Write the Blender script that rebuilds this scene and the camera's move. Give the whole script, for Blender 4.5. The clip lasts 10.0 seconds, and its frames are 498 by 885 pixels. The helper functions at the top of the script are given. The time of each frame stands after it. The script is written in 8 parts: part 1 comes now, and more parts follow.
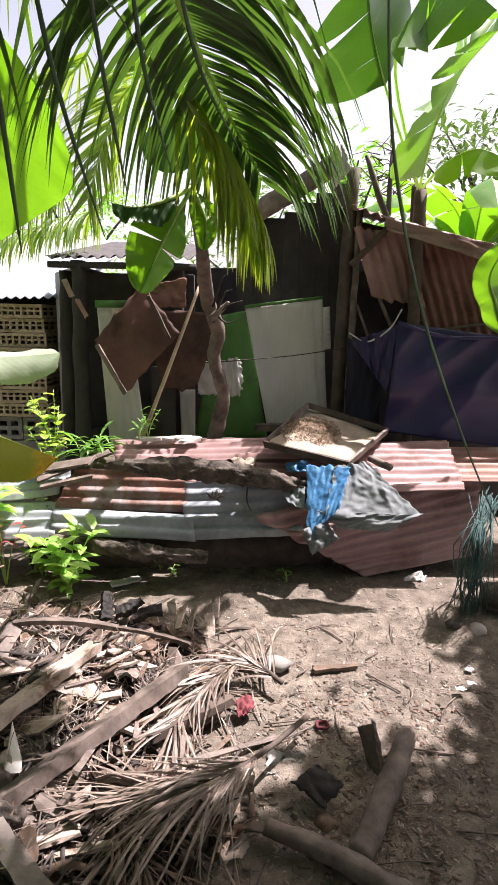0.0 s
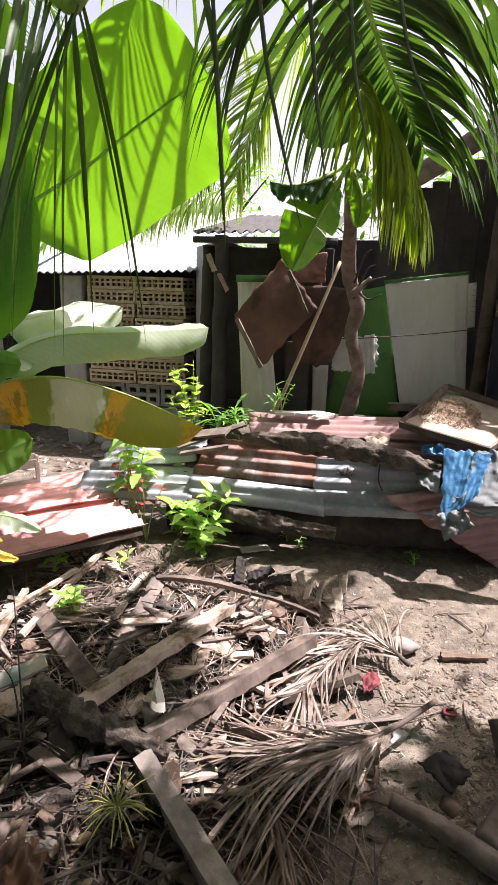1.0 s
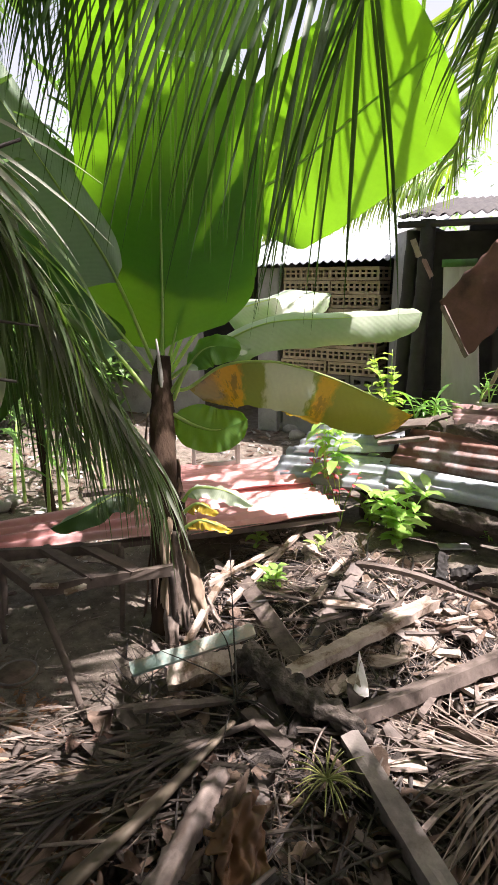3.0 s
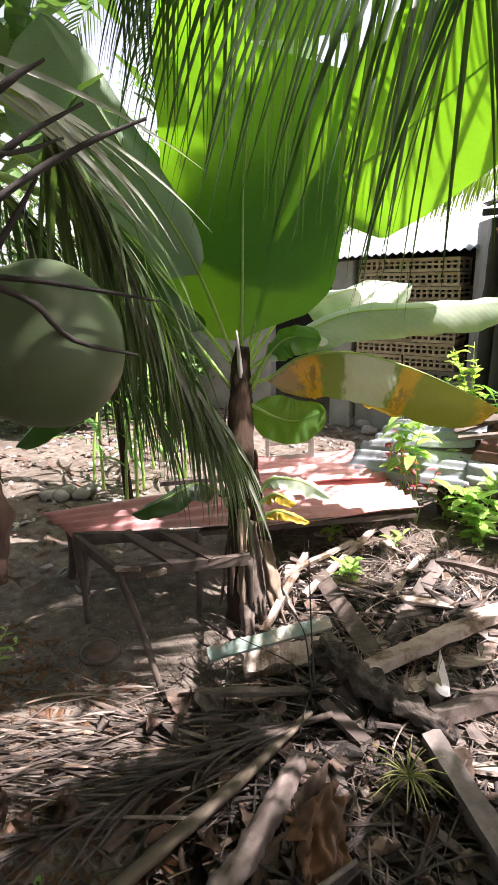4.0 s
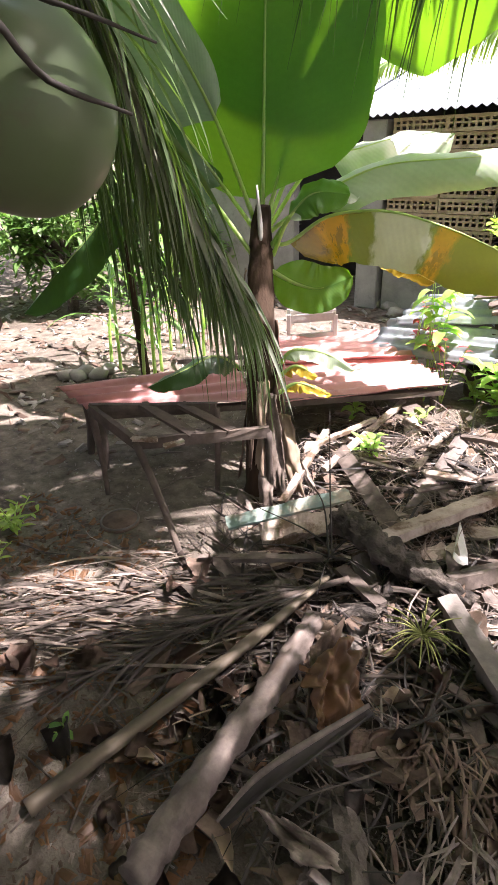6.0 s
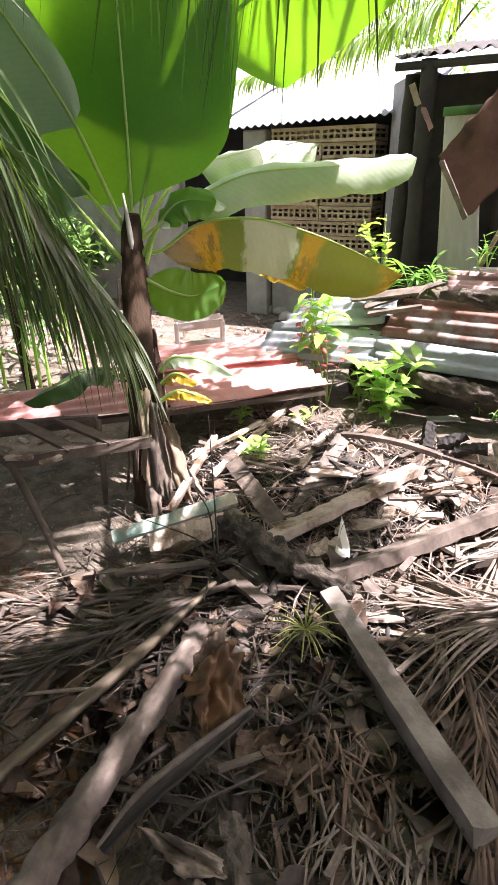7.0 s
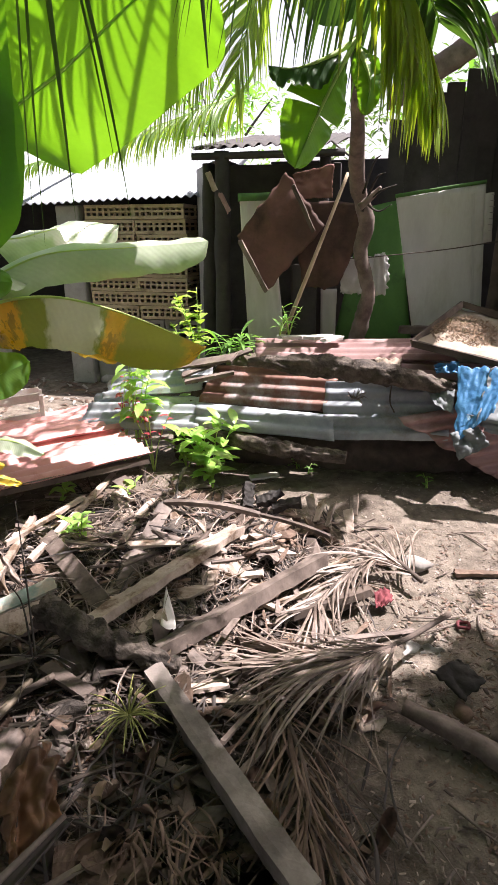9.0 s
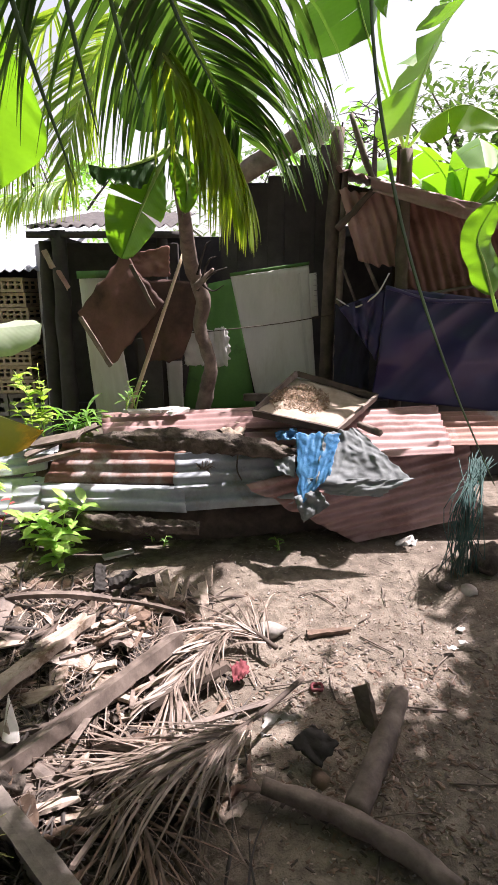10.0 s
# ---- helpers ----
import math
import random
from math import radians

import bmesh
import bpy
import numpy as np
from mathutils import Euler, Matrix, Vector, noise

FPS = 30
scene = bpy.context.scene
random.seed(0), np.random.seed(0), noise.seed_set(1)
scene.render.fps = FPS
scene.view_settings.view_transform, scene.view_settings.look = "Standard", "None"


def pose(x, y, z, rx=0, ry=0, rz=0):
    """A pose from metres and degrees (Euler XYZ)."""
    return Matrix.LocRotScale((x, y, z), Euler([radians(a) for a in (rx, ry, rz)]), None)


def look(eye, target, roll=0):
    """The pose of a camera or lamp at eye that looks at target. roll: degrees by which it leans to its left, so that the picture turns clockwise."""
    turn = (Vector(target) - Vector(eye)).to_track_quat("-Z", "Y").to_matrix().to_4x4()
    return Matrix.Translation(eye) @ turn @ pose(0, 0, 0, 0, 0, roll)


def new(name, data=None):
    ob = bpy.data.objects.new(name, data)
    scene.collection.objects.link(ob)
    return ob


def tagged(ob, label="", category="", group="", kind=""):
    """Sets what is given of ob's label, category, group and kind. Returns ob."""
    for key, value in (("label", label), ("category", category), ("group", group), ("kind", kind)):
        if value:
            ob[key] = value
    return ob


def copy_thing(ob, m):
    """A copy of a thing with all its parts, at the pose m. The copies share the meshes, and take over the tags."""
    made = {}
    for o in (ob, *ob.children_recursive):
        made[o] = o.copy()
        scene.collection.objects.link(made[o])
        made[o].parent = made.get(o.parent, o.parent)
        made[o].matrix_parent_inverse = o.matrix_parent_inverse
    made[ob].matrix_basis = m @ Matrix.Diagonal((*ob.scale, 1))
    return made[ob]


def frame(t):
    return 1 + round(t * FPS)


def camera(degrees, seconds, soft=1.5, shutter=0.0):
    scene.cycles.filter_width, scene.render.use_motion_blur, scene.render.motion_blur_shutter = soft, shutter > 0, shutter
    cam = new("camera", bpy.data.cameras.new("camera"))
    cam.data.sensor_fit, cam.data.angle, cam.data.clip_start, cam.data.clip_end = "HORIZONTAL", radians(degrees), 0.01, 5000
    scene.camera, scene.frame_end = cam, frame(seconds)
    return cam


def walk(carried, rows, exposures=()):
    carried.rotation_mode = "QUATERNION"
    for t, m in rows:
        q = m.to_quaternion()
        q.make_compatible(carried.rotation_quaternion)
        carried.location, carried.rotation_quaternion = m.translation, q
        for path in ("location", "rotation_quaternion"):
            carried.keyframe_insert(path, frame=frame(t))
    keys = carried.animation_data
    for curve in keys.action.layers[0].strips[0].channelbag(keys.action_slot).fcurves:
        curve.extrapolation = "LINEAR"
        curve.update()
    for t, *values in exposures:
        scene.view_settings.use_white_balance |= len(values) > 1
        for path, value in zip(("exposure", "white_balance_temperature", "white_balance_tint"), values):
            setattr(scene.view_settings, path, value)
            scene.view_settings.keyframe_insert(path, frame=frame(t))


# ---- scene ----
# t, x, y, z, tilt from straight down, roll, heading
PATH = [
    (0.0, 0.000, 0.000, 1.500, 77.85, -1.06, -0.00),
    (0.5, -0.043, -0.038, 1.512, 76.46, -1.45, 6.07),
    (1.0, -0.100, -0.043, 1.525, 74.85, -1.54, 11.80),
    (1.5, -0.151, -0.055, 1.507, 74.37, -1.00, 16.79),
    (2.0, -0.183, -0.059, 1.488, 73.93, -0.43, 20.65),
    (2.5, -0.225, -0.088, 1.486, 74.07, -0.07, 24.41),
    (3.0, -0.255, -0.114, 1.481, 74.19, 0.21, 28.49),
    (4.5, -0.325, -0.153, 1.436, 72.03, 0.87, 37.51),
    (5.0, -0.342, -0.143, 1.407, 67.50, 0.54, 38.43),
    (6.5, -0.300, -0.075, 1.322, 63.08, 1.34, 34.49),
    (7.0, -0.221, -0.035, 1.328, 64.16, 1.22, 27.83),
    (7.5, -0.162, -0.001, 1.334, 65.09, 0.54, 21.45),
    (8.0, -0.137, 0.024, 1.347, 66.33, 0.69, 18.27),
    (8.5, -0.122, 0.012, 1.361, 67.31, 0.53, 16.60),
    (9.0, -0.084, 0.007, 1.382, 69.71, 0.26, 12.44),
    (9.5, -0.035, 0.016, 1.427, 72.76, 0.04, 5.07),
    (10.0, 0.008, 0.016, 1.468, 75.31, 0.19, -1.26),
]
cam = camera(46.64, 10.0, soft=0.85)
walk(cam, [(t, pose(x, y, z, rx, ry, rz)) for t, x, y, z, rx, ry, rz in PATH], [(0.0, 1.38, 6300, 25), (2.5, 1.42, 6300, 24), (4.5, 1.76, 6200, 25), (6.6, 2.06, 6200, 26), (8.3, 1.6, 6250, 23), (10.0, 1.38, 6300, 26)])

# ---------------------------------------------------------------- light
world = bpy.data.worlds.new("world")
scene.world = world
world.use_nodes = True
SUN_EL, SUN_AZ = 63.0, 64.0          # height, and degrees to the right of straight ahead
wn = world.node_tree.nodes
sky = wn.new("ShaderNodeTexSky")
sky.sky_type = "NISHITA"
sky.sun_disc = False
sky.sun_elevation = radians(SUN_EL)
sky.sun_rotation = radians(SUN_AZ)
sky.dust_density = 9.0
sky.air_density = 1.4
wn["Background"].inputs["Strength"].default_value = 0.055
world.node_tree.links.new(sky.outputs[0], wn["Background"].inputs["Color"])
# bright moist haze that thickens evenly towards the horizon
haze, tcw, sepw, up_, sq, addw = (wn.new("ShaderNodeBackground"), wn.new("ShaderNodeTexCoord"), wn.new("ShaderNodeSeparateXYZ"), wn.new("ShaderNodeMapRange"), wn.new("ShaderNodeMath"), wn.new("ShaderNodeAddShader"))
haze.inputs["Color"].default_value = (1.0, 0.99, 0.97, 1)
up_.inputs["To Min"].default_value, up_.inputs["To Max"].default_value = 1.0, 0.0
sq.operation, sq.inputs[1].default_value = "POWER", 2.0
wl = world.node_tree.links.new
wl(tcw.outputs["Generated"], sepw.inputs[0])
wl(sepw.outputs["Z"], up_.inputs["Value"])
wl(up_.outputs["Result"], sq.inputs[0])
sc_ = wn.new("ShaderNodeMath")
sc_.operation, sc_.inputs[1].default_value = "MULTIPLY", 0.42
wl(sq.outputs[0], sc_.inputs[0])
wl(sc_.outputs[0], haze.inputs["Strength"])
wl(wn["Background"].outputs[0], addw.inputs[0])
wl(haze.outputs[0], addw.inputs[1])
wl(addw.outputs[0], wn["World Output"].inputs["Surface"])
sun = new("sun", bpy.data.lights.new("sun", "SUN"))
sun.data.energy, sun.data.angle, sun.data.color = 5.0, radians(0.6), (1.0, 0.95, 0.86)
_d = Vector((math.sin(radians(SUN_AZ)) * math.cos(radians(SUN_EL)), math.cos(radians(SUN_AZ)) * math.cos(radians(SUN_EL)), math.sin(radians(SUN_EL))))
sun.matrix_world = look(_d * 30, (0, 0, 0))


# ---------------------------------------------------------------- helpers
def thing(name, at=(0, 0, 0), label="", category="", group=""):
    ob = new(name)
    ob.location = at
    ob.empty_display_size = 0.05
    return tagged(ob, label, category, group)


def link_bm(name, bm, material, smooth=True):
    me = bpy.data.meshes.new(name)
    bmesh.ops.recalc_face_normals(bm, faces=bm.faces)
    bm.to_mesh(me)
    bm.free()
    me.materials.append(material)
    if smooth:
        me.polygons.foreach_set("use_smooth", [True] * len(me.polygons))
    return new(name, me)


def part(name, bm, material, parent, label="", smooth=True):
    """One mesh, built in world coordinates, as a part of parent."""
    ob = link_bm(name, bm, material, smooth)
    own(ob, parent)
    return tagged(ob, label)


def own(ob, parent):
    ob.parent = parent
    ob.matrix_parent_inverse = parent.matrix_basis.inverted() if parent.parent is None else Matrix.Identity(4)
    return ob


def single(name, bm, material, label="", category="", group="", kind="", smooth=True):
    return tagged(link_bm(name, bm, material, smooth), label, category, group, kind)


def solid(ob, t, offset=0.0):
    m = ob.modifiers.new("thickness", "SOLIDIFY")
    m.thickness, m.offset = t, offset
    return ob


def spline(pts, n):
    """n + 1 points on a smooth curve through pts."""
    pts = [Vector(p) for p in pts]
    q = [pts[0] * 2 - pts[1]] + pts + [pts[-1] * 2 - pts[-2]]
    out = []
    for i in range(n + 1):
        u = i / n * (len(pts) - 1)
        k = min(int(u), len(pts) - 2)
        f = u - k
        a, b, c, d = q[k:k + 4]
        out.append(0.5 * ((2 * b) + (c - a) * f + (2 * a - 5 * b + 4 * c - d) * f * f + (3 * b - a - 3 * c + d) * f ** 3))
    return out


def tube(bm, pts, radii, seg=10, rough=0.0, flat=1.0, caps=True, freq=9.0):
    """A round rod along pts, with uneven skin if rough is set."""
    pts = [Vector(p) for p in pts]
    n = len(pts)
    rings = []
    side = None
    for i, p in enumerate(pts):
        t = (pts[min(i + 1, n - 1)] - pts[max(i - 1, 0)]).normalized()
        if side is None:
            side = t.orthogonal().normalized()
        side = (side - t * side.dot(t)).normalized()
        up = t.cross(side)
        r = radii[i] if hasattr(radii, "__len__") else radii
        ring = []
        for k in range(seg):
            a = k / seg * math.tau
            d = side * math.cos(a) + up * math.sin(a) * flat
            rr = r
            if rough:
                rr *= 1 + rough * noise.noise(p * freq + d * 2.3)
            ring.append(bm.verts.new(p + d * rr))
        rings.append(ring)
    for a, b in zip(rings, rings[1:]):
        for k in range(seg):
            bm.faces.new((a[k], a[(k + 1) % seg], b[(k + 1) % seg], b[k]))
    if caps:
        bm.faces.new(rings[0][::-1])
        bm.faces.new(rings[-1])
    return bm


def rod(pts, radii, n=12, seg=10, rough=0.0, flat=1.0, freq=9.0):
    bm = bmesh.new()
    c = spline(pts, n)
    if hasattr(radii, "__len__"):
        rs = [np.interp(i / n, np.linspace(0, 1, len(radii)), radii) for i in range(n + 1)]
    else:
        rs = radii
    return tube(bm, c, rs, seg, rough, flat, True, freq)


def box_bm(bm, m, sx, sy, sz, bevel=0.0, jag=0.0):
    """A box of that size, centred on the pose m."""
    made = bmesh.ops.create_cube(bm, size=1.0)["verts"]
    for v in made:
        v.co = Vector((v.co.x * sx, v.co.y * sy, v.co.z * sz))
        if jag:
            v.co += Vector([random.uniform(-jag, jag) for _ in range(3)])
    if bevel:
        edges = list({e for v in made for e in v.link_edges})
        out = bmesh.ops.bevel(bm, geom=edges, offset=bevel, segments=1, affect="EDGES")
        made = list({v for f in out["faces"] for v in f.verts} | {v for v in made if v.is_valid})
    bmesh.ops.transform(bm, matrix=m, verts=made)
    return bm


def boxed(m, sx, sy, sz, bevel=0.0, jag=0.0):
    return box_bm(bmesh.new(), m, sx, sy, sz, bevel, jag)


def along(a, b, roll=0.0):
    """The pose in the middle of a and b whose x axis runs from a to b."""
    a, b = Vector(a), Vector(b)
    q = (b - a).to_track_quat("X", "Z").to_matrix().to_4x4()
    return Matrix.Translation((a + b) / 2) @ q @ pose(0, 0, 0, roll, 0, 0)


def plank_bm(a, b, w, t, roll=0.0, seed=0, n=10, wob=0.006, taper=0.0, bend=0.0):
    """A weathered board from a to b with uneven edges and split ends."""
    a, b = Vector(a), Vector(b)
    m = along(a, b, roll)
    L = (b - a).length
    rnd = random.Random(seed)
    o = Vector((rnd.uniform(0, 99), 0, 0))
    bm = bmesh.new()
    rings = []
    for i in range(n + 1):
        u = i / n
        x = (u - 0.5) * L
        hw = w / 2 * (1 - taper * u)
        dz = bend * (1 - (2 * u - 1) ** 2)
        ring = []
        for sy, sz in ((-1, -1), (-1, 1), (-0.3, 1.06), (0.35, 1.0), (1, 1), (1, -1)):
            k = wob * noise.noise(Vector((x * 9, sy * 3, sz * 2)) + o)
            k2 = wob * noise.noise(Vector((x * 14, sy * 3 + 7, sz)) + o)
            k += 0.45 * wob * noise.noise(Vector((x * 47, sy * 5, sz * 2)) + o)
            k2 += 0.35 * wob * noise.noise(Vector((x * 60, sy * 5, sz * 2 + 3)) + o)
            ex = 0.0
            if i in (0, n):
                ex = (0.025 * noise.noise(Vector((sy * 4, sz * 3, i)) + o)) * min(1, w * 20)
            ring.append(bm.verts.new(m @ Vector((x + ex, sy * hw + k * 0.9, sz * t / 2 + k2 * 0.6 + dz))))
        rings.append(ring)
    for p, q in zip(rings, rings[1:]):
        for k in range(6):
            bm.faces.new((p[k], p[(k + 1) % 6], q[(k + 1) % 6], q[k]))
    bm.faces.new(rings[0])
    bm.faces.new(rings[-1][::-1])
    return bm


def corrugated(o, u, v, warp=0.0, seed=0, pitch=0.076, amp=0.0115, ragged=0.0, sag=0.0, rows=26, curl=0.0):
    """A corrugated metal sheet: u runs across the ridges, v along them."""
    o, u, v = Vector(o), Vector(u), Vector(v)
    nrm = u.cross(v).normalized()
    W = u.length
    ncol = max(8, int(W / pitch * 8))
    bm = bmesh.new()
    off = Vector((seed * 7.3, seed * 1.7, 0))
    grid = []
    for i in range(ncol + 1):
        a = i / ncol
        col = []
        for j in range(rows + 1):
            b = j / rows
            rag0 = ragged * noise.noise(Vector((a * 9, 3, 0)) + off)
            rag1 = ragged * noise.noise(Vector((a * 9, 8, 0)) + off)
            bb = b + rag0 * (1 - b) + rag1 * b
            aa = a
            if i in (0, ncol):
                aa += ragged * 0.3 * noise.noise(Vector((b * 14, i, 0)) + off)
            p = o + u * aa + v * bb
            h = amp * math.cos(a * W / pitch * math.tau)
            h += warp * noise.noise(Vector((a * 2.2, b * 2.0, 0)) + off) + warp * 0.35 * noise.noise(Vector((a * 6, b * 7, 5)) + off)
            h -= sag * 4 * b * (1 - b)
            h += curl * a * a
            col.append(bm.verts.new(p + nrm * h))
        grid.append(col)
    for i in range(ncol):
        for j in range(rows):
            bm.faces.new((grid[i][j], grid[i + 1][j], grid[i + 1][j + 1], grid[i][j + 1]))
    return bm


def ribbed(fl, fr, br, bl, warp=0.01, seed=0, pitch=0.076, amp=0.0115, ragged=0.02, rows=30):
    """A corrugated sheet over four corners, its ridges running from left to right."""
    fl, fr, br, bl = (Vector(p) for p in (fl, fr, br, bl))
    nrm = (fr - fl).cross(bl - fl).normalized()
    W = ((bl - fl).length + (br - fr).length) / 2
    ncol = max(10, int(W / pitch * 8))
    off = Vector((seed * 7.3, seed * 1.7, 0))
    bm = bmesh.new()
    grid = []
    for i in range(ncol + 1):
        a = i / ncol
        p, q = fl.lerp(bl, a), fr.lerp(br, a)
        k0, k1 = ragged * noise.noise(Vector((a * 7, 3, 0)) + off), ragged * noise.noise(Vector((a * 7, 8, 0)) + off)
        col = []
        for j in range(rows + 1):
            b = j / rows
            h = amp * math.cos(a * W / pitch * math.tau) + warp * noise.noise(Vector((a * 2.2, b * 2.4, 0)) + off) + warp * 0.4 * noise.noise(Vector((a * 6, b * 8, 5)) + off)
            col.append(bm.verts.new(p.lerp(q, b + k0 * (1 - b) + k1 * b) + nrm * h))
        grid.append(col)
    for i in range(ncol):
        for j in range(rows):
            bm.faces.new((grid[i][j], grid[i + 1][j], grid[i + 1][j + 1], grid[i][j + 1]))
    return bm


def sheet_bm(corners, nu=24, nv=24, warp=0.02, seed=0, ragged=0.0, fold=0.0, freq=3.0):
    """A soft or flat sheet over four corners (in order), wrinkled by warp."""
    c = [Vector(p) for p in corners]
    nrm = (c[1] - c[0]).cross(c[3] - c[0]).normalized()
    off = Vector((seed * 5.1, seed * 2.9, seed))
    bm = bmesh.new()
    g = []
    for i in range(nu + 1):
        a = i / nu
        col = []
        for j in range(nv + 1):
            b = j / nv
            aa = a + ragged * noise.noise(Vector((b * 8, 1 + (a > 0.5), 0)) + off) * abs(2 * a - 1)
            bb = b + ragged * noise.noise(Vector((a * 8, 5 + (b > 0.5), 0)) + off) * abs(2 * b - 1)
            p = c[0].lerp(c[1], aa).lerp(c[3].lerp(c[2], aa), bb)
            h = warp * noise.noise(Vector((a * freq, b * freq, 0)) + off) + 0.4 * warp * noise.noise(Vector((a * freq * 3, b * freq * 3, 3)) + off)
            h += fold * (abs(noise.noise(Vector((a * freq * 2 + b * 2, b * 1.3, 9)) + off)) - 0.2)
            col.append(bm.verts.new(p + nrm * h))
        g.append(col)
    for i in range(nu):
        for j in range(nv):
            bm.faces.new((g[i][j], g[i + 1][j], g[i + 1][j + 1], g[i][j + 1]))
    return bm


# ---------------------------------------------------------------- materials
def nd(nt, kind, **props):
    n = nt.nodes.new(kind)
    for k, v in props.items():
        if k in n.inputs:
            n.inputs[k].default_value = v
    return n


def material(name, c1, c2, scale=8.0, rough=0.8, metal=0.0, bump=0.3, stain=None, stain_scale=2.0, stain_at=0.55, stain_soft=0.12,
             fine=60.0, stretch=(1, 1, 1), vary=0.25, through_light=None, dist=0.004, spec=0.5, detail=5.0):
    """A surface of two tones, fine grain and relief, with stains, and light passing through where through_light gives its colour."""
    m = bpy.data.materials.new(name)
    m.use_nodes = True
    nt = m.node_tree
    L = nt.links.new
    bsdf = nt.nodes["Principled BSDF"]
    out = nt.nodes["Material Output"]
    tc = nt.nodes.new("ShaderNodeTexCoord")
    oi = nt.nodes.new("ShaderNodeObjectInfo")
    add = nt.nodes.new("ShaderNodeVectorMath")
    add.operation = "MULTIPLY_ADD"
    comb = nt.nodes.new("ShaderNodeCombineXYZ")
    mul = nd(nt, "ShaderNodeMath")
    mul.operation = "MULTIPLY"
    mul.inputs[1].default_value = 37.0
    L(oi.outputs["Random"], mul.inputs[0])
    for i in range(3):
        L(mul.outputs[0], comb.inputs[i])
    add.inputs[1].default_value = stretch
    L(tc.outputs["Object"], add.inputs[0])
    L(comb.outputs[0], add.inputs[2])
    n1 = nd(nt, "ShaderNodeTexNoise", Scale=scale, Detail=detail, Roughness=0.62)
    n2 = nd(nt, "ShaderNodeTexNoise", Scale=fine, Detail=3.0, Roughness=0.6)
    L(add.outputs[0], n1.inputs["Vector"])
    L(add.outputs[0], n2.inputs["Vector"])
    ramp = nt.nodes.new("ShaderNodeValToRGB")
    ramp.color_ramp.elements[0].position, ramp.color_ramp.elements[1].position = 0.34, 0.68
    ramp.color_ramp.elements[0].color, ramp.color_ramp.elements[1].color = (*c1, 1), (*c2, 1)
    L(n1.outputs["Fac"], ramp.inputs["Fac"])
    col = ramp.outputs["Color"]
    if stain is not None:
        n3 = nd(nt, "ShaderNodeTexNoise", Scale=stain_scale, Detail=6.0, Roughness=0.7)
        L(add.outputs[0], n3.inputs["Vector"])
        r3 = nt.nodes.new("ShaderNodeValToRGB")
        r3.color_ramp.elements[0].position, r3.color_ramp.elements[1].position = stain_at - stain_soft / 2, stain_at + stain_soft / 2
        L(n3.outputs["Fac"], r3.inputs["Fac"])
        mx = nd(nt, "ShaderNodeMix")
        mx.data_type = "RGBA"
        L(r3.outputs["Color"], mx.inputs["Factor"])
        L(col, mx.inputs["A"])
        mx.inputs["B"].default_value = (*stain, 1)
        col = mx.outputs["Result"]
    # grain and piece-to-piece difference in value
    hsv = nt.nodes.new("ShaderNodeHueSaturation")
    mr = nd(nt, "ShaderNodeMapRange")
    mr.inputs["To Min"].default_value, mr.inputs["To Max"].default_value = 1 - vary, 1 + vary
    av = nd(nt, "ShaderNodeMath")
    av.operation = "MULTIPLY_ADD"
    av.inputs[1].default_value = 0.5
    half = nd(nt, "ShaderNodeMath")
    half.operation = "MULTIPLY"
    half.inputs[1].default_value = 0.5
    L(oi.outputs["Random"], half.inputs[0])
    L(n2.outputs["Fac"], av.inputs[0])
    L(half.outputs[0], av.inputs[2])
    L(av.outputs[0], mr.inputs["Value"])
    L(mr.outputs["Result"], hsv.inputs["Value"])
    L(col, hsv.inputs["Color"])
    col = hsv.outputs["Color"]
    L(col, bsdf.inputs["Base Color"])
    bsdf.inputs["Metallic"].default_value = metal
    bsdf.inputs["Specular IOR Level"].default_value = spec
    rr = nd(nt, "ShaderNodeMapRange")
    rr.inputs["To Min"].default_value, rr.inputs["To Max"].default_value = max(0.05, rough - 0.15), min(1, rough + 0.15)
    L(n1.outputs["Fac"], rr.inputs["Value"])
    L(rr.outputs["Result"], bsdf.inputs["Roughness"])
    if bump:
        mixb = nd(nt, "ShaderNodeMath")
        mixb.operation = "MULTIPLY_ADD"
        mixb.inputs[1].default_value = 0.35
        L(n2.outputs["Fac"], mixb.inputs[0])
        L(n1.outputs["Fac"], mixb.inputs[2])
        bp = nd(nt, "ShaderNodeBump", Strength=bump, Distance=dist)
        L(mixb.outputs[0], bp.inputs["Height"])
        L(bp.outputs["Normal"], bsdf.inputs["Normal"])
    if through_light is not None:
        tr = nd(nt, "ShaderNodeBsdfTranslucent")
        mxc = nd(nt, "ShaderNodeMix")
        mxc.data_type = "RGBA"
        mxc.blend_type = "MULTIPLY"
        mxc.inputs["Factor"].default_value = 1.0
        g = nd(nt, "ShaderNodeCombineColor")
        for i in range(3):
            L(mr.outputs["Result"], g.inputs[i])
        mxc.inputs["A"].default_value = (*through_light, 1)
        L(g.outputs[0], mxc.inputs["B"])
        L(mxc.outputs["Result"], tr.inputs["Color"])
        ad = nt.nodes.new("ShaderNodeAddShader")
        L(bsdf.outputs[0], ad.inputs[0])
        L(tr.outputs[0], ad.inputs[1])
        L(ad.outputs[0], out.inputs["Surface"])
    return m


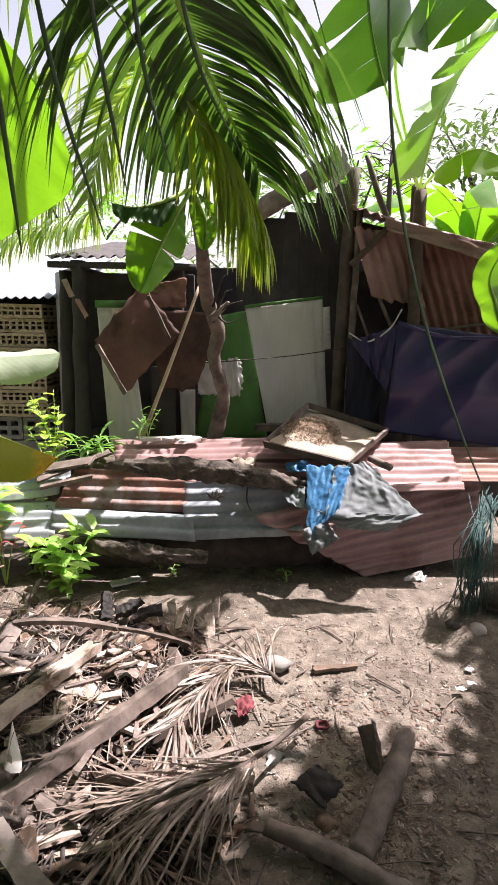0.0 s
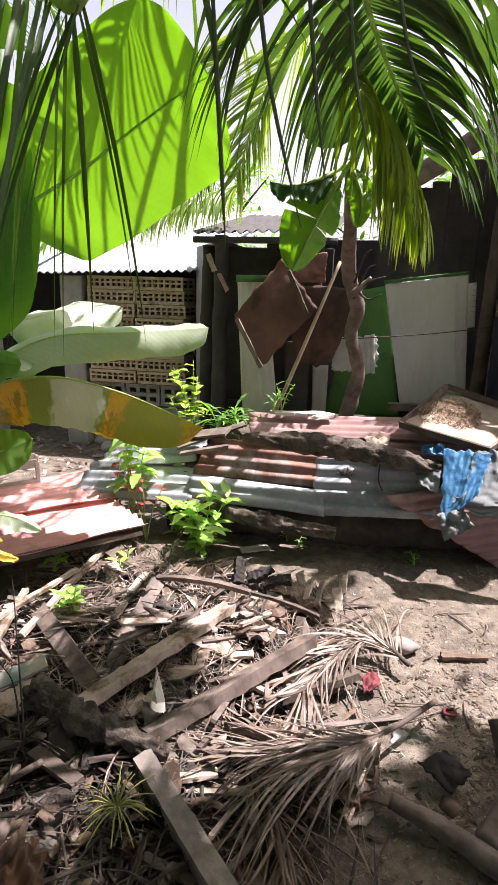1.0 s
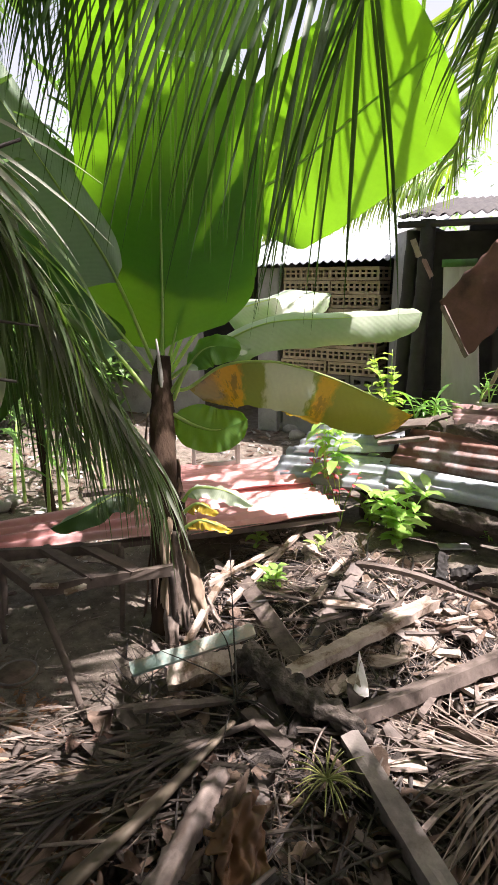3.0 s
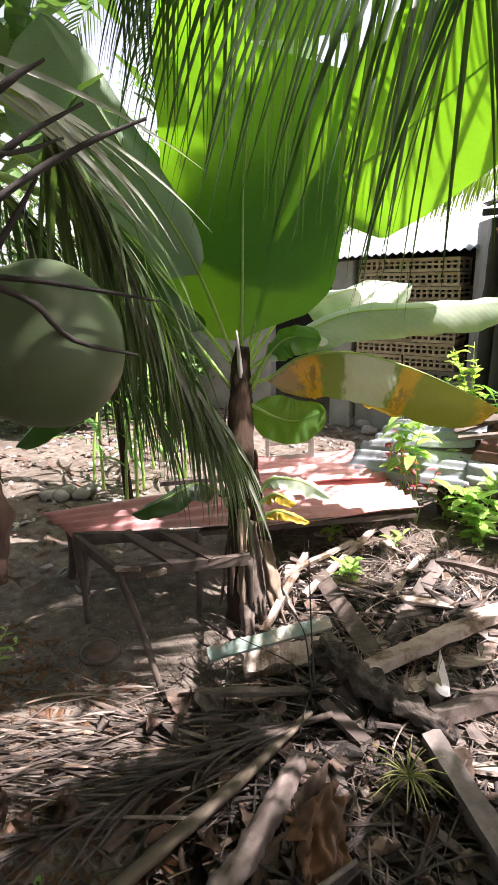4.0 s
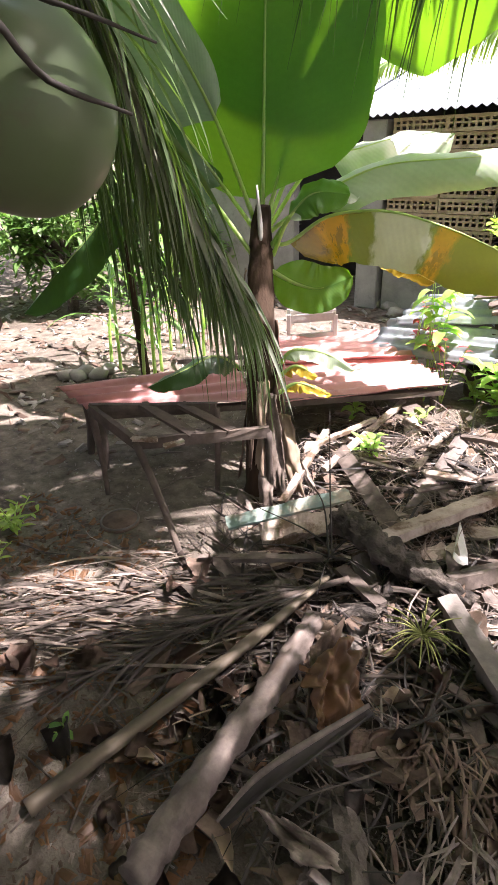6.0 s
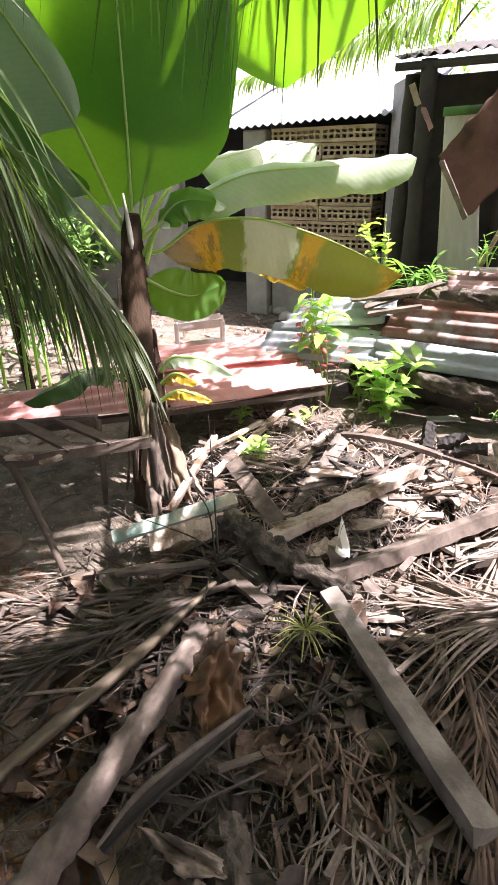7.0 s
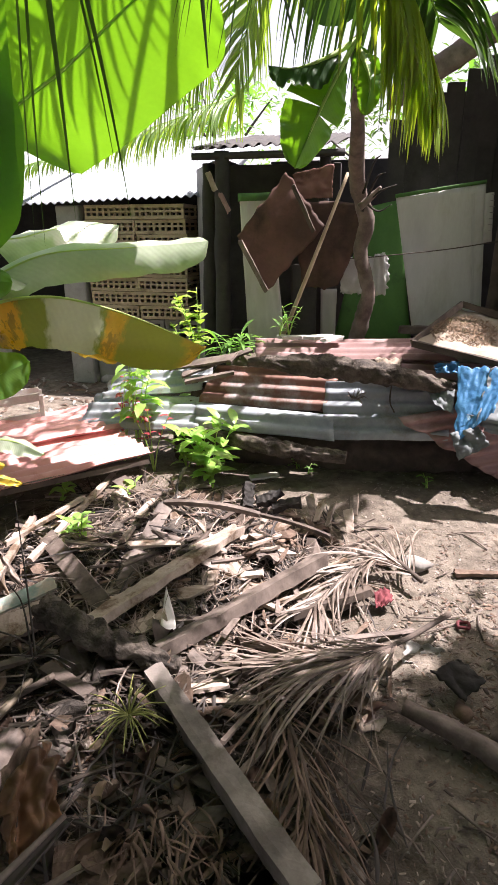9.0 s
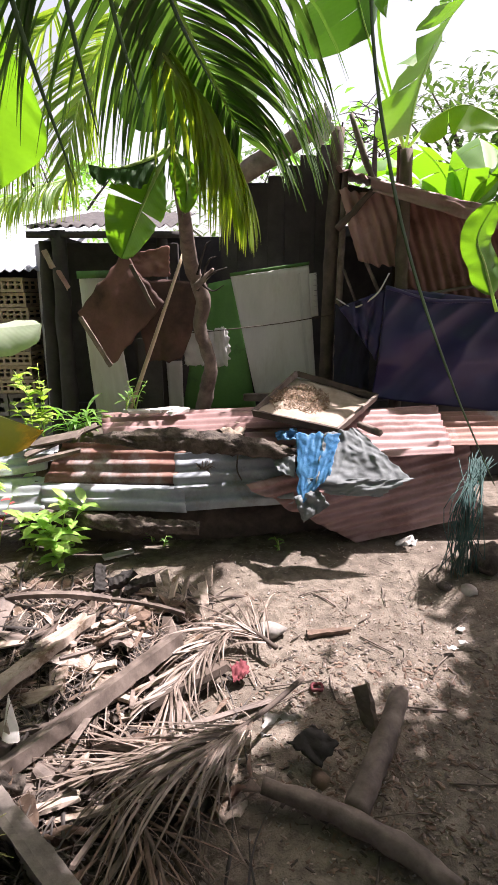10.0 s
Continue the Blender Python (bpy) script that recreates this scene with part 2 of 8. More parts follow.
M_SOIL = material("packed_soil", (0.098, 0.083, 0.066), (0.245, 0.21, 0.172), scale=17.0, detail=9.0, rough=0.97, spec=0.2, bump=0.9, stain=(0.085, 0.068, 0.055), stain_scale=1.6, stain_at=0.58, stain_soft=0.25, fine=140, dist=0.015, vary=0.35)
M_WOOD = material("weathered_wood", (0.075, 0.056, 0.046), (0.25, 0.20, 0.17), scale=9, rough=0.7, bump=0.6, stain=(0.09, 0.065, 0.05), stain_scale=4, stain_at=0.62, fine=120, vary=0.35)
M_GREYWOOD = material("grey_weathered_beam", (0.115, 0.097, 0.085), (0.28, 0.245, 0.215), scale=9, rough=0.75, bump=0.6, stain=(0.12, 0.095, 0.08), stain_scale=5, stain_at=0.64, fine=130, vary=0.3)
M_WOOD_D = material("dark_wood", (0.055, 0.042, 0.035), (0.13, 0.10, 0.08), scale=9, rough=0.9, bump=0.6, fine=110, vary=0.35)
M_BARK = material("bark", (0.055, 0.044, 0.036), (0.16, 0.132, 0.108), scale=14, rough=0.95, bump=1.0, stain=(0.035, 0.028, 0.023), stain_scale=9, fine=70, dist=0.015, vary=0.3)
M_GALV = material("old_zinc", (0.26, 0.295, 0.325), (0.43, 0.465, 0.495), scale=5, rough=0.6, metal=0.3, bump=0.25, stain=(0.24, 0.23, 0.22), stain_scale=3.5, stain_at=0.62, fine=40, vary=0.18)
M_RUST = material("rusted_zinc", (0.17, 0.075, 0.06), (0.31, 0.17, 0.145), scale=4, rough=0.75, metal=0.1, bump=0.35, stain=(0.11, 0.05, 0.04), stain_scale=2.6, stain_at=0.56, fine=50, vary=0.25)
M_RUST_P = material("faded_red_zinc", (0.27, 0.155, 0.145), (0.42, 0.285, 0.275), scale=3.2, rough=0.6, metal=0.1, bump=0.3, stain=(0.23, 0.125, 0.11), stain_scale=2.2, stain_at=0.58, fine=45, vary=0.2)
M_RED = material("red_painted_zinc", (0.48, 0.20, 0.185), (0.60, 0.33, 0.31), scale=2.5, rough=0.5, bump=0.2, stain=(0.42, 0.17, 0.155), stain_scale=3, stain_at=0.6, fine=50, vary=0.18)
M_CONC = material("concrete", (0.28, 0.275, 0.265), (0.42, 0.41, 0.395), scale=5, rough=0.92, bump=0.5, stain=(0.16, 0.155, 0.15), stain_scale=2.0, stain_at=0.6, fine=90, vary=0.2)
# near black; on the inner walls it stands for the shade indoors
M_DARKWALL = material("dark_boards", (0.035, 0.033, 0.034), (0.075, 0.07, 0.068), scale=5, rough=0.9, bump=0.4, fine=60, vary=0.3)
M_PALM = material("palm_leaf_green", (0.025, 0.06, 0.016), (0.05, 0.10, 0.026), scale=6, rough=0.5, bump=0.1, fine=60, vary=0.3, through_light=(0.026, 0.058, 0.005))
M_STEM = material("banana_stem", (0.028, 0.019, 0.014), (0.085, 0.055, 0.037), scale=7, rough=0.95, spec=0.15, bump=1.0, dist=0.015, stain=(0.03, 0.02, 0.015), stain_scale=3, fine=60, vary=0.3, stretch=(1, 1, 0.25))
M_RIB = material("leaf_rib", (0.24, 0.32, 0.10), (0.34, 0.42, 0.16), scale=6, rough=0.5, bump=0.2, fine=60, through_light=(0.22, 0.34, 0.03))
M_NUT = material("coconut_green", (0.095, 0.135, 0.06), (0.145, 0.185, 0.09), scale=3, rough=0.45, bump=0.12, stain=(0.11, 0.10, 0.06), stain_scale=4, stain_at=0.64, fine=40, vary=0.12)
M_TARP = material("blue_tarpaulin", (0.016, 0.016, 0.068), (0.023, 0.023, 0.097), scale=3, rough=0.36, bump=0.3, fine=30, vary=0.15)
M_NAVY = material("navy_cloth", (0.012, 0.014, 0.028), (0.022, 0.025, 0.045), scale=6, rough=0.85, bump=0.4, fine=90, vary=0.2)
M_GREEN = material("green_sheet", (0.07, 0.19, 0.045), (0.10, 0.25, 0.06), scale=3, rough=0.7, bump=0.3, stain=(0.05, 0.10, 0.04), stain_scale=2, stain_at=0.62, fine=60)
M_WHITE = material("grimy_white_sheet", (0.53, 0.53, 0.515), (0.70, 0.70, 0.675), scale=2.5, rough=0.65, bump=0.25, stain=(0.36, 0.34, 0.31), stain_scale=2.5, stain_at=0.6, stain_soft=0.25, fine=70, vary=0.15, stretch=(1, 1, 0.3))
M_CRATE = material("beige_crate_plastic", (0.42, 0.33, 0.21), (0.55, 0.45, 0.31), scale=4, rough=0.6, bump=0.2, stain=(0.28, 0.20, 0.13), stain_scale=5, stain_at=0.6, fine=60)
M_DRY = material("dry_leaf", (0.085, 0.063, 0.049), (0.34, 0.275, 0.23), scale=10, rough=0.45, bump=0.5, fine=80, vary=0.4, through_light=(0.03, 0.022, 0.016))
M_SHEATH = material("dry_banana_sheath", (0.24, 0.17, 0.115), (0.44, 0.34, 0.25), scale=9, rough=0.7, bump=0.5, stain=(0.12, 0.075, 0.045), stain_scale=5, stain_at=0.6, fine=80, vary=0.25, stretch=(1, 1, 0.3), through_light=(0.05, 0.03, 0.015))
M_CLOTH = material("off_white_cloth", (0.46, 0.46, 0.44), (0.62, 0.62, 0.60), scale=7, rough=0.9, bump=0.3, fine=90, vary=0.12, through_light=(0.08, 0.08, 0.075))
M_RUSTF = material("flat_rust_brown", (0.075, 0.038, 0.031), (0.155, 0.08, 0.064), scale=3.5, rough=0.8, metal=0.1, bump=0.35, stain=(0.05, 0.028, 0.022), stain_scale=2.4, stain_at=0.55, stain_soft=0.2, fine=50, vary=0.25)
M_BAMBOO = material("pale_bamboo", (0.26, 0.20, 0.13), (0.40, 0.32, 0.22), scale=8, rough=0.6, bump=0.3, fine=70)
M_RUST2 = material("part_rusted_zinc", (0.15, 0.075, 0.055), (0.30, 0.17, 0.135), scale=3, rough=0.6, metal=0.2, bump=0.3, stain=(0.40, 0.42, 0.43), stain_scale=1.6, stain_at=0.60, stain_soft=0.15, fine=45, vary=0.2, stretch=(1, 0.5, 1))
M_PALE = material("pale_plaster", (0.50, 0.48, 0.46), (0.70, 0.68, 0.65), scale=9, rough=0.85, bump=0.5, fine=80, vary=0.2)
M_CLOTHP = material("cream_cloth", (0.25, 0.20, 0.155), (0.42, 0.355, 0.285), scale=8, rough=0.9, bump=0.3, stain=(0.20, 0.145, 0.10), stain_scale=5, stain_at=0.6, stain_soft=0.2, fine=80, vary=0.15)
M_CHAFF = material("chaff", (0.15, 0.10, 0.065), (0.28, 0.20, 0.135), scale=30, rough=0.95, bump=0.3, fine=90, vary=0.35)
M_BTARP = material("bright_blue_plastic", (0.04, 0.18, 0.40), (0.07, 0.25, 0.48), scale=12, rough=0.5, bump=0.8, dist=0.006, stain=(0.30, 0.46, 0.58), stain_scale=11, stain_at=0.66, stain_soft=0.06, fine=60, vary=0.2)
M_GTARP = material("grey_plastic", (0.15, 0.17, 0.178), (0.235, 0.26, 0.265), scale=9, rough=0.82, bump=0.4, dist=0.004, stain=(0.12, 0.135, 0.14), stain_scale=5, stain_at=0.6, fine=50, vary=0.15)


def leaf_material(name, c1, c2, glow, dry=None, bands=None, rough=0.38, vary=0.2, vein=42.0, spec=0.5):
    """Broad-leaf skin: side veins that run out from the rib, patches of dry or yellow tissue, and light passing through."""
    m = material(name, c1, c2, scale=3.5, rough=rough, bump=0.0, fine=60, vary=vary, through_light=glow, spec=spec)
    nt = m.node_tree
    L = nt.links.new
    bsdf = nt.nodes["Principled BSDF"]
    uv = nt.nodes.new("ShaderNodeUVMap")
    sep = nt.nodes.new("ShaderNodeSeparateXYZ")
    L(uv.outputs[0], sep.inputs[0])
    ab = nd(nt, "ShaderNodeMath")
    ab.operation = "ABSOLUTE"
    L(sep.outputs["X"], ab.inputs[0])
    ph = nd(nt, "ShaderNodeMath")
    ph.operation = "MULTIPLY_ADD"
    ph.inputs[1].default_value = -0.10
    L(ab.outputs[0], ph.inputs[0])
    L(sep.outputs["Y"], ph.inputs[2])
    sc = nd(nt, "ShaderNodeMath")
    sc.operation = "MULTIPLY"
    sc.inputs[1].default_value = vein * math.tau
    L(ph.outputs[0], sc.inputs[0])
    sn = nd(nt, "ShaderNodeMath")
    sn.operation = "SINE"
    L(sc.outputs[0], sn.inputs[0])
    bp = nd(nt, "ShaderNodeBump", Strength=0.10, Distance=0.001)
    L(sn.outputs[0], bp.inputs["Height"])
    L(bp.outputs["Normal"], bsdf.inputs["Normal"])
    # the veins' faint tone, and patches
    hsv = bsdf.inputs["Base Color"].links[0].from_node
    src = hsv.inputs["Color"].links[0].from_socket
    mv = nd(nt, "ShaderNodeMapRange")
    mv.inputs["From Min"].default_value, mv.inputs["To Min"].default_value, mv.inputs["To Max"].default_value = -1.0, 0.0, 0.06
    L(sn.outputs[0], mv.inputs["Value"])
    mx = nd(nt, "ShaderNodeMix")
    mx.data_type = "RGBA"
    L(mv.outputs["Result"], mx.inputs["Factor"])
    L(src, mx.inputs["A"])
    mx.inputs["B"].default_value = (min(1, c2[0] * 1.9), min(1, c2[1] * 1.5), c2[2] * 1.6, 1)
    L(mx.outputs["Result"], hsv.inputs["Color"])
    if dry is not None:
        cv = nt.nodes.new("ShaderNodeCombineXYZ")
        L(sep.outputs["Y"], cv.inputs["Y"])
        hx = nd(nt, "ShaderNodeMath")
        hx.operation = "MULTIPLY"
        hx.inputs[1].default_value = 0.09
        L(sep.outputs["X"], hx.inputs[0])
        L(hx.outputs[0], cv.inputs["X"])
        nz = nd(nt, "ShaderNodeTexNoise", Scale=5.5, Detail=5.0, Roughness=0.65)
        L(cv.outputs[0], nz.inputs["Vector"])
        level = nz.outputs["Fac"]
        for colour, at, soft in dry:
            rp = nt.nodes.new("ShaderNodeValToRGB")
            rp.color_ramp.elements[0].position, rp.color_ramp.elements[1].position = at, at + soft
            L(level, rp.inputs["Fac"])
            m2 = nd(nt, "ShaderNodeMix")
            m2.data_type = "RGBA"
            L(rp.outputs["Color"], m2.inputs["Factor"])
            L(hsv.inputs["Color"].links[0].from_socket, m2.inputs["A"])
            m2.inputs["B"].default_value = (*colour, 1)
            L(m2.outputs["Result"], hsv.inputs["Color"])
    if bands is not None:
        # colours that change along the leaf, across its veins, with brown splotches where it withers
        cv = nt.nodes.new("ShaderNodeCombineXYZ")
        L(sep.outputs["Y"], cv.inputs["Y"])
        hx = nd(nt, "ShaderNodeMath")
        hx.operation = "MULTIPLY"
        hx.inputs[1].default_value = 0.10
        L(sep.outputs["X"], hx.inputs[0])
        L(hx.outputs[0], cv.inputs["X"])
        nz = nd(nt, "ShaderNodeTexNoise", Scale=26.0, Detail=4.0, Roughness=0.6)
        L(cv.outputs[0], nz.inputs["Vector"])
        sh = nd(nt, "ShaderNodeMapRange")
        sh.inputs["To Min"].default_value, sh.inputs["To Max"].default_value = -0.045, 0.045
        L(nz.outputs["Fac"], sh.inputs["Value"])
        pos = nd(nt, "ShaderNodeMath")
        pos.operation = "ADD"
        L(sep.outputs["Y"], pos.inputs[0])
        L(sh.outputs["Result"], pos.inputs[1])
        br = nt.nodes.new("ShaderNodeValToRGB")
        while len(br.color_ramp.elements) < len(bands):
            br.color_ramp.elements.new(0.5)
        for el, (v, colour, wither) in zip(br.color_ramp.elements, bands):
            el.position = v
            el.color = (*colour, wither)
        L(pos.outputs[0], br.inputs["Fac"])
        n2 = nd(nt, "ShaderNodeTexNoise", Scale=16.0, Detail=5.0, Roughness=0.7)
        L(cv.outputs[0], n2.inputs["Vector"])
        rp = nt.nodes.new("ShaderNodeValToRGB")
        rp.color_ramp.elements[0].position, rp.color_ramp.elements[1].position = 0.52, 0.57
        L(n2.outputs["Fac"], rp.inputs["Fac"])
        mul = nd(nt, "ShaderNodeMath")
        mul.operation = "MULTIPLY"
        L(rp.outputs["Color"], mul.inputs[0])
        L(br.outputs["Alpha"], mul.inputs[1])
        m3 = nd(nt, "ShaderNodeMix")
        m3.data_type = "RGBA"
        L(mul.outputs[0], m3.inputs["Factor"])
        L(br.outputs["Color"], m3.inputs["A"])
        m3.inputs["B"].default_value = (0.11, 0.035, 0.012, 1)
        L(m3.outputs["Result"], hsv.inputs["Color"])
    return m


M_LEAF = leaf_material("banana_leaf", (0.045, 0.115, 0.02), (0.07, 0.16, 0.03), (0.095, 0.225, 0.003), rough=0.5)
# shaded copy of the banana leaf: the shade is in colour and glow
M_LEAF_SHADED = leaf_material("banana_leaf_shaded", (0.02, 0.055, 0.016), (0.035, 0.085, 0.024), (0.02, 0.06, 0.002), rough=0.36)
# whitened base colour paints the sun's sheen on the leaf
M_LEAF_SHEEN = leaf_material("banana_leaf_sheen", (0.26, 0.32, 0.225), (0.36, 0.41, 0.31), (0.07, 0.17, 0.008), rough=0.33, spec=1.0)
# waxy underside, with reflected sky lifted into its base colour
M_LEAF_W = leaf_material("banana_leaf_waxy_sheen", (0.17, 0.24, 0.165), (0.235, 0.305, 0.22), (0.03, 0.07, 0.015), rough=0.42, spec=0.8, vein=70.0)
# the whitish band paints sky glare on mid-leaf; the others are leaf colours
GREEN_BAND, GLARE_BAND, GOLD_BAND, OLIVE_BAND = (0.13, 0.21, 0.03), (0.55, 0.60, 0.47), (0.70, 0.34, 0.010), (0.20, 0.21, 0.025)
M_LEAF_Y = leaf_material("banana_leaf_yellowing", (0.38, 0.42, 0.31), (0.50, 0.53, 0.42), (0.11, 0.13, 0.006), rough=0.30, spec=1.0, bands=((0.20, (0.16, 0.08, 0.02), 1.0), (0.27, (0.30, 0.13, 0.012), 1.0), (0.29, GOLD_BAND, 0.8), (0.385, GOLD_BAND, 0.7), (0.40, GREEN_BAND, 0.0), (0.47, GREEN_BAND, 0.0), (0.49, GLARE_BAND, 0.0), (0.665, GLARE_BAND, 0.0), (0.68, GREEN_BAND, 0.0), (0.70, GOLD_BAND, 0.6), (0.745, GOLD_BAND, 0.4), (0.765, OLIVE_BAND, 0.0), (0.93, OLIVE_BAND, 0.0), (0.98, GOLD_BAND, 0.5)))
M_LEAF_D = leaf_material("banana_leaf_half_dry", (0.36, 0.27, 0.03), (0.50, 0.36, 0.045), (0.20, 0.15, 0.008), dry=(((0.12, 0.06, 0.025), 0.56, 0.06),))
M_BUSH = material("bush_leaf_yellow_green", (0.13, 0.20, 0.03), (0.24, 0.31, 0.05), scale=20, rough=0.45, bump=0.1, fine=80, vary=0.3, through_light=(0.16, 0.26, 0.02))
M_HERB = material("herb_leaf_green", (0.055, 0.13, 0.025), (0.11, 0.21, 0.045), scale=20, rough=0.4, bump=0.1, fine=80, vary=0.3, through_light=(0.10, 0.24, 0.02))
# lit copy of the herb leaf, with sunlight put into its colour
M_HERB_LIT = material("herb_leaf_sunlit", (0.15, 0.26, 0.055), (0.24, 0.37, 0.10), scale=20, rough=0.35, bump=0.1, fine=80, vary=0.25, through_light=(0.15, 0.28, 0.02))
M_FAR = material("far_leaf_green", (0.045, 0.10, 0.025), (0.09, 0.16, 0.04), scale=10, rough=0.5, bump=0.1, fine=60, vary=0.4, through_light=(0.04, 0.08, 0.01))
M_REDLEAF = material("red_leaf", (0.18, 0.025, 0.03), (0.30, 0.05, 0.055), scale=20, rough=0.45, bump=0.1, fine=80, vary=0.3, through_light=(0.2, 0.02, 0.02))
# lit copy of the green palm leaf: backlight raised in colour and translucency
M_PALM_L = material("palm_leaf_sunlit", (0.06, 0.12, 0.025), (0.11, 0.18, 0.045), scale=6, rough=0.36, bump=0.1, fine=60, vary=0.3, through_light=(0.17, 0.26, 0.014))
M_CHAR = material("charred_black", (0.010, 0.009, 0.008), (0.030, 0.026, 0.023), scale=14, rough=0.85, bump=0.8, fine=90, vary=0.3)
# greyish leaflets whose whitened colour paints sun glints
M_PALM_GLINT = material("palm_leaf_grey_glint", (0.30, 0.33, 0.26), (0.46, 0.48, 0.40), scale=6, rough=0.32, bump=0.1, fine=60, vary=0.3, through_light=(0.04, 0.055, 0.015))
# brighter still: strong backlight put into the palm leaf's colour
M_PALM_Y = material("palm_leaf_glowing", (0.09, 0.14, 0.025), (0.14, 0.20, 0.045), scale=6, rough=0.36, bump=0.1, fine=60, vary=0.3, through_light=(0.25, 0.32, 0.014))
M_PALM_T = material("palm_leaf_trailing", (0.05, 0.085, 0.035), (0.11, 0.15, 0.075), scale=6, rough=0.33, bump=0.1, fine=60, vary=0.35, through_light=(0.05, 0.09, 0.01))
M_TWIG = material("dark_twig", (0.028, 0.024, 0.02), (0.06, 0.05, 0.042), scale=20, rough=0.8, bump=0.5, fine=90, vary=0.3)
M_SPATHE = material("dry_spathe_brown", (0.12, 0.07, 0.05), (0.24, 0.15, 0.11), scale=6, rough=0.75, bump=0.6, stain=(0.07, 0.04, 0.03), stain_scale=4, fine=70, vary=0.3, stretch=(1, 1, 0.3))
M_HUSK = material("coconut_husk", (0.085, 0.055, 0.040), (0.22, 0.155, 0.115), scale=12, rough=0.9, bump=0.8, stain=(0.08, 0.05, 0.035), stain_scale=4, fine=100, vary=0.4)
M_PALEWOOD = material("sunbleached_wood", (0.32, 0.255, 0.21), (0.58, 0.49, 0.42), scale=14, rough=0.85, bump=0.9, stain=(0.15, 0.10, 0.065), stain_scale=7, stain_at=0.54, fine=110, vary=0.25)
M_STONE = material("stone", (0.24, 0.22, 0.20), (0.40, 0.38, 0.35), scale=9, rough=0.85, bump=0.5, fine=90, vary=0.3)
M_TEAL = material("teal_paint_worn", (0.17, 0.245, 0.215), (0.29, 0.36, 0.32), scale=6, rough=0.7, bump=0.4, stain=(0.38, 0.33, 0.26), stain_scale=6, stain_at=0.50, fine=80, vary=0.2)
M_NET = material("blue_green_net", (0.025, 0.07, 0.065), (0.05, 0.12, 0.11), scale=12, rough=0.7, bump=0.3, fine=90, vary=0.3)
# litter kept near black for the shaded hollows between pieces
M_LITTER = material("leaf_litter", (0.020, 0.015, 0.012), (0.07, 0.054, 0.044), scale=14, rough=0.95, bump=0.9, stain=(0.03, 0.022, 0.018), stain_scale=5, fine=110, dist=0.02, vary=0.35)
M_DEADLEAF = material("dead_leaf_orange", (0.05, 0.026, 0.013), (0.15, 0.075, 0.032), scale=9, rough=0.6, bump=0.6, fine=70, vary=0.3, through_light=(0.10, 0.045, 0.012))
M_STALK = material("dry_stalk_yellow", (0.085, 0.066, 0.046), (0.165, 0.132, 0.09), scale=6, rough=0.7, bump=0.4, stain=(0.13, 0.10, 0.07), stain_scale=5, fine=70, vary=0.25)
# dark brown, deepened for the black shade round the curved spathe
M_SPATHE_D = material("dark_spathe", (0.024, 0.019, 0.017), (0.06, 0.048, 0.041), scale=6, rough=0.7, bump=0.5, fine=70, vary=0.3)
# rotten brown leaf, darkened for the shade at the heap's foot
M_ROT = material("rotten_leaf_shaded", (0.035, 0.027, 0.021), (0.125, 0.098, 0.08), scale=10, rough=0.7, bump=0.5, fine=80, vary=0.4)
M_FLOWER = material("yellow_green_stalk", (0.17, 0.18, 0.05), (0.28, 0.29, 0.09), scale=12, rough=0.7, bump=0.3, fine=80, vary=0.25)
M_REDC = material("faded_red_cloth", (0.11, 0.018, 0.024), (0.19, 0.05, 0.058), scale=14, rough=0.9, bump=0.3, fine=90, vary=0.25)
M_GREYP = material("dusty_grey_paper", (0.34, 0.33, 0.32), (0.48, 0.47, 0.45), scale=10, rough=0.85, bump=0.3, stain=(0.22, 0.20, 0.18), stain_scale=6, fine=80, vary=0.2)


# ---------------------------------------------------------------- ground
def ground_z(x, y):
    dip = -0.13 * max(0.0, min(1.0, (2.3 - y) / 1.2)) * max(0.0, min(1.0, (x + 1.7) / 0.7))
    rise = 0.06 * max(0.0, min(1.0, (y - 2.3) / 0.6)) * max(0.0, min(1.0, (x + 1.6) / 0.4))
    return dip + rise + 0.02 * noise.noise(Vector((x * 0.9, y * 0.9, 0))) + 0.008 * noise.noise(Vector((x * 4, y * 4, 2)))


def spaced(lo, hi, step, far):
    near = list(np.arange(lo, hi + 1e-6, step))
    out, d = [], step
    p = hi
    while p < far:
        d *= 1.35
        p += d
        out.append(p)
    low, d, p = [], step, lo
    while p > -far:
        d *= 1.35
        p -= d
        low.append(p)
    return low[::-1] + near + out


def build_ground():
    xs, ys = spaced(-4.5, 2.6, 0.045, 600), spaced(-0.6, 5.2, 0.045, 600)
    bm = bmesh.new()
    g = [[bm.verts.new((x, y, ground_z(x, y) + (0.006 * noise.noise(Vector((x * 14, y * 14, 1))) if abs(x) < 5 and abs(y) < 6 else 0))) for y in ys] for x in xs]
    for i in range(len(xs) - 1):
        for j in range(len(ys) - 1):
            bm.faces.new((g[i][j], g[i + 1][j], g[i + 1][j + 1], g[i][j + 1]))
    return single("ground", bm, M_SOIL, "bare packed brown soil strewn with chips and dry bits", "ground", kind="structure")


build_ground()


# ---------------------------------------------------------------- shack
def slab(name, a, b, z0, z1, t, mat, label):
    """A thin upright wall from a to b (x, y)."""
    m = along((a[0], a[1], (z0 + z1) / 2), (b[0], b[1], (z0 + z1) / 2))
    return single(name, boxed(m, (Vector(b) - Vector(a)).length, t, z1 - z0, 0.004), mat, label, "wall", kind="structure", smooth=False)


# the shade inside the open shack is put into these walls' colour
slab("wall_back", (-0.08, 6.2), (0.90, 6.2), 0, 2.3, 0.06, M_DARKWALL, "back wall of the shack, coloured dark for indoor shade")
